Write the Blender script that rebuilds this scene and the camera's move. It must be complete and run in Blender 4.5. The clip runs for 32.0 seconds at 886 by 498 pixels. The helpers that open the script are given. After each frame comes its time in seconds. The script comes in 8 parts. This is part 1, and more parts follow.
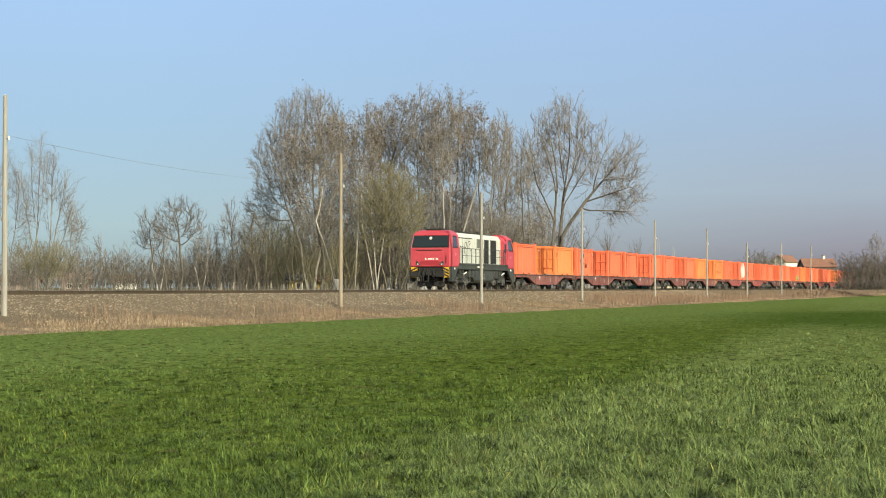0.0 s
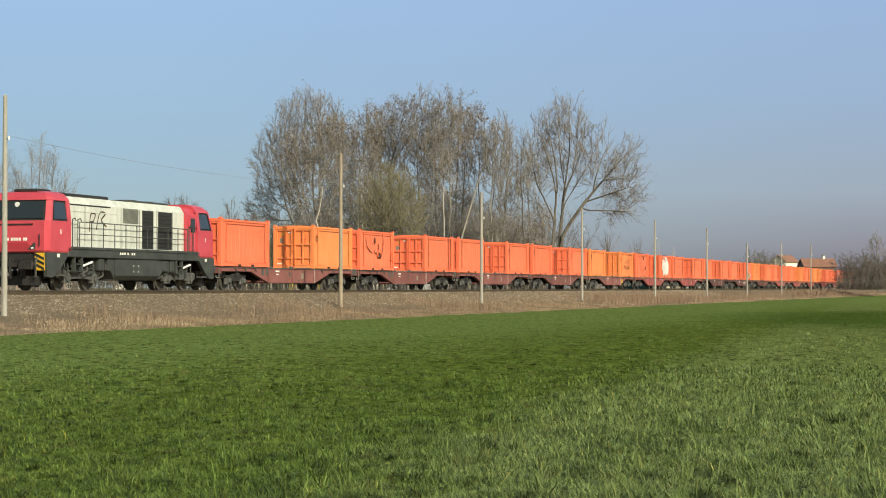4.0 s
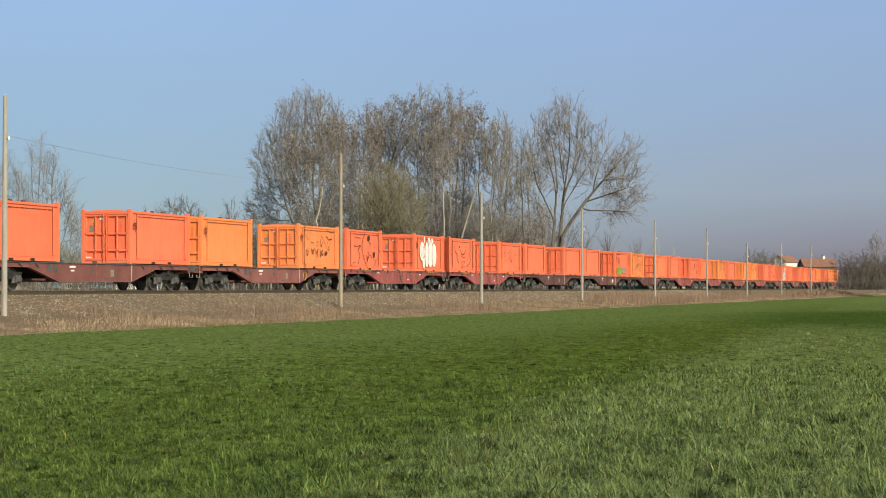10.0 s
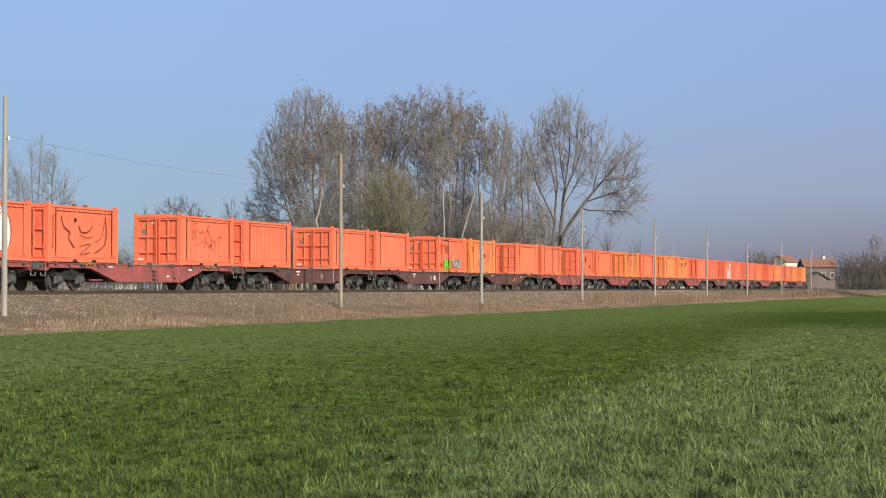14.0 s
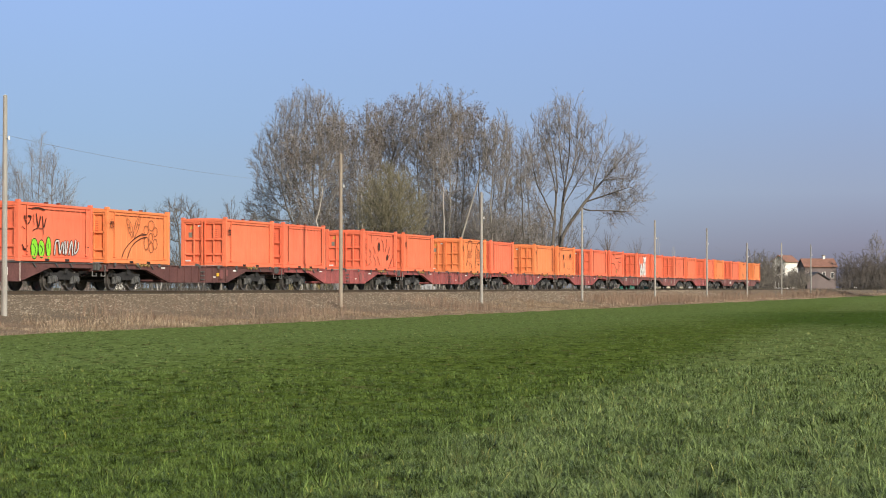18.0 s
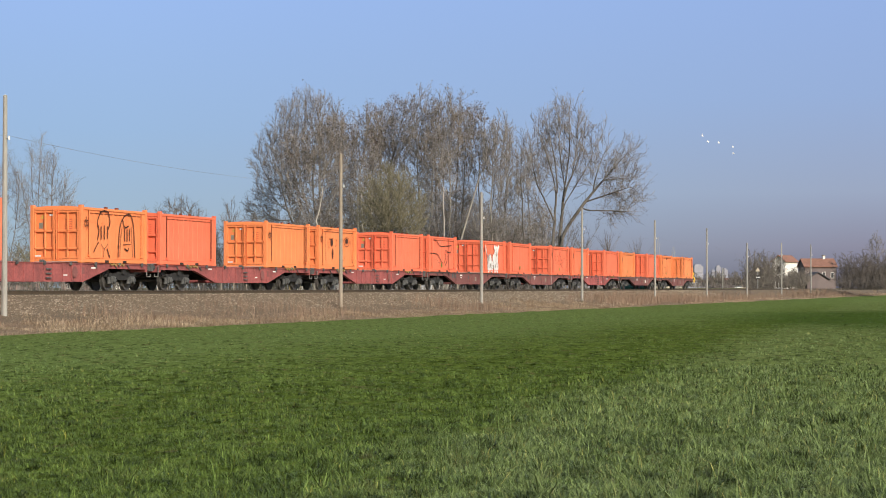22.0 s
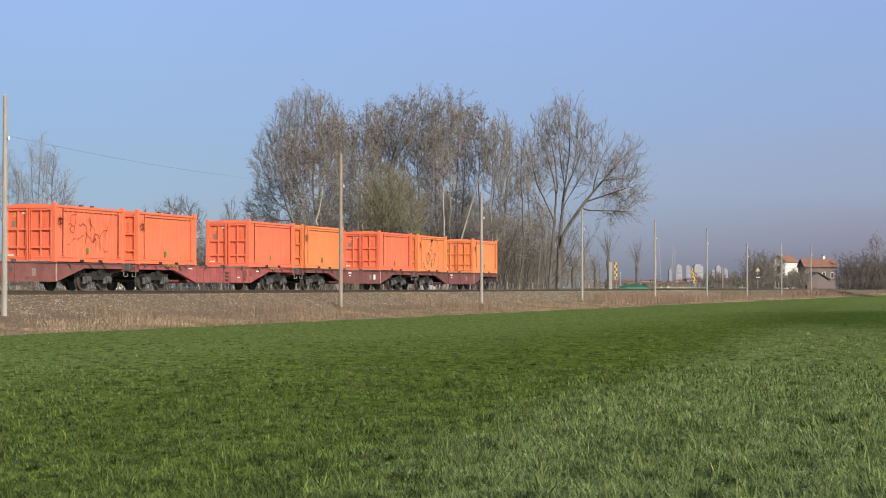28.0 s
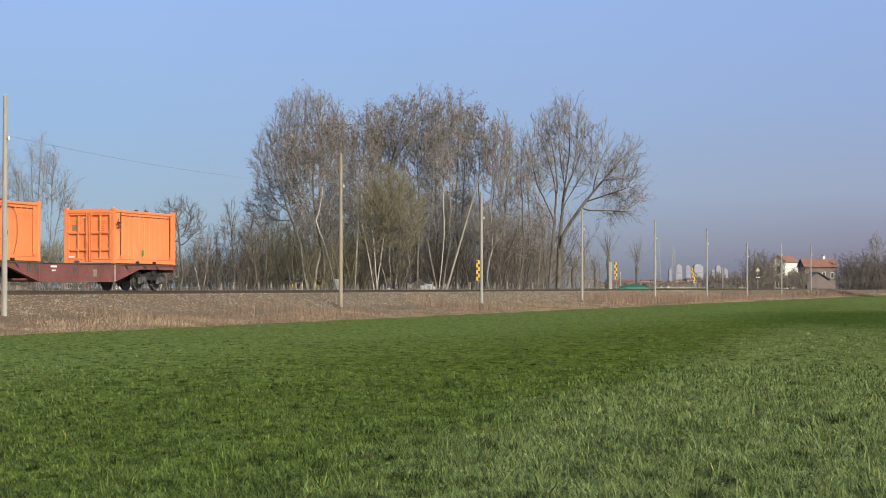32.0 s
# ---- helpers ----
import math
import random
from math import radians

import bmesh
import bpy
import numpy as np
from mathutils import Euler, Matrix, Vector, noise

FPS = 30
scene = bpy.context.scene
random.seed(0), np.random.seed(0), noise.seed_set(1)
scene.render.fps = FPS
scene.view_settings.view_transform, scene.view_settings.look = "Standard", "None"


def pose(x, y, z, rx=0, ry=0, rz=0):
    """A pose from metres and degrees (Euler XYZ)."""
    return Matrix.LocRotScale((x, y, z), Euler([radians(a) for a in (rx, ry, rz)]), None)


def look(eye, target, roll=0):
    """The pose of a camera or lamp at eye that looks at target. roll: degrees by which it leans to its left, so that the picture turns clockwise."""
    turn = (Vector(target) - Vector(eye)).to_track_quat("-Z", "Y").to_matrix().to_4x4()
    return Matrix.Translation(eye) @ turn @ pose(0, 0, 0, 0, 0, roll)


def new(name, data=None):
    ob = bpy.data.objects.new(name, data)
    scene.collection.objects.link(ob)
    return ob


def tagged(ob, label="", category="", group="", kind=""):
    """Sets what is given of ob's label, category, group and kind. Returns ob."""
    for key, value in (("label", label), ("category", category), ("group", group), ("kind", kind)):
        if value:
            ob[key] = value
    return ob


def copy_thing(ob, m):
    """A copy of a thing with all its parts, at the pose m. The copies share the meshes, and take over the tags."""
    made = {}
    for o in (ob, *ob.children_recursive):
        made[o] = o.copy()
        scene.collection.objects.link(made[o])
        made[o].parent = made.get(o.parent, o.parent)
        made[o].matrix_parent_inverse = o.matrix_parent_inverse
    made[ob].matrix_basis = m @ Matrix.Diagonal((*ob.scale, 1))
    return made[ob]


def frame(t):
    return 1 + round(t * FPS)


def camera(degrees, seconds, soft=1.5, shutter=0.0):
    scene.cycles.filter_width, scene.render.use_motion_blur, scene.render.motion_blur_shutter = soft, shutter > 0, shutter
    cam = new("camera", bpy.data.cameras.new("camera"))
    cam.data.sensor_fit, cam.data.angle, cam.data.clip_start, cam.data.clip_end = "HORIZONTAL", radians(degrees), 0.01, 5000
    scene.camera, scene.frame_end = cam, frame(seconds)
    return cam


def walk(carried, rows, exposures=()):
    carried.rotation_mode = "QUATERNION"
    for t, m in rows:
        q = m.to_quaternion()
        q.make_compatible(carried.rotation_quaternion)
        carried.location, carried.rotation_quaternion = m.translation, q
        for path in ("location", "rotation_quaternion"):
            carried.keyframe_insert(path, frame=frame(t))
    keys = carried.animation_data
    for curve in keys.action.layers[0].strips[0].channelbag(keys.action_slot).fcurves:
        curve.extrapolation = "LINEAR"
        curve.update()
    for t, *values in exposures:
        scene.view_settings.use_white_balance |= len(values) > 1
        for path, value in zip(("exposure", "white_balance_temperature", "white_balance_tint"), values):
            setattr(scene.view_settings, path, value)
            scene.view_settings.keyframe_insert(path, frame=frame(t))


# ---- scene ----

# ---- camera ----
FOV = 26.45
EYE = (0.0, 0.0, 0.114)
cam = camera(FOV, 32.0, soft=1.0)
AIM = look(EYE, (0.0, 100.0, 0.114 + 100.0 * math.tan(radians(1.183))))
walk(cam, [(0.0, AIM), (32.0, AIM)], exposures=[
    (0.0, 0.27, 7250.0, 0.0), (2.0, 0.17, 7250.0, 0.0), (3.5, 0.1, 7250.0, 0.0), (6.0, 0.0, 7250.0, 0.0), (9.0, 0.0, 7200.0, 1.0),
    (11.0, 0.0, 6850.0, 5.0), (14.0, 0.0, 6500.0, 10.0), (32.0, 0.0, 6500.0, 10.0)])

# ---- the track's own frame: s along the rails (away), D across (away), rail head at z = 0 ----
TURN = 17.675
DS = Vector((math.sin(radians(TURN)), math.cos(radians(TURN)), 0))
DN = Vector((-math.cos(radians(TURN)), math.sin(radians(TURN)), 0))
TRACK_D = 39.62
SPEED = 13.53


def trk(s, D, z=0.0):
    p = DS * s + DN * D
    return Vector((p.x, p.y, z))


def trk_pose(s, D, z=0.0, rz=0.0):
    p = trk(s, D, z)
    return pose(p.x, p.y, p.z, 0, 0, 90 - TURN + rz)


# ---- world, sun ----
SUN_EL, SUN_AZ = 30.0, 146.0          # degrees; azimuth clockwise from +Y, the sun stands behind the camera
world = bpy.data.worlds.new("world")
scene.world = world
world.use_nodes = True
wn = world.node_tree.nodes
sky = wn.new("ShaderNodeTexSky")
sky.sky_type = "NISHITA"
sky.sun_disc = False
sky.sun_elevation = radians(SUN_EL)
sky.sun_rotation = radians(SUN_AZ)
sky.dust_density = 2.5
world.node_tree.links.new(sky.outputs[0], wn["Background"].inputs[0])
wn["Background"].inputs[1].default_value = 0.11
sun = new("sun", bpy.data.lights.new("sun", "SUN"))
sun.data.energy = 4.2
sun.data.angle = radians(0.5)
sun.data.color = (1.0, 0.93, 0.82)
sun_from = Vector((math.sin(radians(SUN_AZ)) * math.cos(radians(SUN_EL)), math.cos(radians(SUN_AZ)) * math.cos(radians(SUN_EL)), math.sin(radians(SUN_EL))))
sun.matrix_world = look(sun_from * 50, (0, 0, 0))


# ---- materials ----
class Nodes:
    def __init__(self, name):
        self.m = bpy.data.materials.new(name)
        self.m.use_nodes = True
        self.t = self.m.node_tree
        self.b = self.t.nodes["Principled BSDF"]

    def add(self, kind, **values):
        node = self.t.nodes.new(kind)
        for key, value in values.items():
            if key in node.inputs:
                node.inputs[key].default_value = value
        return node

    def link(self, a, b):
        self.t.links.new(a, b)

    def coords(self):
        return self.add("ShaderNodeTexCoord").outputs["Object"]

    def noise(self, scale, detail=4.0, rough=0.55, stretch=None):
        n = self.add("ShaderNodeTexNoise", Scale=scale, Detail=detail, Roughness=rough)
        src = self.coords()
        if stretch:
            mp = self.add("ShaderNodeMapping")
            mp.inputs["Scale"].default_value = stretch
            self.link(src, mp.inputs[0])
            src = mp.outputs[0]
        self.link(src, n.inputs["Vector"])
        return n.outputs["Fac"]

    def ramp(self, fac, stops):
        r = self.add("ShaderNodeValToRGB")
        el = r.color_ramp.elements
        while len(el) < len(stops):
            el.new(0.5)
        for e, (p, c) in zip(el, stops):
            e.position, e.color = p, (*c, 1)
        self.link(fac, r.inputs[0])
        return r.outputs[0]

    def mix(self, fac, a, b, mode="MIX"):
        x = self.add("ShaderNodeMix")
        x.data_type, x.blend_type = "RGBA", mode
        for sock, v in ((x.inputs[0], fac), (x.inputs[6], a), (x.inputs[7], b)):
            if isinstance(v, (int, float)):
                sock.default_value = v
            elif isinstance(v, tuple):
                sock.default_value = (*v, 1)
            else:
                self.link(v, sock)
        return x.outputs[2]

    def math(self, op, a, b=0.0):
        x = self.add("ShaderNodeMath")
        x.operation = op
        for sock, v in ((x.inputs[0], a), (x.inputs[1], b)):
            if isinstance(v, (int, float)):
                sock.default_value = v
            else:
                self.link(v, sock)
        return x.outputs[0]

    def bump(self, height, strength=0.3, dist=0.02):
        b = self.add("ShaderNodeBump", Strength=strength, Distance=dist)
        self.link(height, b.inputs["Height"])
        self.link(b.outputs[0], self.b.inputs["Normal"])

    def done(self, color, rough=0.7, metal=0.0, spec=0.4):
        if isinstance(color, tuple):
            self.b.inputs["Base Color"].default_value = (*color, 1)
        else:
            self.link(color, self.b.inputs["Base Color"])
        if isinstance(rough, (int, float)):
            self.b.inputs["Roughness"].default_value = rough
        else:
            self.link(rough, self.b.inputs["Roughness"])
        self.b.inputs["Metallic"].default_value = metal
        self.b.inputs["Specular IOR Level"].default_value = spec
        return self.m


def surface(name, a, b, scale=3.0, fine=40.0, rough=0.7, metal=0.0, bump=0.15, dist=0.01, spec=0.4, vary=0.0, stretch=None):
    """Two tones by large patches, broken up by a fine grain, with relief."""
    q = Nodes(name)
    big, small = q.noise(scale, 4, 0.6, stretch), q.noise(fine, 3, 0.6, stretch)
    c = q.mix(q.ramp(big, [(0.35, (0, 0, 0)), (0.65, (1, 1, 1))]), a, b)
    c = q.mix(0.35, c, q.ramp(small, [(0.3, tuple(x * 0.75 for x in a)), (0.7, tuple(min(1, x * 1.2) for x in b))]))
    if vary:
        o = q.add("ShaderNodeObjectInfo").outputs["Random"]
        h = q.add("ShaderNodeHueSaturation")
        q.link(q.math("ADD", q.math("MULTIPLY", o, 2 * vary), 1 - vary), h.inputs["Value"])
        q.link(c, h.inputs["Color"])
        c = h.outputs[0]
    q.bump(small, bump, dist)
    return q.done(c, rough, metal, spec)


def twigs(name, a, b, c):
    """Bark of fine twigs, each toned at random as if lit or unlit, mottled."""
    q = Nodes(name)
    isl = q.add("ShaderNodeNewGeometry").outputs["Random Per Island"]
    # dark to pale stops stand for unlit and sunlit twigs
    col = q.ramp(isl, [(0.0, a), (0.55, b), (1.0, c)])
    col = q.mix(1.0, col, q.ramp(q.noise(0.5, 4), [(0.3, (0.8, 0.8, 0.82)), (0.7, (1.15, 1.13, 1.1))]), "MULTIPLY")
    return q.done(col, 0.9, 0, 0.2)


def container_paint(name, a, b):
    """Sun-bleached paint with streaks, grime and chalking."""
    q = Nodes(name)
    big = q.noise(0.7, 4, 0.6)
    streak = q.noise(2.2, 5, 0.65, (3.0, 3.0, 0.35))
    c = q.mix(q.ramp(big, [(0.35, (0, 0, 0)), (0.7, (1, 1, 1))]), a, b)
    dirt = q.ramp(streak, [(0.54, (0, 0, 0)), (0.82, (0.45, 0.45, 0.45))])
    c = q.mix(dirt, c, tuple(x * 0.55 for x in a))
    speck = q.ramp(q.noise(28, 3, 0.7), [(0.66, (0, 0, 0)), (0.78, (0.5, 0.5, 0.5))])
    c = q.mix(speck, c, (0.28, 0.1, 0.05))
    o = q.add("ShaderNodeObjectInfo").outputs["Random"]
    h = q.add("ShaderNodeHueSaturation")
    q.link(q.math("ADD", q.math("MULTIPLY", o, 0.08), 0.96), h.inputs["Value"])
    q.link(c, h.inputs["Color"])
    q.bump(q.noise(1.6, 3, 0.5), 0.25, 0.02)
    return q.done(h.outputs[0], 0.62, 0.0, 0.3)


M_DEEP = container_paint("paint_deep_orange", (0.80, 0.172, 0.088), (0.86, 0.205, 0.11))
M_YELLOW = container_paint("paint_amber_orange", (0.81, 0.24, 0.085), (0.87, 0.28, 0.11))
M_MID = container_paint("paint_mid_orange", (0.80, 0.186, 0.088), (0.86, 0.22, 0.11))
PAINT = {"deep": M_DEEP, "amber": M_YELLOW, "mid": M_MID}
M_DARKGAP = surface("dark_gap", (0.02, 0.015, 0.012), (0.035, 0.025, 0.02), rough=0.9)
M_FRAME = surface("oxide_brown_frame", (0.155, 0.056, 0.052), (0.25, 0.1, 0.09), 1.2, 14, 0.75, vary=0.15, bump=0.2)
M_FRAME_DARK = surface("dark_brown_frame", (0.085, 0.036, 0.034), (0.145, 0.065, 0.058), 1.2, 14, 0.75, vary=0.1, bump=0.2)
M_FRAME_RED = surface("oxide_red_frame", (0.2, 0.065, 0.062), (0.42, 0.115, 0.108), 1.5, 10, 0.75, vary=0.12, bump=0.2)
M_BOGIE = surface("grimy_black_steel", (0.035, 0.037, 0.038), (0.125, 0.127, 0.122), 5, 30, 0.65)
M_WHEEL = surface("wheel_steel", (0.055, 0.052, 0.05), (0.13, 0.12, 0.11), 5, 30, 0.55, 0.3)
# near black: the shade in underframe gaps is part of this colour
M_UNDER = surface("underframe_soot_and_shade", (0.012, 0.012, 0.012), (0.035, 0.034, 0.033), 4, 30, 0.8)
M_SCUFF = surface("scuffed_edge", (0.3, 0.22, 0.2), (0.46, 0.38, 0.35), 6, 40, 0.8)
M_FADED = surface("faded_marking", (0.5, 0.12, 0.065), (0.58, 0.16, 0.09), 6, 40, 0.7)
M_FADEDYEL = surface("faded_yellow_sign", (0.6, 0.3, 0.06), (0.7, 0.38, 0.09), 6, 40, 0.7)
M_STRAP = surface("dirty_yellow_strap", (0.22, 0.15, 0.05), (0.42, 0.3, 0.1), 6, 40, 0.8)
M_STEEL = surface("worn_grey_steel", (0.22, 0.22, 0.21), (0.4, 0.4, 0.38), 6, 40, 0.5, 0.5)
M_WHITE = surface("white_plate", (0.7, 0.69, 0.66), (0.82, 0.81, 0.78), 4, 40, 0.6)
M_GREYPLATE = surface("grey_plate", (0.2, 0.18, 0.14), (0.3, 0.27, 0.2), 6, 40, 0.6)
M_YELLOWSIGN = surface("yellow_sign", (0.62, 0.36, 0.03), (0.72, 0.44, 0.05), 5, 40, 0.55)
M_BLACK = surface("black_paint", (0.015, 0.015, 0.015), (0.03, 0.03, 0.03), 5, 40, 0.6)
M_GREENSPOT = surface("green_spray", (0.09, 0.2, 0.04), (0.16, 0.3, 0.06), 8, 40, 0.6)
M_LIME = surface("lime_spray", (0.2, 0.6, 0.02), (0.3, 0.75, 0.05), 8, 40, 0.6)
M_SPRAY_SHADE = surface("brown_spray_and_gap_shade", (0.12, 0.03, 0.015), (0.2, 0.045, 0.02), 6, 40, 0.7)
M_SPRAYDK = surface("black_spray", (0.04, 0.02, 0.012), (0.09, 0.035, 0.02), 6, 40, 0.7)
M_SPRAYWH = surface("white_spray", (0.72, 0.68, 0.66), (0.85, 0.82, 0.8), 3, 30, 0.7)
M_LOCORED = surface("crimson_loco_paint", (0.47, 0.045, 0.07), (0.56, 0.08, 0.105), 0.9, 25, 0.38, bump=0.05, spec=0.5)
M_LOCOWHITE = surface("off_white_loco_paint", (0.44, 0.47, 0.44), (0.68, 0.705, 0.665), 1.6, 14, 0.5, bump=0.08, stretch=(2.5, 2.5, 0.4))
M_LOCODEEP = surface("deep_red_loco_trim", (0.33, 0.03, 0.045), (0.42, 0.045, 0.06), 0.9, 25, 0.45)
M_LOCOGREY = surface("dark_grey_loco_paint", (0.03, 0.035, 0.034), (0.062, 0.069, 0.066), 1.5, 25, 0.6)
M_GRILLE = surface("grey_grille", (0.16, 0.17, 0.15), (0.26, 0.27, 0.24), 3, 30, 0.6, 0.3)
M_LAMP = surface("lamp_glass", (0.75, 0.76, 0.74), (0.85, 0.86, 0.84), 8, 40, 0.15)
M_POLE = surface("weathered_concrete_pole", (0.26, 0.25, 0.225), (0.38, 0.37, 0.335), 2, 30, 0.85, stretch=(3, 3, 0.5))
M_WOODPOLE = surface("grey_wood_pole", (0.24, 0.2, 0.155), (0.35, 0.3, 0.235), 2, 30, 0.85, stretch=(5, 5, 0.4))
M_WIRE = surface("wire", (0.16, 0.155, 0.15), (0.24, 0.235, 0.23), 3, 30, 0.6, 0.2)
M_RAIL = surface("rusty_rail", (0.045, 0.034, 0.022), (0.085, 0.062, 0.04), 3, 40, 0.8, 0.0)
M_RAILTOP = surface("polished_rail_head", (0.35, 0.33, 0.31), (0.5, 0.48, 0.46), 3, 40, 0.3, 0.9)
M_SLEEPER = surface("concrete_sleeper", (0.13, 0.11, 0.085), (0.21, 0.18, 0.14), 4, 30, 0.9)

q = Nodes("cab_glass")
q.b.inputs["Alpha"].default_value = 1.0
M_GLASS = q.done((0.02, 0.028, 0.03), 0.06, 0.0, 0.7)


def field_tones(q, bare=0.8):
    """Short turf: dark dense grass, a paler rough strip towards the near side, bare earth showing through, shaded pits
    put into the colour.
    """
    tc = q.add("ShaderNodeSeparateXYZ")
    q.link(q.coords(), tc.inputs[0])
    edge = q.math("SUBTRACT", tc.outputs[0], q.math("SUBTRACT", q.math("MULTIPLY", tc.outputs[1], 0.235), 4.2))
    edge = q.math("ADD", edge, q.math("MULTIPLY", q.math("SUBTRACT", q.noise(0.4, 4), 0.5), 4.0))
    pale = q.ramp(q.math("ADD", q.math("MULTIPLY", edge, 0.22), 0.5), [(0.32, (0, 0, 0)), (0.68, (1, 1, 1))])
    big, mid, fine = q.noise(0.22, 4, 0.6), q.noise(1.7, 5, 0.65, (1.3, 0.45, 1.0)), q.noise(14, 4, 0.65, (1.3, 0.35, 1.0))
    dark = q.mix(q.ramp(mid, [(0.35, (0, 0, 0)), (0.65, (1, 1, 1))]), (0.09, 0.128, 0.03), (0.152, 0.205, 0.05))
    light = q.mix(q.ramp(mid, [(0.35, (0, 0, 0)), (0.65, (1, 1, 1))]), (0.148, 0.192, 0.066), (0.22, 0.27, 0.108))
    # a band of denser, darker sward far out, and a fresher strip along the verge
    far = q.ramp(q.math("ADD", q.math("DIVIDE", tc.outputs[1], 200.0), q.math("MULTIPLY", q.math("SUBTRACT", q.noise(0.12, 3), 0.5), 0.12)), [(0.29, (0, 0, 0)), (0.4, (0.9, 0.9, 0.9)), (0.54, (0.9, 0.9, 0.9)), (0.64, (0, 0, 0))])
    side = q.ramp(q.math("DIVIDE", tc.outputs[0], 40.0), [(0.28, (0, 0, 0)), (0.42, (1, 1, 1))])
    c = q.mix(pale, dark, light)
    c = q.mix(q.mix(1.0, far, side, "MULTIPLY"), c, (0.07, 0.12, 0.026))
    across = q.math("SUBTRACT", q.math("MULTIPLY", tc.outputs[1], 0.3036), q.math("MULTIPLY", tc.outputs[0], 0.9528))
    strip = q.ramp(q.math("ADD", q.math("DIVIDE", across, 40.0), q.math("MULTIPLY", q.math("SUBTRACT", big, 0.5), 0.2)), [(0.28, (0, 0, 0)), (0.5, (0.8, 0.8, 0.8))])
    c = q.mix(strip, c, (0.2, 0.265, 0.1))
    soil = q.ramp(q.noise(2.6, 5, 0.75, (1.3, 0.6, 1.0)), [(0.565, (0, 0, 0)), (0.67, (bare, bare, bare))])
    c = q.mix(soil, c, (0.19, 0.145, 0.085))
    # shade in the pits between tufts, painted into the colour by noise
    pit_shade = q.ramp(q.noise(4.2, 5, 0.7, (1.3, 0.6, 1.0)), [(0.36, (0.3, 0.33, 0.27)), (0.5, (1.17, 1.17, 1.15))])
    c = q.mix(1.0, c, pit_shade, "MULTIPLY")
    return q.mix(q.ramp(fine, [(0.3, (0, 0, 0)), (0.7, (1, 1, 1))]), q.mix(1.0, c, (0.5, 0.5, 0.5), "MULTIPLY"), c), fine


q = Nodes("field_turf")
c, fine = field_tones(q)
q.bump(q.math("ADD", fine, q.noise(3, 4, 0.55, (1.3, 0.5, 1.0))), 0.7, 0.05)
# ground colour darkened for the shade between the blades
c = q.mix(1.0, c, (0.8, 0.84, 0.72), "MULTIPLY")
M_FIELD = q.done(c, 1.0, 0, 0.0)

q = Nodes("grass_blades")
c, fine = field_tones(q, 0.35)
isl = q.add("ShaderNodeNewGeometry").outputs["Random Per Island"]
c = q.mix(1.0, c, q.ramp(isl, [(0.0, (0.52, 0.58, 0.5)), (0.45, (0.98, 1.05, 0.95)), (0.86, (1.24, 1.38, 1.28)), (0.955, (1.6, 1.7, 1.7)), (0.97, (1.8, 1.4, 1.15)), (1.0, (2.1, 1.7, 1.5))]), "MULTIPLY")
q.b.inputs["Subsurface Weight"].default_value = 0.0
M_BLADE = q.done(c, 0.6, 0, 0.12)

q = Nodes("dry_verge")
n1, n2 = q.noise(0.5, 4, 0.6), q.noise(9, 4, 0.7)
c = q.mix(q.ramp(n1, [(0.35, (0, 0, 0)), (0.65, (1, 1, 1))]), (0.24, 0.185, 0.125), (0.36, 0.285, 0.2))
c = q.mix(q.ramp(n2, [(0.35, (0, 0, 0)), (0.65, (1, 1, 1))]), (0.1, 0.075, 0.05), c)
q.bump(n2, 0.8, 0.06)
M_VERGE = q.done(c, 0.95, 0, 0.1)

q = Nodes("dry_grass_blades")
isl = q.add("ShaderNodeNewGeometry").outputs["Random Per Island"]
c = q.ramp(isl, [(0.0, (0.25, 0.18, 0.12)), (0.5, (0.39, 0.305, 0.21)), (0.85, (0.52, 0.43, 0.315)), (1.0, (0.2, 0.13, 0.085))])
n1 = q.ramp(q.noise(0.4, 3), [(0.4, (0.75, 0.7, 0.66)), (0.62, (1.1, 1.1, 1.05))])
M_DRY = q.done(q.mix(1.0, c, n1, "MULTIPLY"), 0.8, 0, 0.2)

q = Nodes("ballast_bed")
v = q.add("ShaderNodeTexVoronoi", Scale=14.0)
q.link(q.coords(), v.inputs["Vector"])
c = q.mix(q.ramp(q.noise(0.8, 4), [(0.35, (0, 0, 0)), (0.65, (1, 1, 1))]), (0.29, 0.24, 0.165), (0.41, 0.34, 0.245))
sp = q.add("ShaderNodeSeparateColor")
q.link(v.outputs["Color"], sp.inputs[0])
c = q.mix(1.0, c, q.ramp(sp.outputs[0], [(0.0, (0.45, 0.43, 0.4)), (0.6, (1.0, 0.99, 0.96)), (1.0, (1.75, 1.72, 1.62))]), "MULTIPLY")
c = q.mix(q.ramp(v.outputs["Distance"], [(0.0, (0, 0, 0)), (0.5, (1, 1, 1))]), c, (0.15, 0.12, 0.085))
q.bump(q.math("SUBTRACT", 1.0, v.outputs["Distance"]), 0.8, 0.06)
M_BALLAST = q.done(c, 0.95, 0, 0.15)
q = Nodes("ballast_stones")
isl = q.add("ShaderNodeNewGeometry").outputs["Random Per Island"]
M_STONES = q.done(q.ramp(isl, [(0.0, (0.12, 0.098, 0.07)), (0.5, (0.26, 0.215, 0.155)), (0.85, (0.4, 0.34, 0.25)), (1.0, (0.52, 0.46, 0.35))]), 0.9, 0, 0.2)
M_MEADOW = surface("rough_winter_meadow", (0.075, 0.085, 0.03), (0.17, 0.15, 0.07), 0.12, 5, 0.95, bump=0.6, dist=0.06, spec=0.1)

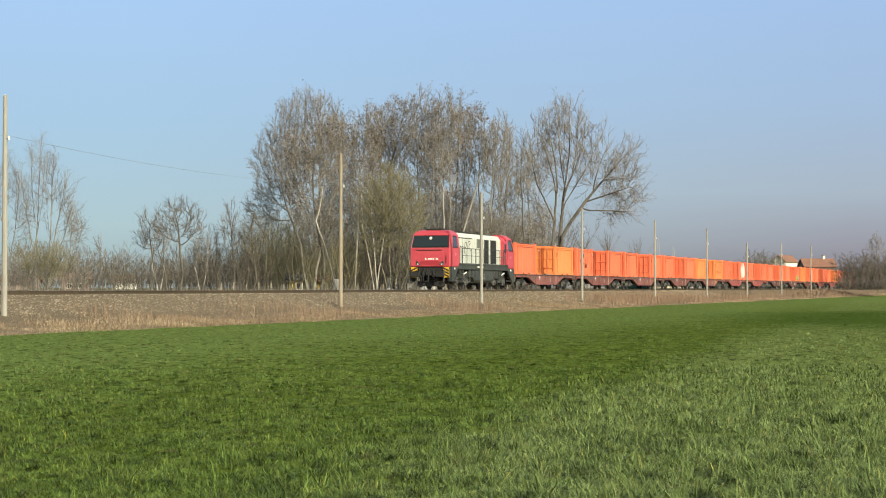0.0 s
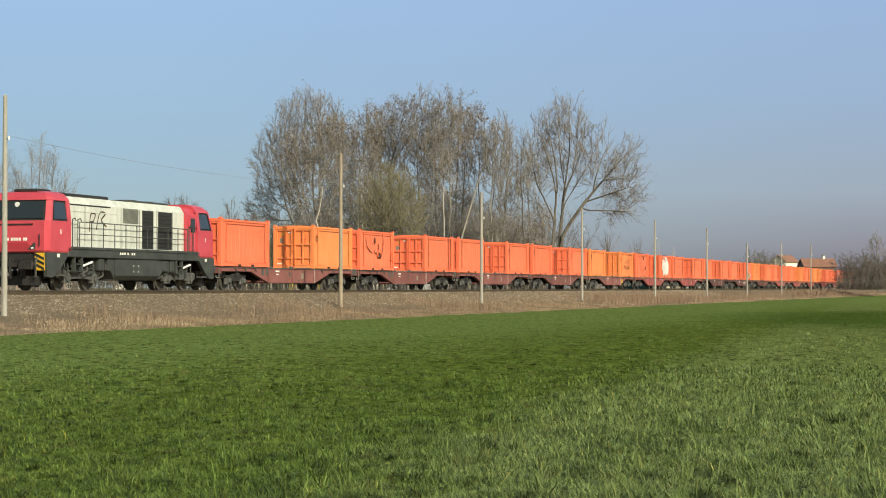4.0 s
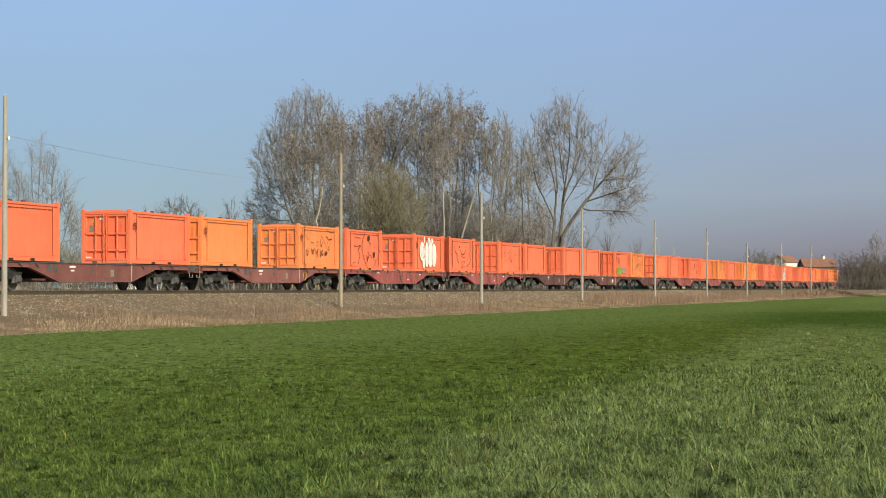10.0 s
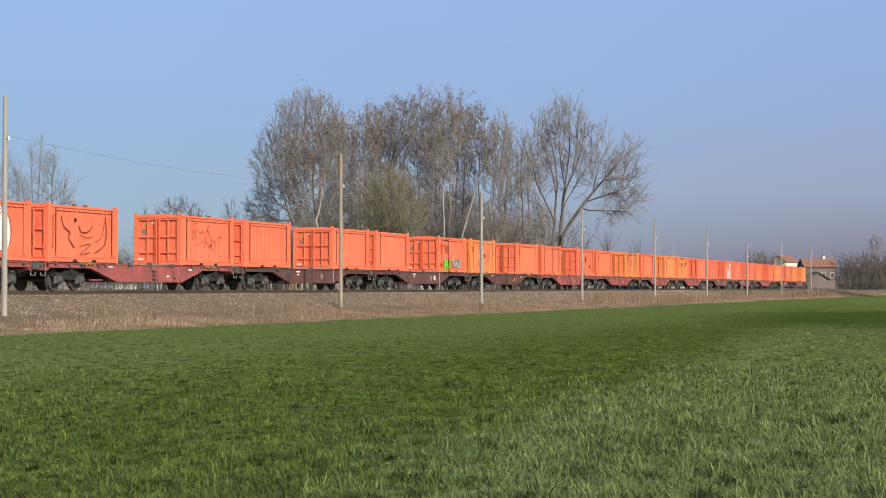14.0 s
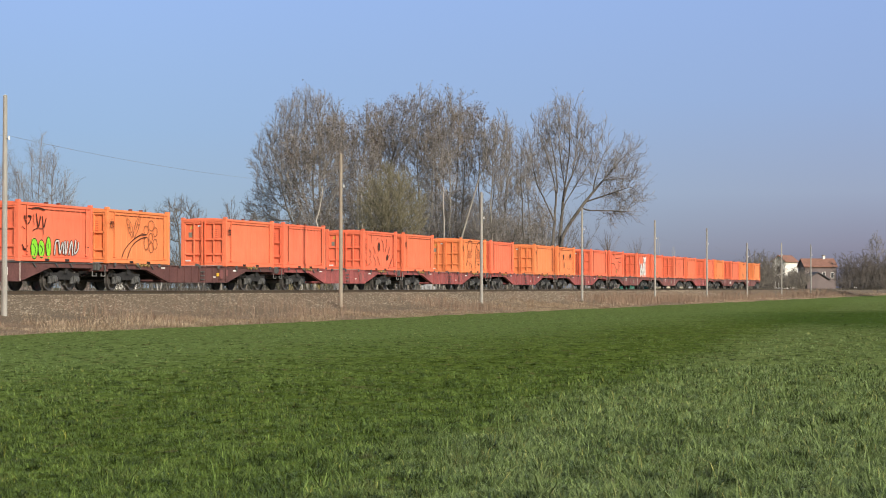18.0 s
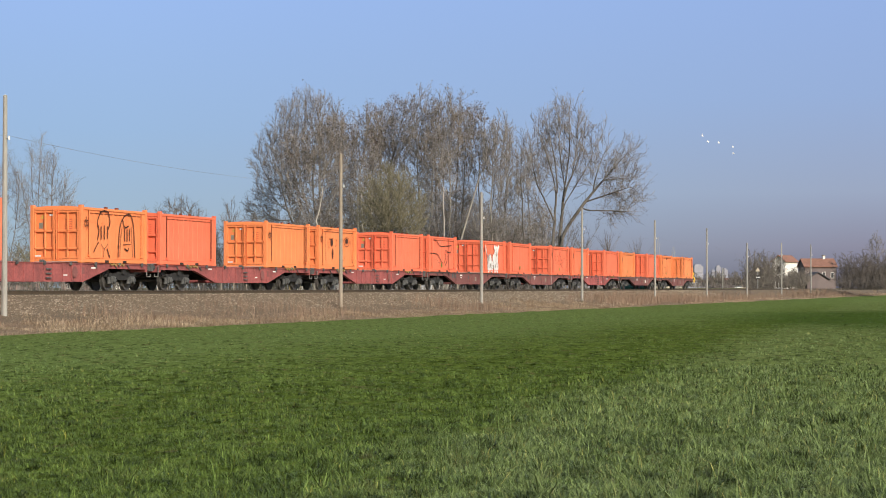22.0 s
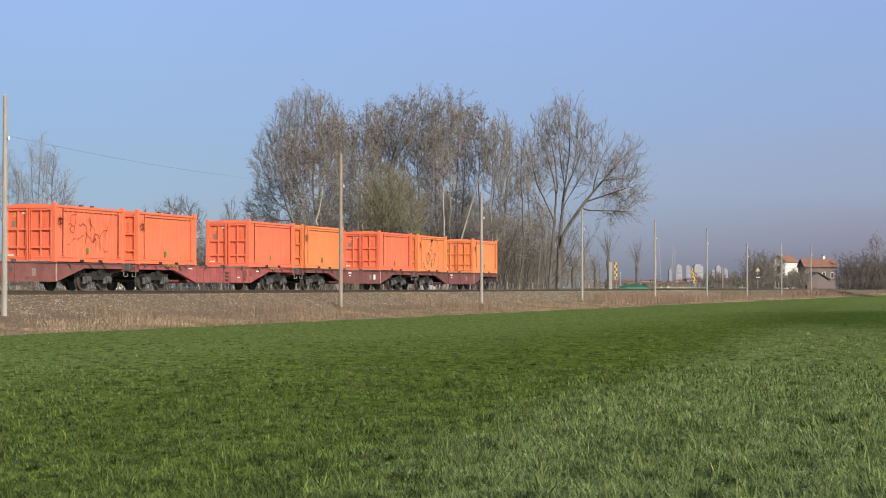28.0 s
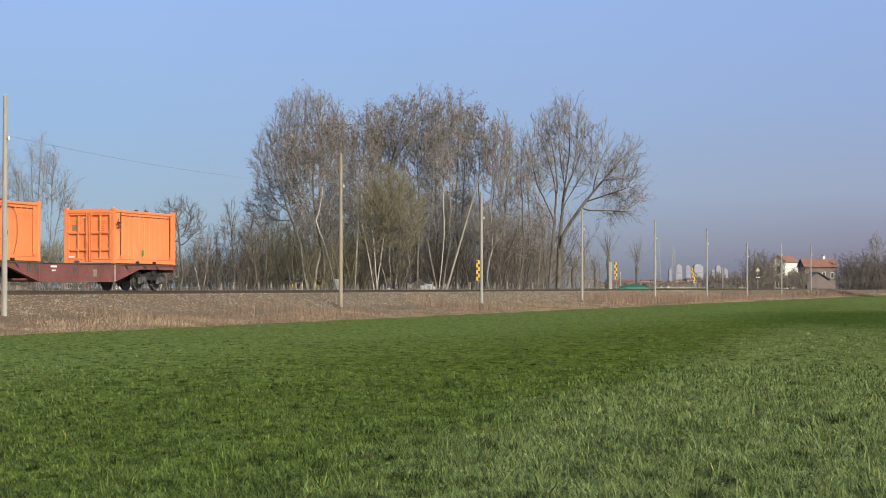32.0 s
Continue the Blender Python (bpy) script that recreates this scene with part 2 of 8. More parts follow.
M_BARK = surface("grey_bark", (0.075, 0.068, 0.058), (0.175, 0.16, 0.138), 1.2, 12, 0.9, bump=0.6, dist=0.03, spec=0.2)
M_BARKPALE = surface("silvery_bark", (0.2, 0.185, 0.16), (0.36, 0.335, 0.29), 1.2, 10, 0.9, bump=0.4, dist=0.03, spec=0.2)
M_BIRCH = surface("pale_bark", (0.3, 0.275, 0.235), (0.52, 0.48, 0.43), 1.0, 9, 0.85, bump=0.3, spec=0.2)
M_TWIG = twigs("grey_brown_twigs", (0.115, 0.105, 0.094), (0.215, 0.198, 0.18), (0.38, 0.357, 0.327))
M_TWIGGREEN = twigs("olive_willow_twigs", (0.125, 0.117, 0.075), (0.205, 0.19, 0.125), (0.31, 0.285, 0.2))
M_TWIGRED = surface("reddish_shrub_twigs", (0.19, 0.132, 0.095), (0.3, 0.218, 0.158), 0.6, 6, 0.9, spec=0.2)
M_LEAFDRY = twigs("withered_brown_leaves", (0.085, 0.066, 0.054), (0.17, 0.138, 0.115), (0.38, 0.345, 0.315))
M_THICKET = twigs("dark_thicket_twigs", (0.075, 0.067, 0.058), (0.14, 0.125, 0.106), (0.26, 0.235, 0.2))
M_HEDGE = surface("dark_hedge_twigs", (0.085, 0.076, 0.068), (0.15, 0.132, 0.118), 0.4, 6, 0.95, spec=0.1)


# ---- mesh helpers ----
class Mesh:
    """Collects boxes, prisms, rods and ribbons into one mesh."""

    def __init__(self):
        self.v, self.f = [], []

    def poly(self, pts, faces):
        n = len(self.v)
        self.v += [tuple(p) for p in pts]
        self.f += [tuple(n + i for i in f) for f in faces]
        return self

    def box(self, x0, y0, z0, x1, y1, z1, c=0.0):
        """A box; c: the width of its chamfered edges."""
        if c <= 0:
            return self.poly([(x, y, z) for x in (x0, x1) for y in (y0, y1) for z in (z0, z1)],
                             [(0, 1, 3, 2), (4, 6, 7, 5), (0, 4, 5, 1), (2, 3, 7, 6), (0, 2, 6, 4), (1, 5, 7, 3)])
        ring = lambda z, i: [(x0 + i + c, y0 + i, z), (x1 - i - c, y0 + i, z), (x1 - i, y0 + i + c, z), (x1 - i, y1 - i - c, z),
                             (x1 - i - c, y1 - i, z), (x0 + i + c, y1 - i, z), (x0 + i, y1 - i - c, z), (x0 + i, y0 + i + c, z)]
        return self.loft([ring(z0, c), ring(z0 + c, 0), ring(z1 - c, 0), ring(z1, c)])

    def loft(self, rings, caps=True):
        n, k = len(self.v), len(rings[0])
        self.v += [tuple(p) for r in rings for p in r]
        for i in range(len(rings) - 1):
            for j in range(k):
                self.f.append((n + i * k + j, n + i * k + (j + 1) % k, n + (i + 1) * k + (j + 1) % k, n + (i + 1) * k + j))
        if caps:
            self.f.append(tuple(n + j for j in reversed(range(k))))
            self.f.append(tuple(n + (len(rings) - 1) * k + j for j in range(k)))
        return self

    def prism_y(self, outline, y0, y1):
        """An outline of (x, z) points pushed from y0 to y1."""
        return self.loft([[(x, y0, z) for x, z in outline], [(x, y1, z) for x, z in outline]])

    def prism_x(self, outline, x0, x1):
        return self.loft([[(x0, y, z) for y, z in outline], [(x1, y, z) for y, z in outline]])

    def rod(self, a, b, r0, r1=None, sides=8):
        a, b = Vector(a), Vector(b)
        r1 = r0 if r1 is None else r1
        w = (b - a).normalized()
        u = w.orthogonal().normalized()
        t = w.cross(u)
        ring = lambda p, r: [p + (u * math.cos(i * math.tau / sides) + t * math.sin(i * math.tau / sides)) * r for i in range(sides)]
        return self.loft([ring(a, r0), ring(b, r1)])

    def pipe(self, pts, r, sides=6):
        for a, b in zip(pts, pts[1:]):
            self.rod(a, b, r, r, sides)
        return self

    def disc(self, prof, cx, cy, cz, sides=20):
        """A body turned about the y axis from a profile of (radius, y)."""
        return self.loft([[(cx + r * math.cos(i * math.tau / sides), cy + y, cz + r * math.sin(i * math.tau / sides)) for i in range(sides)] for r, y in prof])

    def ribbon(self, pts, w, y):
        """A flat brush stroke on a side wall, at depth y; pts are (x, z)."""
        for (xa, za), (xb, zb) in zip(pts, pts[1:]):
            dx, dz = xb - xa, zb - za
            l = math.hypot(dx, dz) or 1
            ox, oz = -dz / l * w / 2, dx / l * w / 2
            ex, ez = dx / l * w * 0.3, dz / l * w * 0.3
            self.poly([(xa - ox - ex, y, za - oz - ez), (xb - ox + ex, y, zb - oz + ez), (xb + ox + ex, y, zb + oz + ez), (xa + ox - ex, y, za + oz - ez)], [(0, 1, 2, 3)])
        return self

    def data(self, name):
        me = bpy.data.meshes.new(name)
        me.from_pydata(self.v, [], self.f)
        bm = bmesh.new()
        bm.from_mesh(me)
        bmesh.ops.recalc_face_normals(bm, faces=bm.faces)
        bm.to_mesh(me)
        bm.free()
        return me


def part(name, mesh, material, parent, label="", m=None, kind=""):
    """Links a Mesh (or ready mesh data) as one object under its thing."""
    me = mesh.data(name) if isinstance(mesh, Mesh) else mesh
    if material and not me.materials:
        me.materials.append(material)
    ob = new(name, me)
    ob.parent = parent
    if m is not None:
        ob.matrix_basis = m
    return tagged(ob, label, kind=kind)


def thing(name, m, label, category, group="", kind=""):
    ob = new(name)
    ob.empty_display_size = 0.3
    ob.matrix_basis = m
    return tagged(ob, label, category, group, kind)


def flat_mesh(name, verts, quads, material, smooth=False):
    """Mesh data from numpy arrays of corners and four-sided faces."""
    me = bpy.data.meshes.new(name)
    verts = np.asarray(verts, np.float32)
    quads = np.asarray(quads, np.int32)
    me.vertices.add(len(verts))
    me.vertices.foreach_set("co", verts.ravel())
    me.loops.add(quads.size)
    me.loops.foreach_set("vertex_index", quads.ravel())
    me.polygons.add(len(quads))
    me.polygons.foreach_set("loop_start", np.arange(0, quads.size, quads.shape[1], dtype=np.int32))
    me.polygons.foreach_set("loop_total", np.full(len(quads), quads.shape[1], np.int32))
    if smooth:
        me.polygons.foreach_set("use_smooth", np.ones(len(quads), bool))
    me.materials.append(material)
    me.update(calc_edges=True)
    return me


# ---- ground ----
RNG = np.random.default_rng(7)
EDGE_D = 30.4


def field_relief(s, D):
    """Broad swells, and the small hummocks of rough turf."""
    fade = min(1.0, max(0.0, EDGE_D - D) / 6)
    z = 0.035 * noise.noise(Vector((s * 0.05, D * 0.05, 0.3)))
    if abs(s) < 60:
        z += 0.022 * noise.noise(Vector((s * 1.1, D * 1.1, 3.0))) + 0.034 * noise.noise(Vector((s * 2.3, D * 2.3, 6.0)))
    return z * fade


def ground_z(s, D):
    """Height of the ground: field, verge, embankment, ballast bed, land behind."""
    prof = [(-4000, -1.39), (EDGE_D - 1.0, -1.39), (EDGE_D + 0.3, -1.33), (34.2, -1.1), (35.5, -0.88), (37.5, -0.34), (37.9, -0.2), (41.4, -0.2), (43.0, -0.75), (48.0, -0.45), (60, -0.16), (200, -0.12), (5000, -0.1)]
    z = float(np.interp(D, [p[0] for p in prof], [p[1] for p in prof]))
    if D < EDGE_D:
        z += field_relief(s, D)
    elif D < 37:
        z += 0.07 * noise.noise(Vector((s * 0.5, D * 0.6, 4.0)))
    return z


def build_ground():
    S = [-1200, -500, -200, -80, -30] + list(np.arange(-10, 8, 2.0)) + list(np.arange(8, 46, 0.2)) + list(np.arange(46, 130, 2.0)) + list(np.arange(130, 330, 5.0)) + [340, 360, 390, 430, 480, 550, 650, 800, 1000, 1400, 2000, 3000, 4200]
    Ds = [-4000, -1500, -600, -250, -100, -50] + list(np.arange(-30, -2, 2.0)) + list(np.arange(-2, 22, 0.2)) + [22, 24, 26, 28, 29.4, 30.0, 30.4, 30.7, 31.2, 31.9, 32.6, 33.4, 34.2, 35, 35.8, 36.6, 37.5, 37.9, 39.6, 41.4, 42.2, 43, 45, 48, 54, 60, 75, 100, 140, 200, 300, 500, 900, 1700, 3200, 4800]
    me = bpy.data.meshes.new("ground")
    verts = []
    for s in S:
        for D in Ds:
            p = trk(s, D, ground_z(s, D))
            if 28 < D < 32 and -10 < s < 330:
                p += DN * (0.6 * noise.noise(Vector((s * 0.15, 2.0, 1.0))))
            verts.append(tuple(p))
    k = len(Ds)
    faces, mats = [], []
    for i in range(len(S) - 1):
        for j in range(k - 1):
            faces.append((i * k + j, (i + 1) * k + j, (i + 1) * k + j + 1, i * k + j + 1))
            D = (Ds[j] + Ds[j + 1]) / 2
            mats.append(0 if D < EDGE_D else 1 if D < 34.6 else 2 if D < 42 else 3)
    me.from_pydata(verts, [], faces)
    for m in (M_FIELD, M_VERGE, M_BALLAST, M_MEADOW):
        me.materials.append(m)
    me.polygons.foreach_set("material_index", mats)
    me.polygons.foreach_set("use_smooth", [True] * len(faces))
    tagged(new("ground", me), "green field rising to a gravel railway embankment with dry verge", "ground", kind="structure")


def blades(name, pts, h, w, lean, material, label, category, bend=0.5):
    """Tapered blades of grass, each with two segments, as one sheet of stuff."""
    n = len(pts)
    a = RNG.uniform(0, math.tau, n)
    out = np.stack([np.cos(a), np.sin(a), np.zeros(n)], 1)
    b = a + math.pi / 2 + RNG.uniform(-0.6, 0.6, n)
    wide = np.stack([np.cos(b), np.sin(b), np.zeros(n)], 1) * (w * RNG.uniform(0.6, 1.4, n))[:, None] / 2
    hh = (h * RNG.uniform(0.5, 1.35, n))[:, None]
    ln = lean * (0.2 + 1.5 * RNG.uniform(0, 1, n) ** 1.6)[:, None]
    up = np.array([[0, 0, 1.0]])
    mid = pts + up * hh * 0.55 + out * hh * ln * 0.3
    tip = pts + up * hh * np.maximum(0.22, 1 - 0.27 * ln) + out * hh * ln * (0.5 + bend * 0.5)
    v = np.stack([pts - wide, pts + wide, mid + wide * 0.8, mid - wide * 0.8, tip], 1).reshape(-1, 3)
    i = np.arange(n)[:, None] * 5
    q = np.concatenate([i + np.array([[0, 1, 2]]), i + np.array([[0, 2, 3]]), i + np.array([[3, 2, 4]])], 0)
    ob = new(name, flat_mesh(name, v, q, material))
    return tagged(ob, label, category, kind="stuff")


def build_grass():
    parts = []
    # turf in tufts; even in the picture, so denser towards the camera
    for zn, zf, tufts, per, h in ((11.5, 16, 19000, 9, 0.042), (16, 23, 16000, 8, 0.042), (23, 36, 11000, 8, 0.042), (36, 62, 7000, 7, 0.036), (62, 120, 5000, 6, 0.036), (120, 330, 2500, 6, 0.05)):
        u = RNG.uniform(0, 1, tufts)
        Z = 1 / (1 / zn + u * (1 / zf - 1 / zn))
        X = RNG.uniform(-0.26, 0.26, tufts) * Z
        clump = np.array([0.8 * noise.noise(Vector((x * 1.4, z * 0.9, 9.0))) + 0.7 * noise.noise(Vector((x * 4.1, z * 2.6, 5.0))) for x, z in zip(X, Z)])
        D = DN.x * X + DN.y * Z
        keep = (D < EDGE_D - 0.2) & (clump > RNG.uniform(-0.75, 0.05, tufts))
        X, Z, cl = X[keep], Z[keep], clump[keep]
        big = 1 + 0.9 * np.clip(cl, -0.5, 0.8) + (RNG.uniform(0, 1, len(X)) > 0.985) * RNG.uniform(0.8, 2.2, len(X))
        X, Z, big = np.repeat(X, per), np.repeat(Z, per), np.repeat(big, per)
        r = np.abs(RNG.normal(0, 0.05 * (Z / 13) ** 0.85, len(X)))
        a = RNG.uniform(0, math.tau, len(X))
        X, Z = X + r * np.cos(a), Z + r * np.sin(a) * 1.4
        pale = (X - (0.235 * Z - 4.2)) > RNG.normal(0, 0.8, len(X))
        hh = h * big * np.where(pale, 2.0 if zn < 30 else 1.35, 1.15 if zn < 30 else 1.0)
        s = DS.x * X + DS.y * Z
        D = DN.x * X + DN.y * Z
        zz = -1.4 + np.array([field_relief(p, q) for p, q in zip(s, D)])
        parts.append((np.stack([X, Z, zz], 1), hh, 0.0058 * (Z / 13) ** 0.66 * np.where(pale, 1.1, 1.0)))
    P = np.concatenate([p[0] for p in parts])
    blades("grass", P, np.concatenate([p[1] for p in parts]), np.concatenate([p[2] for p in parts]), 1.7, M_BLADE, "short green turf with paler rough tufts", "grass", 0.9)
    # dry verge grass along the foot of the embankment
    n = 84000
    s = 48 + RNG.uniform(0, 1, n) ** 1.6 * 390
    D = EDGE_D - 0.15 + RNG.uniform(0, 1, n) ** 1.35 * 6.4
    patch = np.array([noise.noise(Vector((a * 0.14, b * 0.3, 2.5))) + 0.6 * noise.noise(Vector((a * 0.6, b * 1.1, 7.5))) for a, b in zip(s, D)])
    keep = (D < 37.0) & (patch > RNG.uniform(-0.45, 0.35, n) - 0.25 + (D - EDGE_D) * 0.13)
    s, D, patch = s[keep], D[keep], patch[keep]
    P = np.array([tuple(trk(a, b, ground_z(a, b) - 0.03)) for a, b in zip(s, D)])
    h = (0.11 + 0.24 * np.clip(patch, -0.25, 0.9)) * (0.6 + 0.4 * np.clip((D - EDGE_D) / 1.2, 0, 1)) * np.where(RNG.uniform(0, 1, len(s)) > 0.97, 1.9, 1.0)
    blades("dry_grass", P, h, 0.015 * (0.5 + s / 140), 1.5, M_DRY, "tall straw-coloured dry grass on the verge", "dry grass")
    # low bent thatch on the near bank
    n = 34000
    s = 48 + RNG.uniform(0, 1, n) ** 1.3 * 95
    D = EDGE_D - 0.1 + RNG.uniform(0, 1, n) ** 1.9 * 6.2
    keep = np.array([noise.noise(Vector((a * 0.3, b * 0.6, 8.5))) for a, b in zip(s, D)]) > RNG.uniform(-0.8, 0.35, n)
    s, D = s[keep], D[keep]
    P = np.array([tuple(trk(a, b, ground_z(a, b) - 0.02)) for a, b in zip(s, D)])
    blades("dry_grass", P, RNG.uniform(0.07, 0.17, len(s)), 0.016 * (0.5 + s / 140), 2.6, M_DRY, "low bent straw thatch on the embankment", "dry grass")
    # rank grey growth behind the track
    n = 15000
    s = 46 + RNG.uniform(0, 1, n) ** 1.4 * 150
    D = RNG.uniform(42.6, 47.5, n)
    P = np.array([tuple(trk(a, b, ground_z(a, b) - 0.03)) for a, b in zip(s, D)])
    blades("dry_grass", P, RNG.uniform(0.55, 0.9, n), 0.022 * (0.5 + s / 140), 0.5, M_TWIG, "rank grey-brown dead growth behind the track", "dry grass")
    # taller reeds close to the ballast
    s = np.concatenate([RNG.normal(c, w, k) for c, w, k in ((66, 1.2, 350), (108, 2.5, 700), (158, 7, 2200), (180, 9, 2200), (82, 4, 700), (215, 12, 900), (255, 25, 700), (315, 35, 900))])
    D = RNG.uniform(31.2, 36.4, len(s))
    P = np.array([tuple(trk(a, b, ground_z(a, b) - 0.03)) for a, b in zip(s, D)])
    blades("reeds", P, np.full(len(s), 0.62), 0.014 * (0.5 + s / 140), 0.35, M_TWIGRED, "thin reddish-brown dead stalks on the embankment", "dead stalks")


def build_stones():
    """Loose ballast on the shoulder: small rough octahedra."""
    n = 46000
    s = 50 + RNG.uniform(0, 1, n) ** 1.6 * 170
    D = RNG.uniform(35.3, 40.6, n)
    keep = (D < 38.4) | (RNG.uniform(0, 1, n) < 0.25)
    s, D = s[keep], D[keep]
    n = len(s)
    z = np.array([ground_z(a, b) for a, b in zip(s, D)])
    P = np.outer(s, np.array(DS)) + np.outer(D, np.array(DN))
    P[:, 2] = z + 0.012
    r = RNG.uniform(0.018, 0.044, n) * (0.75 + s / 240)
    base = np.array([(1, 0, 0), (0, 1, 0), (-1, 0, 0), (0, -1, 0), (0, 0, 0.8), (0, 0, -0.8)], float)
    V = P[:, None] + base[None] * r[:, None, None] * RNG.uniform(0.65, 1.35, (n, 6, 1))
    i = np.arange(n)[:, None] * 6
    tri = np.array([(0, 1, 4), (1, 2, 4), (2, 3, 4), (3, 0, 4)])
    q = (i[:, None] + tri[None]).reshape(-1, 3)
    tagged(new("gravel", flat_mesh("gravel", V.reshape(-1, 3), q, M_STONES)), "loose grey-brown ballast stones beside the rails", "gravel", kind="stuff")


def build_track():
    tr = thing("railway_track", trk_pose(0, TRACK_D), "single railway line with rusty rails on sleepers", "railway track", kind="structure")
    prof = [(-0.07, -0.165), (0.07, -0.165), (0.07, -0.15), (0.012, -0.135), (0.012, -0.05), (0.035, -0.04), (0.035, -0.004), (-0.035, -0.004), (-0.035, -0.04), (-0.012, -0.05), (-0.012, -0.135), (-0.07, -0.15)]
    for y in (-0.75, 0.75):
        rail = part("rail", Mesh().prism_x([(y + a, z) for a, z in prof], -400, 700), M_RAIL, tr, "rusty steel rail")
        part("rail_head", Mesh().box(-400, y - 0.03, -0.003, 700, y + 0.03, 0.0), M_RAILTOP, rail, "polished running surface")
    sl = Mesh().loft([[(-0.13, -1.3, -0.3), (0.13, -1.3, -0.3), (0.13, 1.3, -0.3), (-0.13, 1.3, -0.3)], [(-0.13, -1.3, -0.19), (0.13, -1.3, -0.19), (0.13, 1.3, -0.19), (-0.13, 1.3, -0.19)],
                      [(-0.1, -1.27, -0.166), (0.1, -1.27, -0.166), (0.1, 1.27, -0.166), (-0.1, 1.27, -0.166)]]).data("sleeper")
    sl.materials.append(M_SLEEPER)
    for i in range(290):
        part("sleeper", sl, None, tr, m=pose(50 + i * 0.6, 0, 0))
    rest = Mesh()
    for i in range(300):
        x = 50 + (290 + i) * 0.6
        rest.box(x - 0.12, -1.3, -0.3, x + 0.12, 1.3, -0.166)
    part("far_sleepers", rest, M_SLEEPER, tr, kind="stuff")


build_ground()
build_grass()
build_stones()
build_track()


# ---- sky and far distance ----
def build_backdrop():
    q = Nodes("hazy_sky")
    out = q.t.nodes["Material Output"]
    sep = q.add("ShaderNodeSeparateXYZ")
    q.link(q.coords(), sep.inputs[0])
    up = q.math("DIVIDE", sep.outputs[2], 700.0)
    left = q.ramp(up, [(0.0, (0.31, 0.385, 0.45)), (0.09, (0.36, 0.47, 0.56)), (0.2, (0.4, 0.54, 0.67)), (0.5, (0.37, 0.55, 0.82)), (1.0, (0.37, 0.56, 0.98))])
    right = q.ramp(up, [(0.0, (0.17, 0.165, 0.22)), (0.055, (0.225, 0.219, 0.292)), (0.13, (0.3, 0.302, 0.4)), (0.3, (0.37, 0.44, 0.6)), (0.6, (0.345, 0.48, 0.77)), (1.0, (0.34, 0.5, 0.88))])
    side = q.math("ADD", q.math("DIVIDE", sep.outputs[0], 2000.0), 0.45)
    e = q.add("ShaderNodeEmission", Strength=0.9)
    q.link(q.mix(q.ramp(side, [(0.1, (0, 0, 0)), (0.9, (1, 1, 1))]), left, right), e.inputs[0])
    q.link(e.outputs[0], out.inputs[0])
    R, n = 4200.0, 48
    v, f = [], []
    for i in range(n + 1):
        a = radians(-60 + 120 * i / n)
        for z in (-120, 900, 1800):
            v.append((R * math.sin(a), R * math.cos(a), z))
    for i in range(n):
        for j in range(2):
            f.append((i * 3 + j, i * 3 + 3 + j, i * 3 + 4 + j, i * 3 + 1 + j))
    tagged(new("backdrop", flat_mesh("backdrop", v, f, q.m)), "pale blue winter sky, hazy at the horizon", "sky", kind="structure")


build_backdrop()


# ---- trees ----
def grow(rng, P, D, L, K, curl, lift):
    """Curved branches: paths of K steps from the points P in the directions D."""
    n = len(P)
    pts = np.empty((n, K + 1, 3))
    pts[:, 0] = P
    d = D.copy()
    for i in range(K):
        d = d + rng.normal(0, curl, (n, 3))
        d[:, 2] += lift
        d /= np.linalg.norm(d, axis=1)[:, None]
        pts[:, i + 1] = pts[:, i] + d * (L / K)[:, None]
    return pts


def tubes(pts, R, taper, sides):
    """Corners and faces of tapered tubes round the paths."""
    n, k, _ = pts.shape
    t = np.gradient(pts, axis=1)
    t /= np.linalg.norm(t, axis=2)[:, :, None] + 1e-9
    ref = np.where(np.abs(t[:, :1, 2:3]) > 0.8, np.array([[[1.0, 0, 0]]]), np.array([[[0, 0, 1.0]]]))
    u = np.cross(t, np.broadcast_to(ref, t.shape))
    u /= np.linalg.norm(u, axis=2)[:, :, None] + 1e-9
    w = np.cross(t, u)
    rad = R[:, None] * np.linspace(1, taper, k)[None]
    a = np.arange(sides) * math.tau / sides
    V = pts[:, :, None] + rad[:, :, None, None] * (u[:, :, None] * np.cos(a)[None, None, :, None] + w[:, :, None] * np.sin(a)[None, None, :, None])
    idx = np.arange(n * k * sides).reshape(n, k, sides)
    nx = np.roll(idx, -1, axis=2)
    F = np.stack([idx[:, :-1], nx[:, :-1], nx[:, 1:], idx[:, 1:]], -1).reshape(-1, 4)
    return V.reshape(-1, 3), F


def offshoots(rng, pts, n_each, angle, lo, hi, out_bias=0.0):
    """Starting points and directions of n_each branches along every path."""
    n, k, _ = pts.shape
    par = np.repeat(np.arange(n), n_each)
    m = len(par)
    f = lo + (hi - lo) * (np.tile(np.arange(n_each), n) + rng.uniform(0, 1, m)) / n_each
    x = f * (k - 1)
    i = np.minimum(x.astype(int), k - 2)
    fr = (x - i)[:, None]
    P = pts[par, i] * (1 - fr) + pts[par, i + 1] * fr
    t = pts[par, i + 1] - pts[par, i]
    t /= np.linalg.norm(t, axis=1)[:, None] + 1e-9
    side = rng.normal(0, 1, (m, 3))
    side -= (side * t).sum(1)[:, None] * t
    side /= np.linalg.norm(side, axis=1)[:, None] + 1e-9
    a = np.radians(angle) * rng.uniform(0.7, 1.3, m)[:, None]
    D = t * np.cos(a) + side * np.sin(a)
    return P, D / np.linalg.norm(D, axis=1)[:, None], f, par


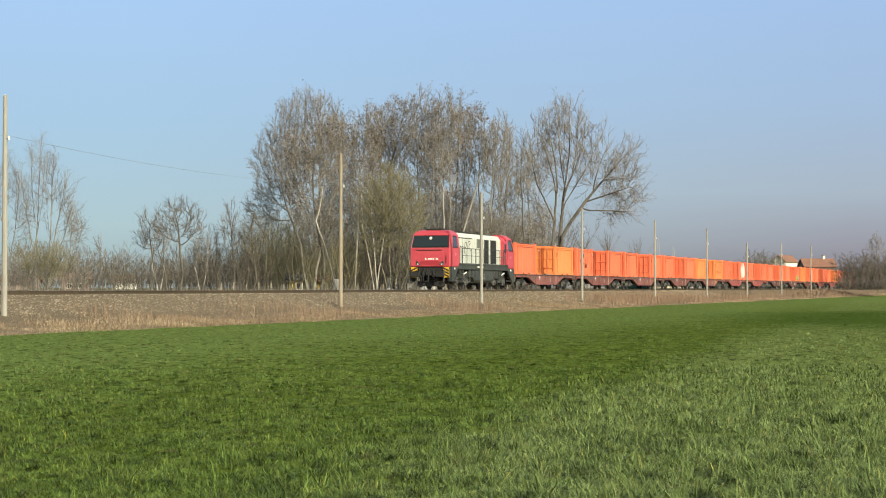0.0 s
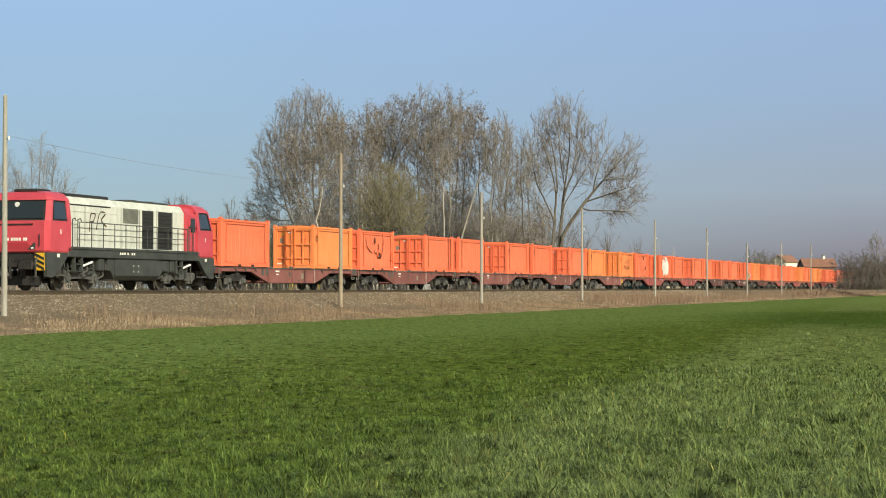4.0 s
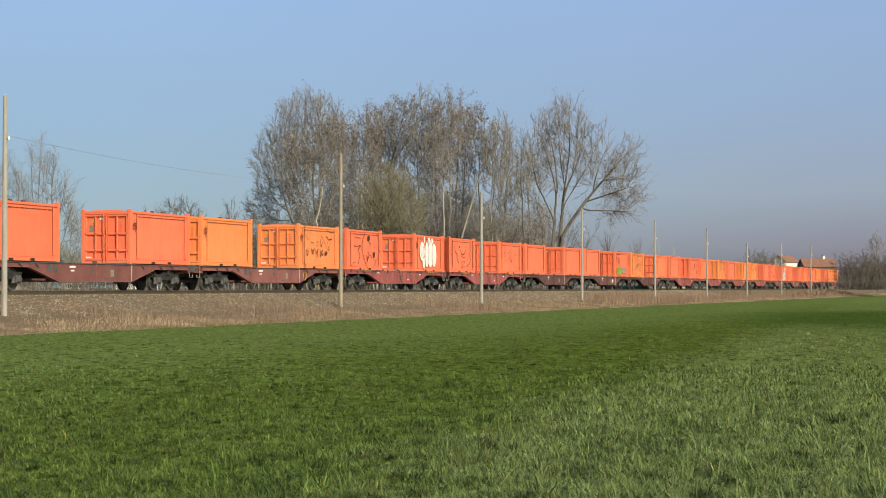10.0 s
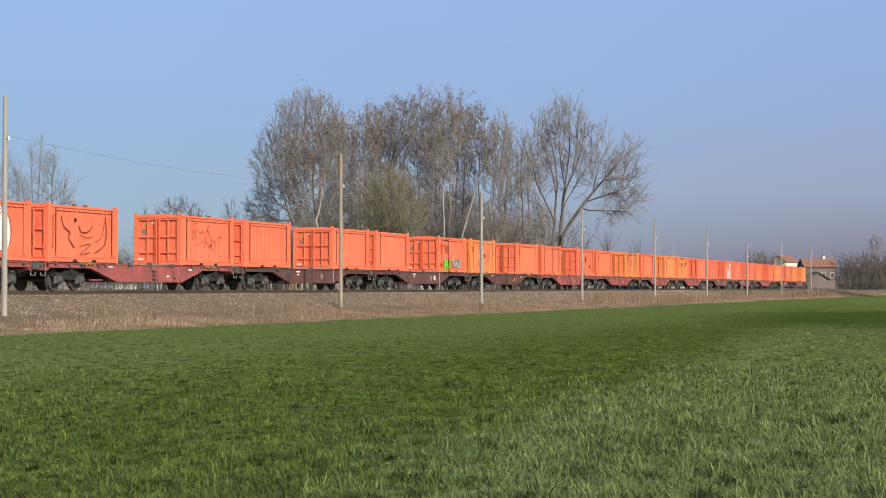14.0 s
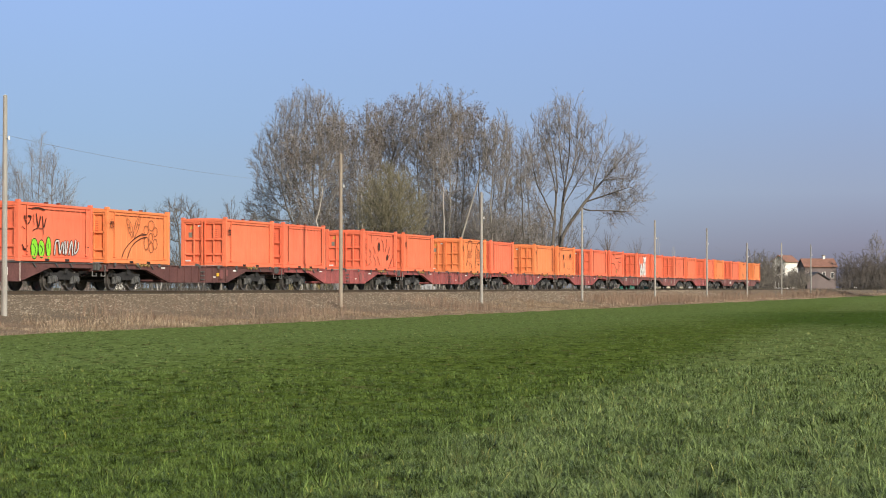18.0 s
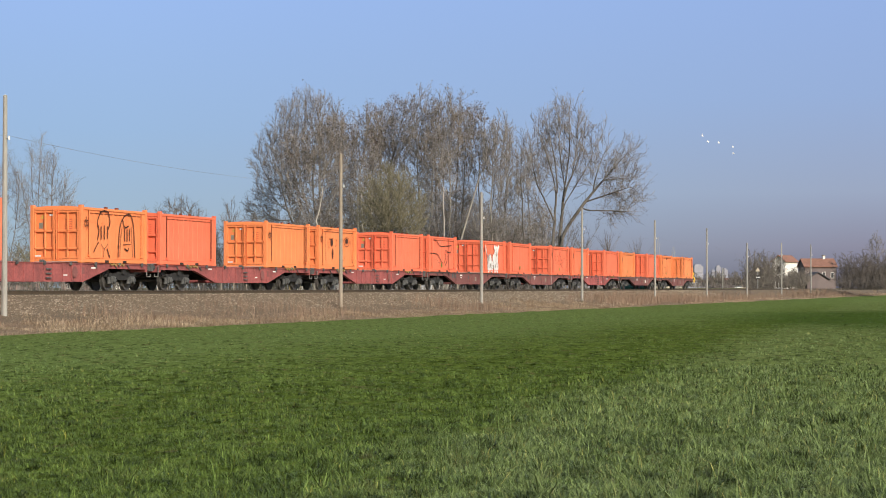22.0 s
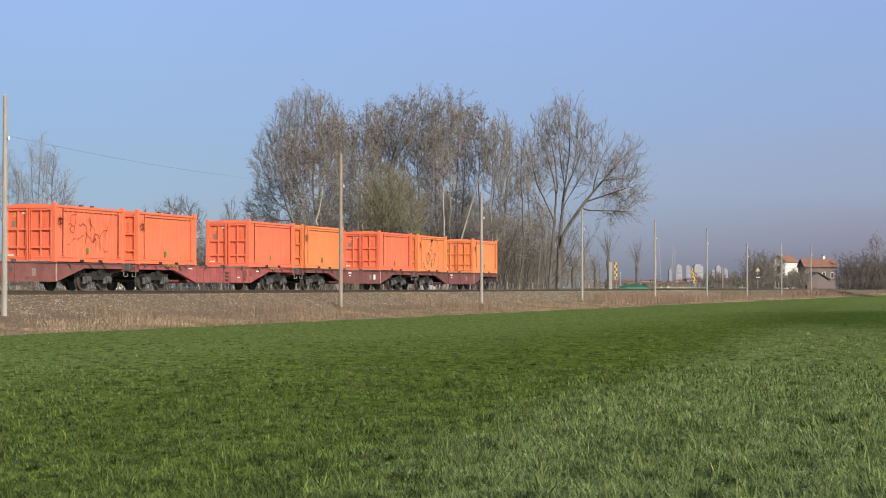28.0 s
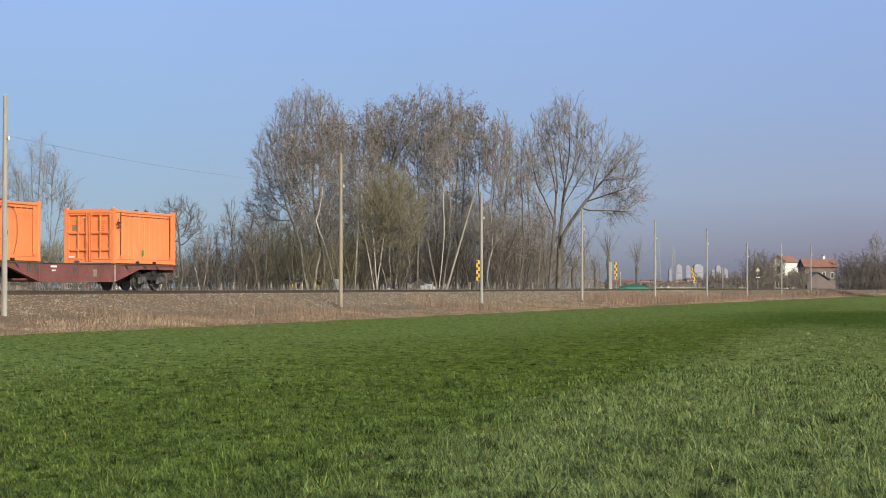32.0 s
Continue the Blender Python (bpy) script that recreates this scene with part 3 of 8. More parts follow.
def spikes(P, D, L, R):
    """Thin twigs as three-sided spikes."""
    n = len(P)
    ref = np.where(np.abs(D[:, 2:3]) > 0.8, np.array([[1.0, 0, 0]]), np.array([[0, 0, 1.0]]))
    u = np.cross(D, ref)
    u /= np.linalg.norm(u, axis=1)[:, None] + 1e-9
    w = np.cross(D, u)
    ring = [P + (u * math.cos(a) + w * math.sin(a)) * R[:, None] for a in (0, math.tau / 3, 2 * math.tau / 3)]
    tip = P + D * L[:, None]
    i = np.arange(n)[:, None] * 4
    return np.stack(ring + [tip], 1).reshape(-1, 3), np.concatenate([i + np.array([[0, 1, 3]]), i + np.array([[1, 2, 3]]), i + np.array([[2, 0, 3]])]), tip


def join(chunks):
    V, F, n = [], [], 0
    for v, f in chunks:
        if f.shape[1] == 4:
            f = np.concatenate([f[:, [0, 1, 2]], f[:, [0, 2, 3]]])
        V.append(v)
        F.append(f + n)
        n += len(v)
    return np.concatenate(V), np.concatenate(F)


def frusta(A, B, ra, rb, sides):
    """Corners and faces of tapered tubes from the points A to the points B."""
    n = len(A)
    t = B - A
    t /= np.linalg.norm(t, axis=1)[:, None] + 1e-9
    ref = np.where(np.abs(t[:, 2:3]) > 0.8, np.array([[1.0, 0, 0]]), np.array([[0, 0, 1.0]]))
    u = np.cross(t, ref)
    u /= np.linalg.norm(u, axis=1)[:, None] + 1e-9
    w = np.cross(t, u)
    a = np.arange(sides) * math.tau / sides
    ring = u[:, None] * np.cos(a)[None, :, None] + w[:, None] * np.sin(a)[None, :, None]
    V = np.stack([A[:, None] + ring * ra[:, None, None], B[:, None] + ring * rb[:, None, None]], 1)
    idx = np.arange(n * 2 * sides).reshape(n, 2, sides)
    nx = np.roll(idx, -1, axis=2)
    return V.reshape(-1, 3), np.stack([idx[:, 0], nx[:, 0], nx[:, 1], idx[:, 1]], -1).reshape(-1, 4)


def branching(rng, stems, goals, step, kill, up, wander):
    """Branches that grow step by step towards the free room of the crown. Gives nodes and each one's parent."""
    room = 9000
    P, par, kids = np.zeros((room, 3)), np.full(room, -1), np.zeros(room, int)
    n = 0
    for line in stems:
        first = -1 if line[0][2] < 0 else int(np.linalg.norm(P[:n] - line[0], axis=1).argmin())
        for i, p in enumerate(line):
            P[n] = p
            par[n] = n - 1 if i else first
            n += 1
    kids[:n] = 1
    near, dist = np.zeros(len(goals), int), np.full(len(goals), 1e9)

    def meet(lo, hi):
        for k in range(lo, hi, 600):
            d = np.linalg.norm(goals[:, None] - P[None, k:min(hi, k + 600)], axis=2)
            j = d.argmin(1)
            m = d[np.arange(len(goals)), j]
            better = m < dist
            near[better], dist[better] = j[better] + k, m[better]

    meet(0, n)
    for _ in range(160):
        live = (dist > kill) & (kids[near] < 4)
        goals, near, dist = goals[live], near[live], dist[live]
        if not len(goals) or n > room - 800:
            break
        pull = np.zeros((n, 3))
        np.add.at(pull, near, (goals - P[near]) / dist[:, None])
        src = np.unique(near)
        d = pull[src]
        d /= np.linalg.norm(d, axis=1)[:, None] + 1e-9
        old = P[src] - P[np.maximum(par[src], 0)]
        old /= np.linalg.norm(old, axis=1)[:, None] + 1e-9
        d = d + 1.0 * old * (kids[src] == 0)[:, None] + rng.normal(0, wander, d.shape)
        d[:, 2] += up
        d /= np.linalg.norm(d, axis=1)[:, None]
        m = len(src)
        P[n:n + m], par[n:n + m] = P[src] + d * step, src
        kids[src] += 1
        meet(n, n + m)
        n += m
    return P[:n], par[:n]


def crowned_tree(name, col, Z, lobes, seed, label, category="tree", stems=((0.0, 0.0, 0.4),), clear=5.0, bark=None, twig=None, leaves=0.0, group="", step=0.36, kill=0.47, up=0.16,
                 wander=0.1, dense=1.15, thick=1.05, fine=1.45, whip=1.0, sprays=1, ground=-0.2, limbs=(), pipe=0.4):
    """A bare tree whose branches fill the given lobes of its crown.

    lobes: (column, height of the middle, half width, half height); stems: (across, deep, lean across) of each trunk up to the height clear;
    leaves: share of the twig ends that keep withered leaves.
    """
    rng = np.random.default_rng(seed)
    unit = Z / 3335.9
    goals, cores = [], []
    for lc, z, rx, rz in lobes:
        n = int((150 + 2.4 * 4.2 * rx * rx * rz) * dense)
        v = rng.normal(0, 1, (n, 3))
        v /= np.linalg.norm(v, axis=1)[:, None]
        v *= (rng.uniform(0.05, 1, n) ** 0.42)[:, None]
        c = np.array([(lc - col) * unit, rng.normal(0, 0.25 * rx), z - ground])
        goals.append(c + v * np.array([rx, rx * 0.9, rz]))
        cores.append(c)
    goals = np.concatenate(goals)
    lines = []
    for dx, dy, ln in stems if not limbs else ():
        k = max(3, int(clear / step))
        f = np.linspace(0, 1, k)
        bow = rng.normal(0, 0.09, 2)
        wob = np.cumsum(rng.normal(0, 0.015, (k, 2)), 0)
        lines.append(np.stack([dx + ln * f ** 1.2 + bow[0] * np.sin(f * 3.1) + wob[:, 0], dy + bow[1] * np.sin(f * 3.1) + wob[:, 1], -0.35 + (clear + 0.35) * f * rng.uniform(0.9, 1.0)], 1))
    for line in limbs:
        p = np.array(line, float)
        k = max(3, int(np.linalg.norm(np.diff(p, axis=0), axis=1).sum() / step))
        f, g = np.linspace(0, len(p) - 1, k), np.arange(len(p))
        x, z = np.interp(f, g, p[:, 0]), np.interp(f, g, p[:, 1])
        for _ in range(4):
            x[1:-1], z[1:-1] = (x[:-2] + 2 * x[1:-1] + x[2:]) / 4, (z[:-2] + 2 * z[1:-1] + z[2:]) / 4
        y = np.cumsum(rng.normal(0, 0.06, k)) + np.linspace(0, rng.normal(0, 1.2), k) * (p[0, 1] > 0.5)
        lines.append(np.stack([x + np.cumsum(rng.normal(0, 0.02, k)), y, z], 1))
    P, par = branching(rng, lines, goals, step, kill, up, wander)
    n = len(P)
    load = np.zeros(n)
    has = np.zeros(n, bool)
    has[par[par >= 0]] = True
    load[~has] = 1.0
    for i in range(n - 1, -1, -1):
        if par[i] >= 0:
            load[par[i]] += load[i]
    R = 0.0135 * thick * np.maximum(load, 1) ** pipe
    R[P[:, 2] < 0.7] *= 1.25
    e = np.where(par >= 0)[0]
    A, B = P[par[e]], P[e]
    ra, rb = np.minimum(R[par[e]], R[e] * 1.35), R[e]
    big = rb > 0.045
    ob = thing(name, pose(*at_view(col, Z, ground)), label, category, group)
    root = np.arange(n)
    for i in range(n):
        if par[i] >= 0:
            root[i] = root[par[i]]
    for r in np.unique(root):
        own = big & (root[e] == r)
        if own.any():
            part("trunk", flat_mesh("trunk", *frusta(A[own], B[own], ra[own], rb[own], 7), bark or M_BARK, True), None, ob)
    # branchlets at the thin ends, shoots along them that turn upwards and outwards, and side shoots on those
    s = np.repeat(e[R[e] < 0.04], sprays)
    dr = P[s] - P[par[s]]
    dr /= np.linalg.norm(dr, axis=1)[:, None]
    out = P[s] - np.mean(cores, axis=0)
    out /= np.linalg.norm(out, axis=1)[:, None] + 1e-9
    D = dr * 0.6 + out * 0.3 + rng.normal(0, 0.4, dr.shape)
    D[:, 2] += 0.15 + up
    D /= np.linalg.norm(D, axis=1)[:, None]
    let = grow(rng, P[par[s]] + (P[s] - P[par[s]]) * rng.uniform(0, 1, len(s))[:, None], D, rng.uniform(0.5, 1.3, len(s)) * whip, 2, 0.12, 0.12)
    P3, D3, _, pp = offshoots(rng, let, 4, 36, 0.2, 1.0)
    D3[:, 2] += 0.2
    D3 /= np.linalg.norm(D3, axis=1)[:, None]
    v2, f2, tip = spikes(P3, D3, rng.uniform(0.3, 0.85, len(P3)) * whip, np.full(len(P3), 0.0095 * fine))
    k = np.repeat(np.arange(len(P3)), 2)
    base = P3[k] + (tip[k] - P3[k]) * rng.uniform(0.1, 0.8, len(k))[:, None]
    D4 = D3[k] * 0.8 + rng.normal(0, 0.42, (len(k), 3))
    D4 /= np.linalg.norm(D4, axis=1)[:, None]
    v3, f3, tip3 = spikes(base, D4, rng.uniform(0.15, 0.45, len(k)) * whip, np.full(len(k), 0.008 * fine))
    part("crown", flat_mesh("crown", *join([frusta(A[~big], B[~big], ra[~big], rb[~big], 4), tubes(let, np.full(len(s), 0.013 * fine), 0.6, 3), (v2, f2), (v3, f3)]), twig or M_TWIG), None, ob, "fine bare twigs")
    if leaves:
        tips = np.concatenate([tip, tip3])
        clump = np.array([noise.noise(Vector(p) * 0.75 + Vector((seed, 0, 0))) for p in tips])
        pick = tips[rng.uniform(0, 1, len(tips)) < leaves * np.clip((tips[:, 2] / tips[:, 2].max() - 0.35) * 3, 0, 1) * np.clip(0.55 + 2.4 * clump, 0.05, 1.3)]
        pick = np.repeat(pick, 2, axis=0) + rng.normal(0, 0.09, (len(pick) * 2, 3))
        m = len(pick)
        sz = rng.uniform(0.045, 0.1, m)[:, None]
        a, b = rng.normal(0, 1, (m, 3)), rng.normal(0, 1, (m, 3))
        a /= np.linalg.norm(a, axis=1)[:, None]
        b /= np.linalg.norm(b, axis=1)[:, None]
        V = np.stack([pick - a * sz, pick + b * sz * 0.6, pick + a * sz, pick - b * sz * 0.6], 1).reshape(-1, 3)
        part("leaves", flat_mesh("leaves", V, np.arange(m * 4).reshape(-1, 4), M_LEAFDRY), None, ob, "clusters of withered brown leaves")
    return ob


def pollard(col, Z, head, reach, seed):
    """A short knotty trunk with a fan of long rods from its head."""
    rng = np.random.default_rng(seed)
    ob = thing("pollard", pose(*at_view(col, Z, -0.2)), "pollarded bare tree with a fan of long rods", "pollard", "pollards")
    zs = np.linspace(-0.3, head, 9)
    line = np.stack([np.cumsum(rng.normal(0, 0.03, 9)), np.cumsum(rng.normal(0, 0.03, 9)), zs], 1)
    rad = np.array([0.22, 0.17, 0.15, 0.14, 0.14, 0.15, 0.17, 0.2, 0.1])
    n = 24
    D = rng.normal(0, 0.4, (n, 3))
    D[:, 2] = 1.0
    D /= np.linalg.norm(D, axis=1)[:, None]
    Q = line[-1] + rng.normal(0, 0.14, (n, 3)) * np.array([1, 1, 1.6])
    rods = grow(rng, Q, D, reach * rng.uniform(0.5, 1.1, n), 4, 0.06, 0.05)
    P2, D2, _, _ = offshoots(rng, rods, 5, 26, 0.25, 1.0)
    tv, tf, _ = spikes(P2, D2, rng.uniform(0.3, 0.9, len(P2)) * reach * 0.4, np.full(len(P2), 0.008))
    ring = lambda p, r: [(p[0] + r * math.cos(j * math.tau / 8), p[1] + r * math.sin(j * math.tau / 8), p[2]) for j in range(8)]
    part("trunk", Mesh().loft([ring(p, r) for p, r in zip(line, rad)]), M_BARK, ob)
    part("crown", flat_mesh("crown", *join([tubes(rods, np.full(n, 0.018), 0.3, 4), (tv, tf)]), M_THICKET), None, ob, "fan of straight rods")


def at_view(x, Z, z=0.0):
    """A place in line with column x of the view, Z metres deep."""
    return ((x - 784) / 3335.9 * Z, Z, z)


def scrub(name, x0, x1, Z0, Z1, n, hmin, hmax, seed, label, twig=None, group="", z=-0.2):
    """One low thicket of many thin stems."""
    rng = np.random.default_rng(seed)
    Z = rng.uniform(Z0, Z1, n)
    X = (rng.uniform(x0, x1, n) - 784) / 3335.9 * Z
    cx, cy = X.mean(), Z.mean()
    P = np.stack([X - cx, Z - cy, np.full(n, 0.0)], 1)
    D = rng.normal(0, 0.22, (n, 3))
    D[:, 2] = 1
    D /= np.linalg.norm(D, axis=1)[:, None]
    L = rng.uniform(hmin, hmax, n)
    stem = grow(rng, P, D, L, 3, 0.1, 0.05)
    P2, D2, f2, _ = offshoots(rng, stem, 8, 42, 0.12, 1.0)
    L2 = np.repeat(L, 8) * 0.42 * (1.15 - f2 * 0.8)
    br = grow(rng, P2, D2, L2, 2, 0.14, 0.08)
    P3, D3, f3, _ = offshoots(rng, br, 4, 42, 0.1, 1.0)
    L3 = np.repeat(L2, 4) * 0.58 * rng.uniform(0.5, 1.2, len(P3)) + 0.1
    sc = Z0 / 150 if Z0 < 600 else Z0 / 120
    tv, tf, _ = spikes(P3, D3, L3, np.full(len(P3), 0.013 * sc))
    V, F = join([tubes(stem, 0.012 * L ** 0.7, 0.3, 4), tubes(br, np.full(len(P2), 0.013 * sc), 0.5, 3), (tv, tf)])
    ob = new(name, flat_mesh(name, V, F, twig or M_TWIG))
    ob.matrix_basis = pose(cx, cy, z)
    return tagged(ob, label, "thicket", group, "stuff")


def build_trees():
    G = "bare trees of the grove"
    grey = "tall bare grey-brown tree in the grove beyond the track"
    leafy = "bare tree holding clusters of withered brown leaves"
    airy = "bare tree with pale trunk and airy twiggy crown"
    # the grove: column, depth, lobes of the crown, seed, leaves, pale bark, trunks, clear height
    one, two = ((0.0, 0.0, 0.3),), ((-0.25, 0.1, -0.9), (0.25, -0.1, 0.8))
    rows = (
        (551, 190, ((546, 15.2, 3.9, 4.7), (492, 12.0, 2.9, 4.4), (468, 8.0, 1.9, 2.2), (592, 13.0, 1.9, 4.6)), 11, 0.1, 1, two, 5.0, grey),
        (566, 182, ((530, 11.6, 2.7, 3.6), (578, 13.0, 1.9, 3.3), (545, 7.2, 1.8, 1.6)), 12, 1.3, 0, one, 4.0, leafy),
        (598, 197, ((606, 14.2, 1.8, 4.0), (600, 9.0, 1.4, 1.8)), 13, 1.4, 0, one, 6.0, leafy),
        (628, 192, ((648, 14.4, 1.9, 4.0), (628, 11.0, 1.5, 2.5)), 26, 1.4, 1, one, 6.5, leafy),
        (672, 206, ((676, 14.2, 2.0, 5.3),), 14, 1.0, 0, one, 7.0, leafy),
        (690, 196, ((690, 15.2, 2.3, 3.8), (716, 16.2, 1.5, 3.3)), 15, 1.5, 0, two, 6.5, leafy),
        (739, 189, ((746, 15.6, 1.8, 4.7), (730, 12.0, 1.5, 2.6)), 16, 0.5, 1, one, 7.5, airy),
        (768, 205, ((766, 15.2, 2.1, 5.0),), 27, 1.0, 0, one, 6.0, leafy),
        (779, 186, ((774, 12.2, 1.9, 3.6), (792, 15.6, 1.7, 4.2)), 17, 0.8, 1, two, 5.0, leafy),
        (806, 198, ((812, 15.6, 1.9, 4.6),), 24, 0.7, 0, one, 6.0, leafy),
        (834, 194, ((842, 14.4, 2.1, 4.3), (826, 10.4, 1.4, 2.4)), 18, 1.2, 0, two, 5.0, leafy),
        (866, 190, ((876, 12.6, 1.8, 4.4),), 28, 0.0, 1, one, 4.5, airy),
        (880, 202, ((888, 14.2, 1.7, 4.6), (898, 10.0, 1.6, 2.4)), 19, 0.1, 0, two, 4.0, grey),
        (908, 195, ((914, 12.4, 1.8, 4.0),), 29, 0.0, 0, two, 3.5, grey),
        (934, 199, ((936, 11.4, 1.6, 4.2),), 20, 0.0, 0, one, 3.5, grey))
    for col, Z, lobes, seed, lv, pale, stems, clear, label in rows:
        crowned_tree("tree", col, Z, lobes + ((col, clear + 2.0, 2.3, 2.6),), seed, label, leaves=lv, bark=M_BARKPALE if pale else None, stems=stems, clear=clear, group=G)
    for col, Z, lc, top, seed, ln in ((662, 176, 640, 9.5, 71, -1.2), (668, 177, 660, 10.5, 72, -0.5), (666, 175, 684, 8.0, 73, 1.0), (776, 174, 786, 10.5, 74, 0.5)):
        crowned_tree("tree", col, Z, ((lc, top, 1.1, 2.8),), seed, "slender pale stem leaning outwards, thin bare crown", bark=M_BIRCH, stems=((0.0, 0.0, ln),), clear=7.0, leaves=0.2, group=G, thick=1.25, dense=0.55)
    crowned_tree("tree", 596, 172, ((572, 9.6, 1.0, 2.2),), 30, "slender birch leaning over, white bark", bark=M_BIRCH, stems=((0.0, 0.0, -1.9),), clear=7.0, group=G, thick=1.7, dense=0.5)
    # the poplar that stands apart: forking trunks, a fan of limbs, one long limb reaching out over the line
    crowned_tree("tree", 984, 172, ((1000, 12.6, 2.4, 4.3), (962, 11.6, 1.6, 3.6), (1036, 11.8, 1.6, 3.0), (1078, 9.8, 1.9, 2.3), (1112, 10.8, 1.0, 1.7), (1112, 8.3, 1.5, 0.8), (1090, 6.7, 1.4, 0.4), (966, 6.4, 0.8, 1.4)),
                 21, "large bare poplar with forking trunks standing apart from the grove", group=G, thick=1.1, pipe=0.49, dense=1.1, fine=1.55, up=0.3, whip=1.4, step=0.38, kill=0.5, wander=0.12, limbs=(
                     ((-0.7, -0.3), (-0.3, 4.7), (0.15, 9.0), (-0.7, 12.0), (-2.1, 15.6)), ((0.15, -0.3), (0.35, 5.6), (0.7, 8.5), (1.2, 13.0), (1.2, 16.8)),
                     ((0.7, 8.5), (1.0, 9.6), (2.1, 11.8), (3.0, 16.0)), ((0.5, 7.0), (0.9, 8.4), (2.6, 11.1), (4.3, 14.8)), ((0.15, 9.0), (0.1, 11.8), (-0.9, 16.2)),
                     ((0.4, 4.0), (0.7, 5.4), (2.6, 8.0), (4.3, 10.1), (6.4, 12.5), (7.2, 13.0)), ((2.4, 7.6), (3.0, 7.3), (4.2, 7.4), (6.4, 7.2)), ((4.3, 10.1), (5.4, 10.3), (6.6, 10.4), (7.8, 10.5)),
                     ((2.8, 8.2), (5.0, 8.9), (6.8, 9.5)), ((-0.2, 6.5), (-0.9, 8.2), (-1.9, 10.0), (-2.4, 13.5)), ((4.3, 10.1), (5.3, 12.0), (6.4, 13.8)),
                     ((0.8, 9.5), (0.4, 12.0), (0.1, 15.8)), ((1.5, 10.6), (2.0, 13.4), (2.1, 16.0)), ((3.4, 9.2), (3.9, 11.4), (4.9, 13.6)), ((-0.5, 3.6), (-1.1, 5.6), (-1.7, 7.8))))
    crowned_tree("willow", 695, 165, ((690, 7.4, 2.6, 3.0), (714, 6.0, 2.2, 2.8), (668, 5.4, 1.9, 2.6)), 23, "olive-tinged bushy willow with many thin stems", "willow",
                 stems=((-0.5, 0, -0.5), (-0.1, 0.2, -0.1), (0.3, -0.1, 0.4), (0.6, 0.1, 0.9)), clear=2.2, twig=M_TWIGGREEN, thick=0.7, group=G, dense=1.3, fine=1.3, sprays=2)
    ob = thing("leaning_pole", pose(*at_view(787, 160, -0.2)), "straight pale barkless pole leaning among the trees", "pole")
    part("shaft", Mesh().rod((0, 0, -0.4), (3.02, 0, 10.0), 0.1, 0.06), M_BARKPALE, ob)
    # left of the grove
    thin = "thin upright bare poplar with long shoots"
    K = "bare poplars"
    for col, Z, lobes, seed, limbs in (
            (62, 190, ((66, 11.0, 0.8, 4.2), (48, 8.0, 0.9, 3.0)), 31, (((-0.2, -0.3), (0.0, 6.0), (0.3, 15.6)), ((-0.1, 3.0), (-0.6, 8.0), (-0.9, 12.0)), ((0.0, 4.5), (0.8, 9.0), (1.1, 13.0)), ((0.0, 7.0), (-0.3, 10.5), (-0.3, 14.0)))),
            (82, 186, ((92, 9.6, 1.0, 3.8), (116, 7.6, 1.0, 2.6), (130, 5.2, 0.8, 1.4)), 32, (((0.0, -0.3), (0.4, 5.0), (0.6, 13.6)), ((0.2, 2.0), (1.2, 7.0), (2.0, 11.0)), ((0.1, 1.5), (1.8, 5.0), (3.0, 8.4)), ((0.4, 5.0), (0.2, 9.0), (0.0, 12.4)))),
            (16, 198, ((14, 9.6, 1.2, 4.2), (36, 6.6, 0.8, 2.2)), 33, (((0.0, -0.3), (-0.3, 6.0), (-0.4, 14.2)), ((0.0, 3.0), (0.9, 8.0), (1.4, 11.6)), ((-0.2, 5.0), (-0.9, 9.0), (-1.1, 12.4)))),
            (124, 204, ((128, 5.6, 1.1, 2.4),), 34, (((0.0, -0.3), (0.1, 4.0), (0.3, 8.0)), ((0.05, 2.0), (0.8, 5.0), (1.1, 7.2))))):
        crowned_tree("tree", col, Z, lobes, seed, thin, bark=M_BARKPALE, twig=M_TWIG, limbs=limbs, up=0.5, whip=1.4, dense=0.32, fine=1.1, wander=0.06, group=K)
    crowned_tree("shrub", 70, 184, ((70, 2.6, 2.6, 1.8), (100, 2.0, 1.8, 1.4)), 39, "olive-brown bare shrub at the foot of the poplars", "shrub", stems=((-0.6, 0, -0.6), (0.0, 0.1, 0.0), (0.6, 0, 0.7)), clear=0.8, twig=M_TWIGGREEN, up=0.4, dense=0.8, whip=1.2, thick=0.7)
    for col, seed in ((281, 43), (356, 44)):
        crowned_tree("tree", col, 168, ((col - 7, 3.4, 0.7, 1.2), (col + 8, 3.6, 0.7, 1.2)), seed, "young pale-barked tree forking low in the scrub", bark=M_BIRCH, twig=M_TWIG, stems=((-0.05, 0, -0.5), (0.05, 0, 0.5)), clear=2.2, dense=0.3, thick=1.6, up=0.4, group="small bare trees")
    dark = "small dark bare fruit tree with rounded crown"
    H = "small bare trees"
    crowned_tree("tree", 316, 172, ((316, 6.0, 2.2, 2.0), (340, 5.2, 1.3, 1.3), (292, 5.4, 1.3, 1.5)), 35, dark, clear=1.8, group=H, twig=M_THICKET, thick=1.3, dense=0.6)
    crowned_tree("tree", 266, 176, ((266, 4.8, 1.5, 1.7),), 38, dark, clear=1.6, group=H, twig=M_THICKET, thick=1.3, dense=0.7)
    upright = "small dark bare tree with dense upright crown"
    crowned_tree("tree", 408, 180, ((408, 5.4, 1.0, 2.6),), 36, upright, clear=1.0, group=H, twig=M_THICKET, dense=1.2, up=0.3)
    crowned_tree("tree", 446, 178, ((446, 4.6, 1.3, 2.3),), 37, upright, clear=1.0, group=H, twig=M_THICKET, dense=1.0, up=0.3)
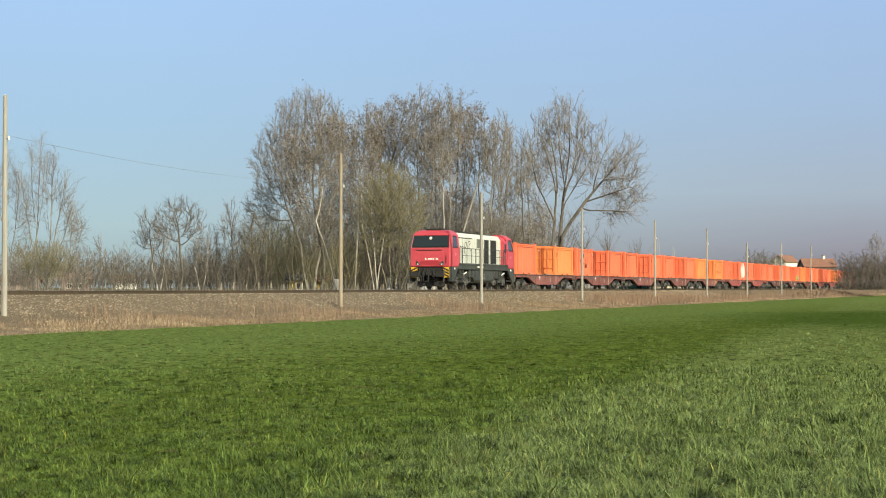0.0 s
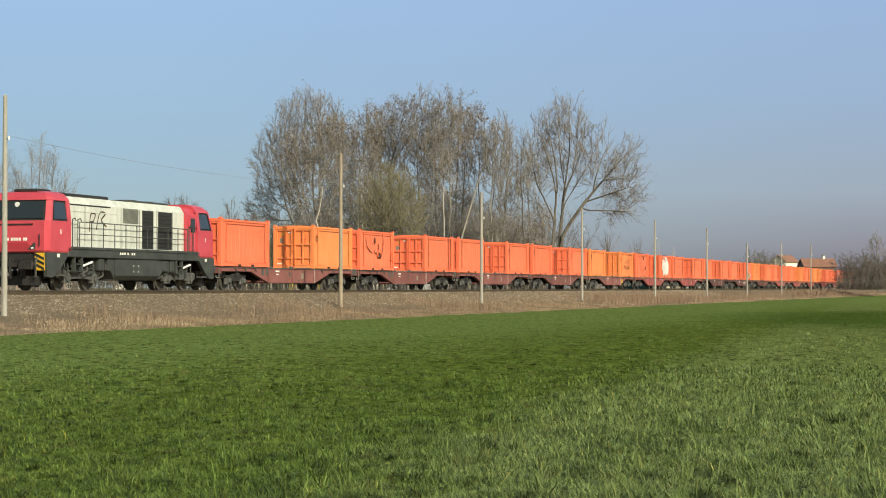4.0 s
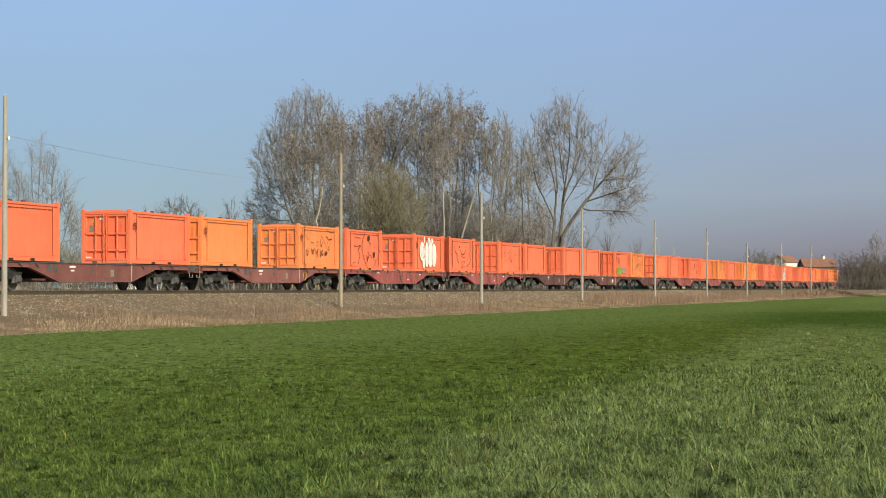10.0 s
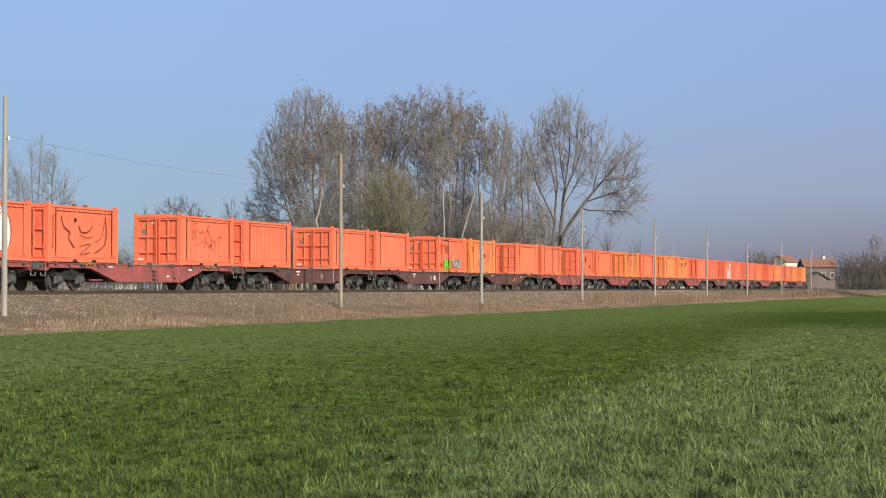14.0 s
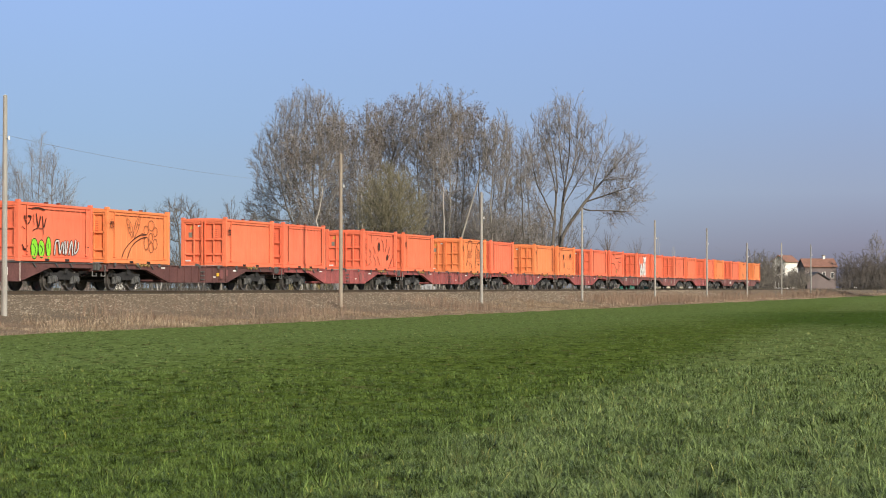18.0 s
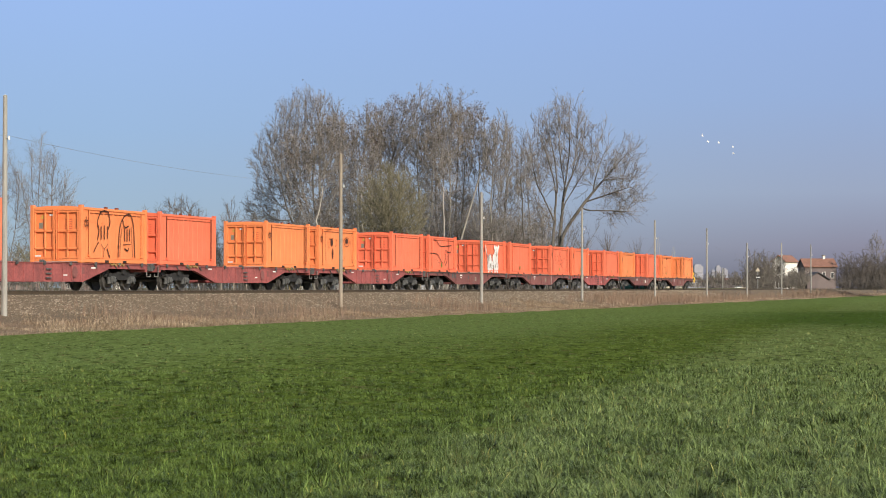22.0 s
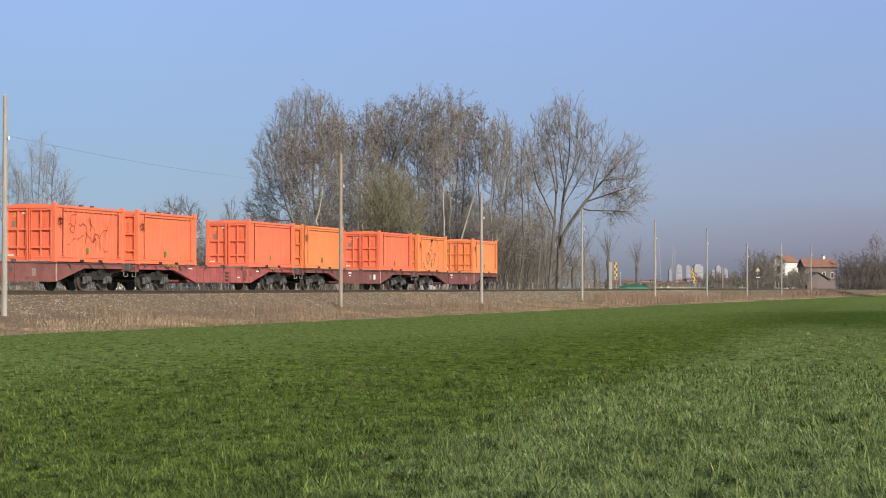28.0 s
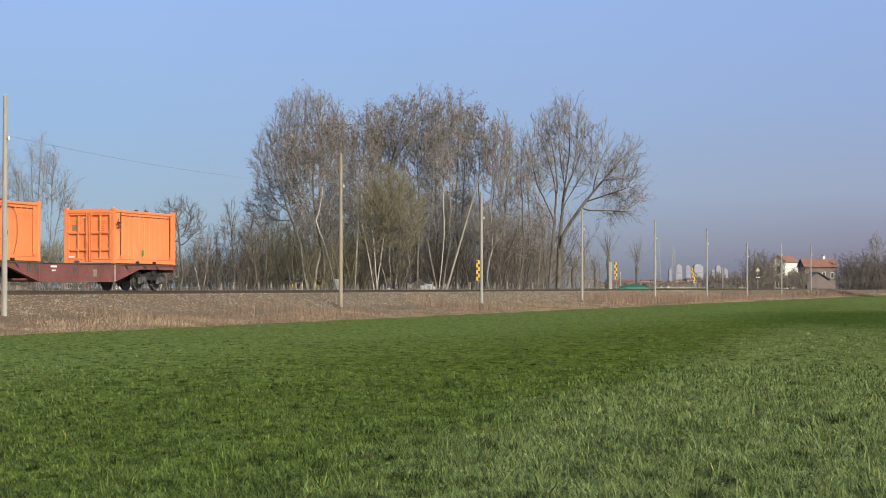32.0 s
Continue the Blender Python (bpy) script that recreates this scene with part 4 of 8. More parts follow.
    for i, (x, h) in enumerate(((178, 5.0), (215, 4.2), (352, 5.2), (382, 6.4))):
        crowned_tree("tree", x, 205, ((x, h * 0.68, 0.9, h * 0.34),), 45 + i, "young bare tree in the scrub", clear=1.0, dense=0.8, up=0.3, group="small bare trees")
    # pollards right of the grove
    for i, (x, Z, head, reach) in enumerate(((1077, 190, 3.6, 2.6), (1127, 215, 3.0, 3.4), (1014, 205, 2.6, 1.6), (1052, 230, 2.2, 1.5), (1033, 186, 3.8, 1.9))):
        pollard(x, Z, head, reach, 51 + i)
    # thickets
    scrub("thicket", 0, 150, 190, 215, 115, 1.5, 5.0, 61, "grey-brown bare thicket behind the line")
    scrub("thicket", 120, 300, 195, 225, 130, 1.2, 4.0, 62, "dark grey-brown bare thicket behind the line", M_THICKET)
    scrub("thicket", 290, 470, 180, 215, 217, 1.5, 5.0, 63, "dark grey-brown bare thicket behind the line", M_THICKET)
    scrub("thicket", 430, 650, 188, 225, 280, 2.0, 9.0, 64, "olive-brown undergrowth between the trunks", M_TWIGGREEN)
    scrub("thicket", 620, 790, 195, 235, 240, 2.0, 9.5, 65, "dark undergrowth between the trunks", M_THICKET)
    scrub("thicket", 770, 970, 195, 240, 250, 2.0, 9.0, 66, "dark undergrowth between the trunks", M_THICKET)
    scrub("thicket", 0, 600, 250, 310, 300, 2.5, 6.5, 67, "far hazy tree belt", M_THICKET)
    scrub("thicket", 480, 1000, 245, 310, 300, 5.0, 12.0, 68, "far dim tree belt", M_THICKET)
    scrub("thicket", 905, 1065, 240, 300, 100, 2.5, 6.0, 69, "dim bare thicket behind the poplar")
    # right-hand end
    scrub("hedge", 1490, 1600, 330, 350, 230, 2.5, 6.8, 71, "dense dark bare hedge beside the line", M_HEDGE)
    scrub("hedge", 1482, 1600, 318, 326, 136, 0.8, 2.6, 72, "low dark brush before the hedge", M_HEDGE)
    scrub("thicket", 1326, 1374, 480, 520, 108, 3.0, 10.0, 73, "bare trees beside the houses", M_THICKET)
    scrub("thicket", 1395, 1425, 430, 470, 81, 2.0, 5.5, 74, "bare trees beside the houses", M_THICKET)
    scrub("thicket", 1030, 1340, 1160, 1240, 120, 1.5, 4.0, 75, "far low hedges", M_TWIG)
    scrub("thicket", 1040, 1260, 1200, 1300, 110, 2.5, 6.5, 77, "far low wood on the horizon", M_THICKET)
    scrub("thicket", 1235, 1480, 1180, 1280, 300, 5.0, 11.5, 80, "far wood on the horizon", M_THICKET)
    scrub("thicket", 1318, 1425, 385, 410, 170, 1.0, 3.2, 78, "low bushes before the farm", M_THICKET)
    scrub("thicket", 1387, 1480, 268, 300, 70, 0.4, 1.2, 79, "dry brush on the bank", M_TWIGRED, z=-1.1)
    crowned_tree("tree", 1552, 352, ((1552, 7.4, 1.6, 2.8),), 76, "bare tree above the hedge", clear=3.0, dense=0.6, fine=1.8, ground=-0.4)


build_trees()


M_WALLWHITE = surface("white_render", (0.68, 0.66, 0.6), (0.8, 0.78, 0.73), 0.4, 6, 0.9)
M_WALLPINK = surface("dull_pink_render", (0.13, 0.105, 0.105), (0.19, 0.155, 0.15), 0.4, 6, 0.9)
M_WALLROSE = surface("rose_render", (0.28, 0.2, 0.17), (0.36, 0.265, 0.23), 0.4, 6, 0.9)
M_WALLBEIGE = surface("beige_render", (0.46, 0.4, 0.3), (0.58, 0.51, 0.4), 0.4, 6, 0.9)
M_WALLYELLOW = surface("yellow_render", (0.5, 0.38, 0.14), (0.6, 0.48, 0.2), 0.4, 6, 0.9)
M_ROOF = surface("terracotta_tiles", (0.19, 0.095, 0.07), (0.28, 0.15, 0.11), 0.8, 8, 0.9, bump=0.5, dist=0.05)
M_ROOFDARK = surface("dark_slates", (0.05, 0.05, 0.055), (0.1, 0.095, 0.1), 0.8, 8, 0.8)
M_PANE = surface("dark_window", (0.03, 0.035, 0.04), (0.06, 0.065, 0.075), 1, 8, 0.25)
# distance haze is mixed into these two greyish lilac colours
M_CITYGREY = surface("hazed_tower_windows", (0.25, 0.25, 0.28), (0.3, 0.3, 0.33), 0.05, 0.5, 0.8)
M_CITY = surface("hazed_pale_concrete", (0.3, 0.3, 0.34), (0.36, 0.36, 0.4), 0.05, 0.5, 0.9)


# ---- poles and wires ----
def build_poles():
    G = "line of poles along the railway"
    rows = [(59.45, 7.03, -0.92), (93.29, 7.22, -0.88), (119.46, 6.46, -0.88), (147.95, 6.56, -0.88), (177.8, 6.59, -0.88), (206.99, 6.72, -0.88), (236.51, 5.77, -0.88), (269.1, 6.51, -0.88), (304.49, 7.06, -0.88)]
    tops = []
    for i, (s, top, foot) in enumerate(rows):
        p = trk(s, 35.4, foot)
        wood = i == 1
        ob = thing("pole", pose(p.x, p.y, p.z), "slim weathered timber line pole" if wood else "slim grey concrete line pole on the embankment", "pole", G)
        h = top - foot
        part("shaft", Mesh().loft([[(r * math.cos(a), r * math.sin(a), z) for a in [j * math.tau / 10 for j in range(10)]] for z, r in ((-0.6, 0.112), (h * 0.5, 0.095), (h - 0.03, 0.078), (h, 0.05))]), M_WOODPOLE if wood else M_POLE, ob)
        zw = h - 1.75 if i else h - 1.58
        part("bracket", Mesh().rod((0, 0, zw), (0.16, -0.1, zw), 0.018), M_STEEL, ob)
        part("insulator", Mesh().rod((0.16, -0.1, zw - 0.04), (0.16, -0.1, zw + 0.1), 0.04, 0.03), M_WHITE, ob, "small pale insulator")
        tops.append(Vector((p.x + 0.16, p.y - 0.1, p.z + zw + 0.1)))
    before = trk(26, 35.4, 6.3)
    chain = [before] + tops
    for k, (a, b) in enumerate(zip(chain, chain[1:])):
        pts = []
        for i in range(15):
            f = i / 14
            p = a.lerp(b, f)
            p.z -= 4 * 0.36 * f * (1 - f)
            pts.append(p - a)
        ob = new("wire", Mesh().pipe(pts, 0.006 if k < 3 else 0.004, 4).data("wire"))
        ob.data.materials.append(M_WIRE)
        ob.matrix_basis = pose(*a)
        tagged(ob, "thin sagging wire strung between the poles", "wire", "wires between the poles")


# ---- wayside signs ----
def board_sign(x, Z, z0, z1, tilt):
    ob = thing("marker_board", pose(*at_view(x, Z, -0.3)) @ pose(0, 0, 0, 0, tilt, 8), "yellow and black chequered railway marker board on a post", "railway sign", "marker boards")
    part("post", Mesh().rod((0, 0.03, -0.3), (0, 0.03, z1 - 0.1), 0.035), M_STEEL, ob)
    w, n = 0.15, 6
    plate = part("board", Mesh().box(-w, -0.015, z0, w, 0.015, z1, 0.004), M_YELLOWSIGN, ob)
    h = (z1 - z0) / n
    for i in range(n):
        x0 = -w if i % 2 else 0
        part("black_field", Mesh().box(x0 + 0.01, -0.022, z0 + i * h + 0.02, x0 + w - 0.01, -0.017, z0 + (i + 1) * h - 0.02), M_BLACK, plate)


def build_signs():
    board_sign(846, 149, 1.0, 2.6, 0)
    board_sign(1091, 196, 1.3, 3.1, -2)
    board_sign(1233, 258, 1.2, 3.2, -13)
    # level crossing warning post
    ob = thing("crossing_signal", pose(*at_view(1341, 300, -0.3)), "level crossing warning post with triangle and lamps", "railway sign")
    part("post", Mesh().rod((0, 0, -0.2), (0, 0, 3.6), 0.06), M_STEEL, ob)
    part("triangle", Mesh().prism_y([(-0.36, 3.05), (0.36, 3.05), (0, 3.7)], -0.08, -0.05), M_WALLBEIGE, ob)
    part("lamp_board", Mesh().box(-0.34, -0.1, 1.8, 0.34, -0.06, 2.4, 0.02), M_BLACK, ob)
    for dx in (-0.22, 0.22):
        part("lamp", Mesh().disc([(0.11, -0.14), (0.11, -0.1)], dx * 0.75, 0, 2.1, 12), M_LAMP, ob)
    for x, Z, h in ((1279, 285, 3.4), (1160, 250, 2.2), (1098, 240, 2.3), (1372, 330, 1.4), (1378, 330, 1.2)):
        ob = thing("post", pose(*at_view(x, Z, -0.3)), "short grey wayside post", "post", "wayside posts")
        part("shaft", Mesh().rod((0, 0, -0.2), (0, 0, h), 0.07, 0.06, 8), M_POLE, ob)
        part("cap", Mesh().box(-0.09, -0.09, h, 0.09, 0.09, h + 0.06, 0.015), M_WHITE, ob)
    # squared, capped post added where a pollard's grey trunk stands
    ob = thing("pillar", pose(*at_view(1080, 188, -0.2)), "pale squared post in place of a pollard's trunk", "pillar")
    part("shaft", Mesh().box(-0.16, -0.16, -0.2, 0.16, 0.16, 2.9, 0.03), M_POLE, ob)
    part("cap", Mesh().loft([[(-0.2, -0.2, 2.9), (0.2, -0.2, 2.9), (0.2, 0.2, 2.9), (-0.2, 0.2, 2.9)], [(-0.06, -0.06, 3.05), (0.06, -0.06, 3.05), (0.06, 0.06, 3.05), (-0.06, 0.06, 3.05)]]), M_SLEEPER, ob)
    green = surface("green_tarpaulin", (0.012, 0.085, 0.055), (0.03, 0.14, 0.09), 1.2, 12, 0.5, bump=0.4, dist=0.05)
    ob = thing("covered_heap", pose(*at_view(1122, 206, -0.2)), "long heap under a green tarpaulin", "tarpaulin")
    m = Mesh()
    rng = random.Random(5)
    rings = []
    for i in range(13):
        x = -1.6 + 3.2 * i / 12
        hgt = 0.45 + 0.25 * math.sin(i / 12 * math.pi) + rng.uniform(-0.05, 0.05)
        rings.append([(x, -0.9, -0.1), (x, -0.75, hgt * 0.6), (x, -0.3, hgt), (x, 0.3, hgt), (x, 0.8, hgt * 0.6), (x, 0.95, -0.1)])
    part("tarpaulin", m.loft(rings), green, ob)
    part("weight", Mesh().box(-0.4, -1.05, -0.1, 0.1, -0.8, 0.15, 0.03), M_SLEEPER, ob)


# ---- buildings ----
def gabled(name, x, Z, wid, dep, wall_h, roof_h, wall, roof, turn, label, windows, chimney=True, category="house", z=-0.3, group="", gable_front=True):
    """A house with a ridge roof; windows: (u, z, w, h) on the front gable or long wall."""
    ob = thing(name, pose(*at_view(x, Z, z), 0, 0, turn), label, category, group)
    w, d = wid / 2, dep / 2
    part("wall", Mesh().prism_y([(-w, -0.3), (w, -0.3), (w, wall_h), (0, wall_h + roof_h), (-w, wall_h)] if gable_front else [(-w, -0.3), (w, -0.3), (w, wall_h), (-w, wall_h)], -d, d), wall, ob)
    o = 0.45
    if gable_front:
        sl = roof_h / w
        for sg in (-1, 1):
            part("roof", Mesh().prism_y([(sg * (w + o), wall_h - o * sl + 0.02), (0, wall_h + roof_h + 0.02), (0, wall_h + roof_h + 0.25), (sg * (w + o), wall_h - o * sl + 0.25)], -d - o, d + o), roof, ob)
    else:
        sl = roof_h / d
        for sg in (-1, 1):
            part("roof", Mesh().prism_x([(sg * (d + o), wall_h - o * sl + 0.02), (0, wall_h + roof_h + 0.02), (0, wall_h + roof_h + 0.25), (sg * (d + o), wall_h - o * sl + 0.25)], -w - o, w + o), roof, ob)
        for sg in (-1, 1):
            part("gable", Mesh().prism_x([(-d, wall_h), (d, wall_h), (0, wall_h + roof_h)], sg * w - 0.1, sg * w + 0.1), wall, ob)
    for u, zz, ww, hh in windows:
        win = part("window", Mesh().box(u - ww / 2 - 0.1, -d - 0.06, zz - 0.1, u + ww / 2 + 0.1, -d - 0.004, zz + hh + 0.1), M_WALLWHITE if wall is not M_WALLWHITE else M_WALLBEIGE, ob)
        part("pane", Mesh().box(u - ww / 2, -d - 0.08, zz, u + ww / 2, -d - 0.064, zz + hh), M_PANE, win)
    if chimney:
        ch = part("chimney", Mesh().box(w * 0.35, -0.35, wall_h + roof_h * 0.4, w * 0.35 + 0.7, 0.35, wall_h + roof_h + 1.0, 0.03), M_WALLWHITE, ob)
        part("cap", Mesh().box(w * 0.35 - 0.1, -0.45, wall_h + roof_h + 1.0, w * 0.35 + 0.8, 0.45, wall_h + roof_h + 1.15), M_SLEEPER, ch)
    return ob


def build_houses():
    gabled("farmhouse", 1389, 640, 4.9, 9.0, 9.4, 1.9, M_WALLWHITE, M_ROOF, -38, "white rendered farmhouse with terracotta roof", [(0.2, 5.4, 1.1, 2.2)], False, z=-0.3)
    gabled("farm_building", 1446, 520, 8.6, 7, 6.3, 2.0, M_WALLPINK, M_ROOF, 4, "long dull pink farm building with terracotta roof", [(-3.2, 3.0, 0.7, 1.5), (0.9, 3.2, 0.7, 1.5), (3.3, 3.2, 0.7, 1.4)], True, gable_front=False)
    gabled("shed", 1441, 470, 5.4, 6, 2.6, 1.6, M_WALLPINK, M_ROOFDARK, 6, "low gabled shed with dark roof beside the farm", [], False, "shed")
    gabled("cottage", 134, 224, 3.2, 4, 1.35, 0.6, M_WALLROSE, M_ROOF, 10, "small far cottage with orange tiled roof", [(-0.7, 0.4, 0.4, 0.5), (0.6, 0.4, 0.4, 0.5)], False, gable_front=False)
    gabled("cottage", 36, 226, 3.6, 4, 1.2, 0.6, M_WALLROSE, M_ROOF, -5, "small far cottage with orange tiled roof", [], False, gable_front=False)
    gabled("cottage", 222, 330, 3.0, 4, 1.7, 0.8, M_WALLWHITE, M_ROOF, -5, "small far cottage with orange tiled roof", [], False, gable_front=False)
    gabled("hut", 524, 199, 1.3, 1.6, 1.35, 0.35, M_WALLYELLOW, M_ROOFDARK, 0, "small yellow hut among the trees", [(0.4, 0.3, 0.5, 0.6)], False, "hut", gable_front=False)
    gabled("hut", 570, 203, 1.1, 1.6, 1.2, 0.3, M_WALLYELLOW, M_ROOF, 0, "small yellow hut among the trees", [(0.2, 0.2, 0.4, 0.6)], False, "hut", gable_front=False)
    gabled("hut", 636, 214, 2.6, 2.2, 1.4, 0.35, M_WALLBEIGE, M_ROOF, 0, "low hut with a tiled roof among the trees", [(0.2, 0.2, 0.4, 0.6)], False, "hut", gable_front=False)
    gabled("greenhouse", 742, 192, 1.5, 1.6, 0.6, 0.45, M_POLE, M_POLE, 0, "low pale grey shed among the trees", [], False, "shed")
    # far city
    rng = random.Random(3)
    G = "apartment towers on the horizon"
    for x, h, w in ((1186, 26, 4), (1201, 31, 8), (1218, 31, 6), (1235, 30, 12), (1262, 25, 4), (1271, 31, 7), (1283, 27, 6)):
        Z = 2600 + rng.uniform(-100, 100)
        ob = thing("apartment_tower", pose(*at_view(x, Z, -1), 0, 0, rng.uniform(-6, 6)), "far pale concrete apartment tower in haze", "apartment tower", G)
        part("wall", Mesh().box(-w / 2, -6, 0, w / 2, 6, h), M_CITY, ob)
        part("roof", Mesh().box(-w / 2 + 1, -4, h, w / 2 - 2, 4, h + 2.2), M_CITY, ob)
        for k in range(3):
            part("window", Mesh().box(-w / 2 + 1.2, -6.15, 8 + k * (h - 12) / 3, w / 2 - 1.2, -6.01, 10 + k * (h - 12) / 3), M_CITYGREY, ob)
    for i in range(56):
        x, Z = rng.uniform(1030, 1330), rng.uniform(1700, 2300)
        w, h = rng.uniform(6, 16), rng.uniform(4, 9)
        ob = thing("far_house", pose(*at_view(x, Z, -1), 0, 0, rng.uniform(-20, 20)), "low far house on the hazy horizon", "house", "far houses")
        part("wall", Mesh().box(-w / 2, -5, 0, w / 2, 5, h), rng.choice((M_CITY, M_WALLPINK, M_WALLBEIGE)), ob)
        part("roof", Mesh().prism_x([(-5.5, h), (5.5, h), (0, h + 1.6)], -w / 2 - 0.5, w / 2 + 0.5), M_ROOF, ob)
    for x, h in ((1165, 75), (1192, 62)):
        ob = thing("lattice_mast", pose(*at_view(x, 1900, -1)), "faint steel lattice mast on the horizon", "mast", "masts")
        m = Mesh()
        for sx in (-1, 1):
            for sy in (-1, 1):
                m.rod((3 * sx, 3 * sy, 0), (0.4 * sx, 0.4 * sy, h * 0.7), 0.18, 0.12, 4)
        part("legs", m, M_STEEL, ob)
        part("brace", Mesh().rod((-2, 0, h * 0.2), (1.4, 0, h * 0.4), 0.12, 0.12, 4).rod((2, 0, h * 0.2), (-1.4, 0, h * 0.4), 0.12, 0.12, 4), M_STEEL, ob)
        part("arm", Mesh().rod((-3, 0, h * 0.6), (3, 0, h * 0.6), 0.14, 0.14, 4), M_STEEL, ob)


def build_fence():
    ob = thing("wire_fence", pose(0, 0, -0.25), "low wire fence with weathered posts behind the line", "fence")
    last = None
    for i in range(26):
        x, y, _ = at_view(392 + i * 22, 172 + 2 * math.sin(i), 0)
        h = 0.8 + 0.12 * math.sin(i * 2.3)
        part("fence_post", Mesh().box(x - 0.05, y - 0.05, -0.2, x + 0.05, y + 0.05, h, 0.01), M_WOODPOLE, ob)
        if last:
            for z in (0.45, 0.9):
                part("strand", Mesh().rod((last[0], last[1], z), (x, y, z), 0.008, 0.008, 4), M_WIRE, ob)
        last = (x, y)


def build_yard():
    rng = random.Random(8)
    sheet = surface("pale_grey_sheet", (0.3, 0.3, 0.3), (0.42, 0.42, 0.41), 1.5, 12, 0.8, bump=0.4, dist=0.05)
    for x, Z, w, h in ((757, 176, 1.5, 0.75), (690, 178, 0.8, 0.4)):
        ob = thing("sheeted_pile", pose(*at_view(x, Z, -0.25)), "low pile under a pale grey sheet", "pile", "sheeted piles")
        rings = []
        for i in range(9):
            px = -w / 2 + w * i / 8
            hh = h * (0.6 + 0.4 * math.sin(math.pi * i / 8)) + rng.uniform(-0.05, 0.05)
            rings.append([(px, -0.6, -0.1), (px, -0.45, hh * 0.7), (px, 0.0, hh), (px, 0.45, hh * 0.7), (px, 0.6, -0.1)])
        part("sheet", Mesh().loft(rings), sheet, ob)
        part("batten", Mesh().box(-w / 2 - 0.05, -0.66, -0.1, w / 2 + 0.05, -0.58, 0.02, 0.01), M_WOODPOLE, ob)
    ob = thing("white_drum", pose(*at_view(596, 174, -0.3)), "white plastic drum standing by the trees", "drum")
    part("body", Mesh().rod((0, 0, 0), (0, 0, 1.15), 0.36, 0.34, 14), M_WALLWHITE, ob)
    part("lid", Mesh().rod((0, 0, 1.15), (0, 0, 1.22), 0.37, 0.35, 14), M_WHITE, ob)


build_poles()
build_fence()
build_yard()
build_signs()
build_houses()


# ---- the train: every thing has x running back from its front, y = -1.22 on the near side, z = 0 at the rail head ----
CL, CW, CH = 6.06, 1.22, 2.40
DECK = 1.17


def container_proto(tone, ribbed):
    """A steel container with double doors in the front end and strapped side walls."""
    paint = PAINT[tone]
    ob = thing("container", pose(0, 0, -50), "", "container", "orange containers on the train")
    for y in (-CW, CW):
        sg = -1 if y < 0 else 1
        for x0 in (0, CL - 0.17):
            part("corner_post", Mesh().box(x0, min(y, y - sg * 0.16), 0.12, x0 + 0.17, max(y, y - sg * 0.16), CH - 0.1, 0.012), paint, ob)
            for z0 in (0, CH - 0.11):
                part("corner_casting", Mesh().box(x0 - 0.006, min(y + sg * 0.006, y - sg * 0.17), z0, x0 + 0.18, max(y + sg * 0.006, y - sg * 0.17), z0 + (0.12 if z0 == 0 else 0.15), 0.014), paint, ob)
        part("bottom_rail", Mesh().box(0.17, min(y, y - sg * 0.12), 0.02, CL - 0.17, max(y, y - sg * 0.12), 0.2, 0.01), paint, ob)
        part("top_rail", Mesh().box(0.17, min(y, y - sg * 0.1), CH - 0.16, CL - 0.17, max(y, y - sg * 0.1), CH - 0.05, 0.01), paint, ob)
        yy = y - sg * 0.035
        prof = []
        n, da = (11, 0.013) if ribbed else (12, 0.007)
        w = (CL - 0.34) / n
        for i in range(n):
            xa = 0.17 + i * w
            prof += [(xa, 0), (xa + w * 0.38, 0), (xa + w * 0.46, da), (xa + w * 0.92, da)] if ribbed else [(xa, 0), (xa + w * 0.44, 0), (xa + w * 0.46, da), (xa + w * 0.54, da), (xa + w * 0.56, 0)]
        prof.append((CL - 0.17, 0))
        shape = [(x, yy + sg * (e - 0.01)) for x, e in prof] + [(CL - 0.17, yy - sg * 0.05), (0.17, yy - sg * 0.05)]
        wall = Mesh().loft([[(x, v, 0.2) for x, v in shape], [(x, v, CH - 0.16) for x, v in shape]])
        part("side_wall", wall, paint, ob)
        # lashing rods at both ends of the side, and a row of dashes under the eaves
        for x in (0.62, CL - 0.58):
            rod = part("lashing_rod", Mesh().rod((x, y + sg * 0.012, 0.3), (x, y + sg * 0.012, CH - 0.16), 0.017, 0.017, 6), M_SPRAY_SHADE if ribbed else paint, ob)
            part("latch", Mesh().box(x - 0.03, y - 0.035, 0.27, x + 0.14, y + 0.035, 0.34, 0.01), paint, rod)
            part("seam", Mesh().box(x + 0.03, min(yy + sg * 0.004, yy - sg * 0.01), 0.25, x + 0.05, max(yy + sg * 0.004, yy - sg * 0.01), CH - 0.17), M_SPRAY_SHADE, ob)
        # dark strips painted for the shade in the gaps below the top rail
        shade_strip = Mesh().box(0, min(yy + sg * 0.03, yy), CH - 0.295, 0.33, max(yy + sg * 0.03, yy), CH - 0.27).data("tarpaulin_slot")
        for i in range(11):
            part("tarpaulin_slot", shade_strip, M_SPRAY_SHADE, ob, m=pose(0.75 + i * 0.435, 0, 0))
        part("rub_rail", Mesh().box(0.3, min(y + sg * 0.02, y), 0.2, CL - 0.3, max(y + sg * 0.02, y), 0.235), paint, ob)
        for xa in (2.05, 3.7):
            part("fork_pocket", Mesh().box(xa, min(y + sg * 0.004, y - sg * 0.03), 0.03, xa + 0.36, max(y + sg * 0.004, y - sg * 0.03), 0.13), M_DARKGAP, ob, "dark fork pocket")
    part("floor", Mesh().box(0.1, -CW + 0.1, 0.08, CL - 0.1, CW - 0.1, 0.2), M_FRAME, ob)
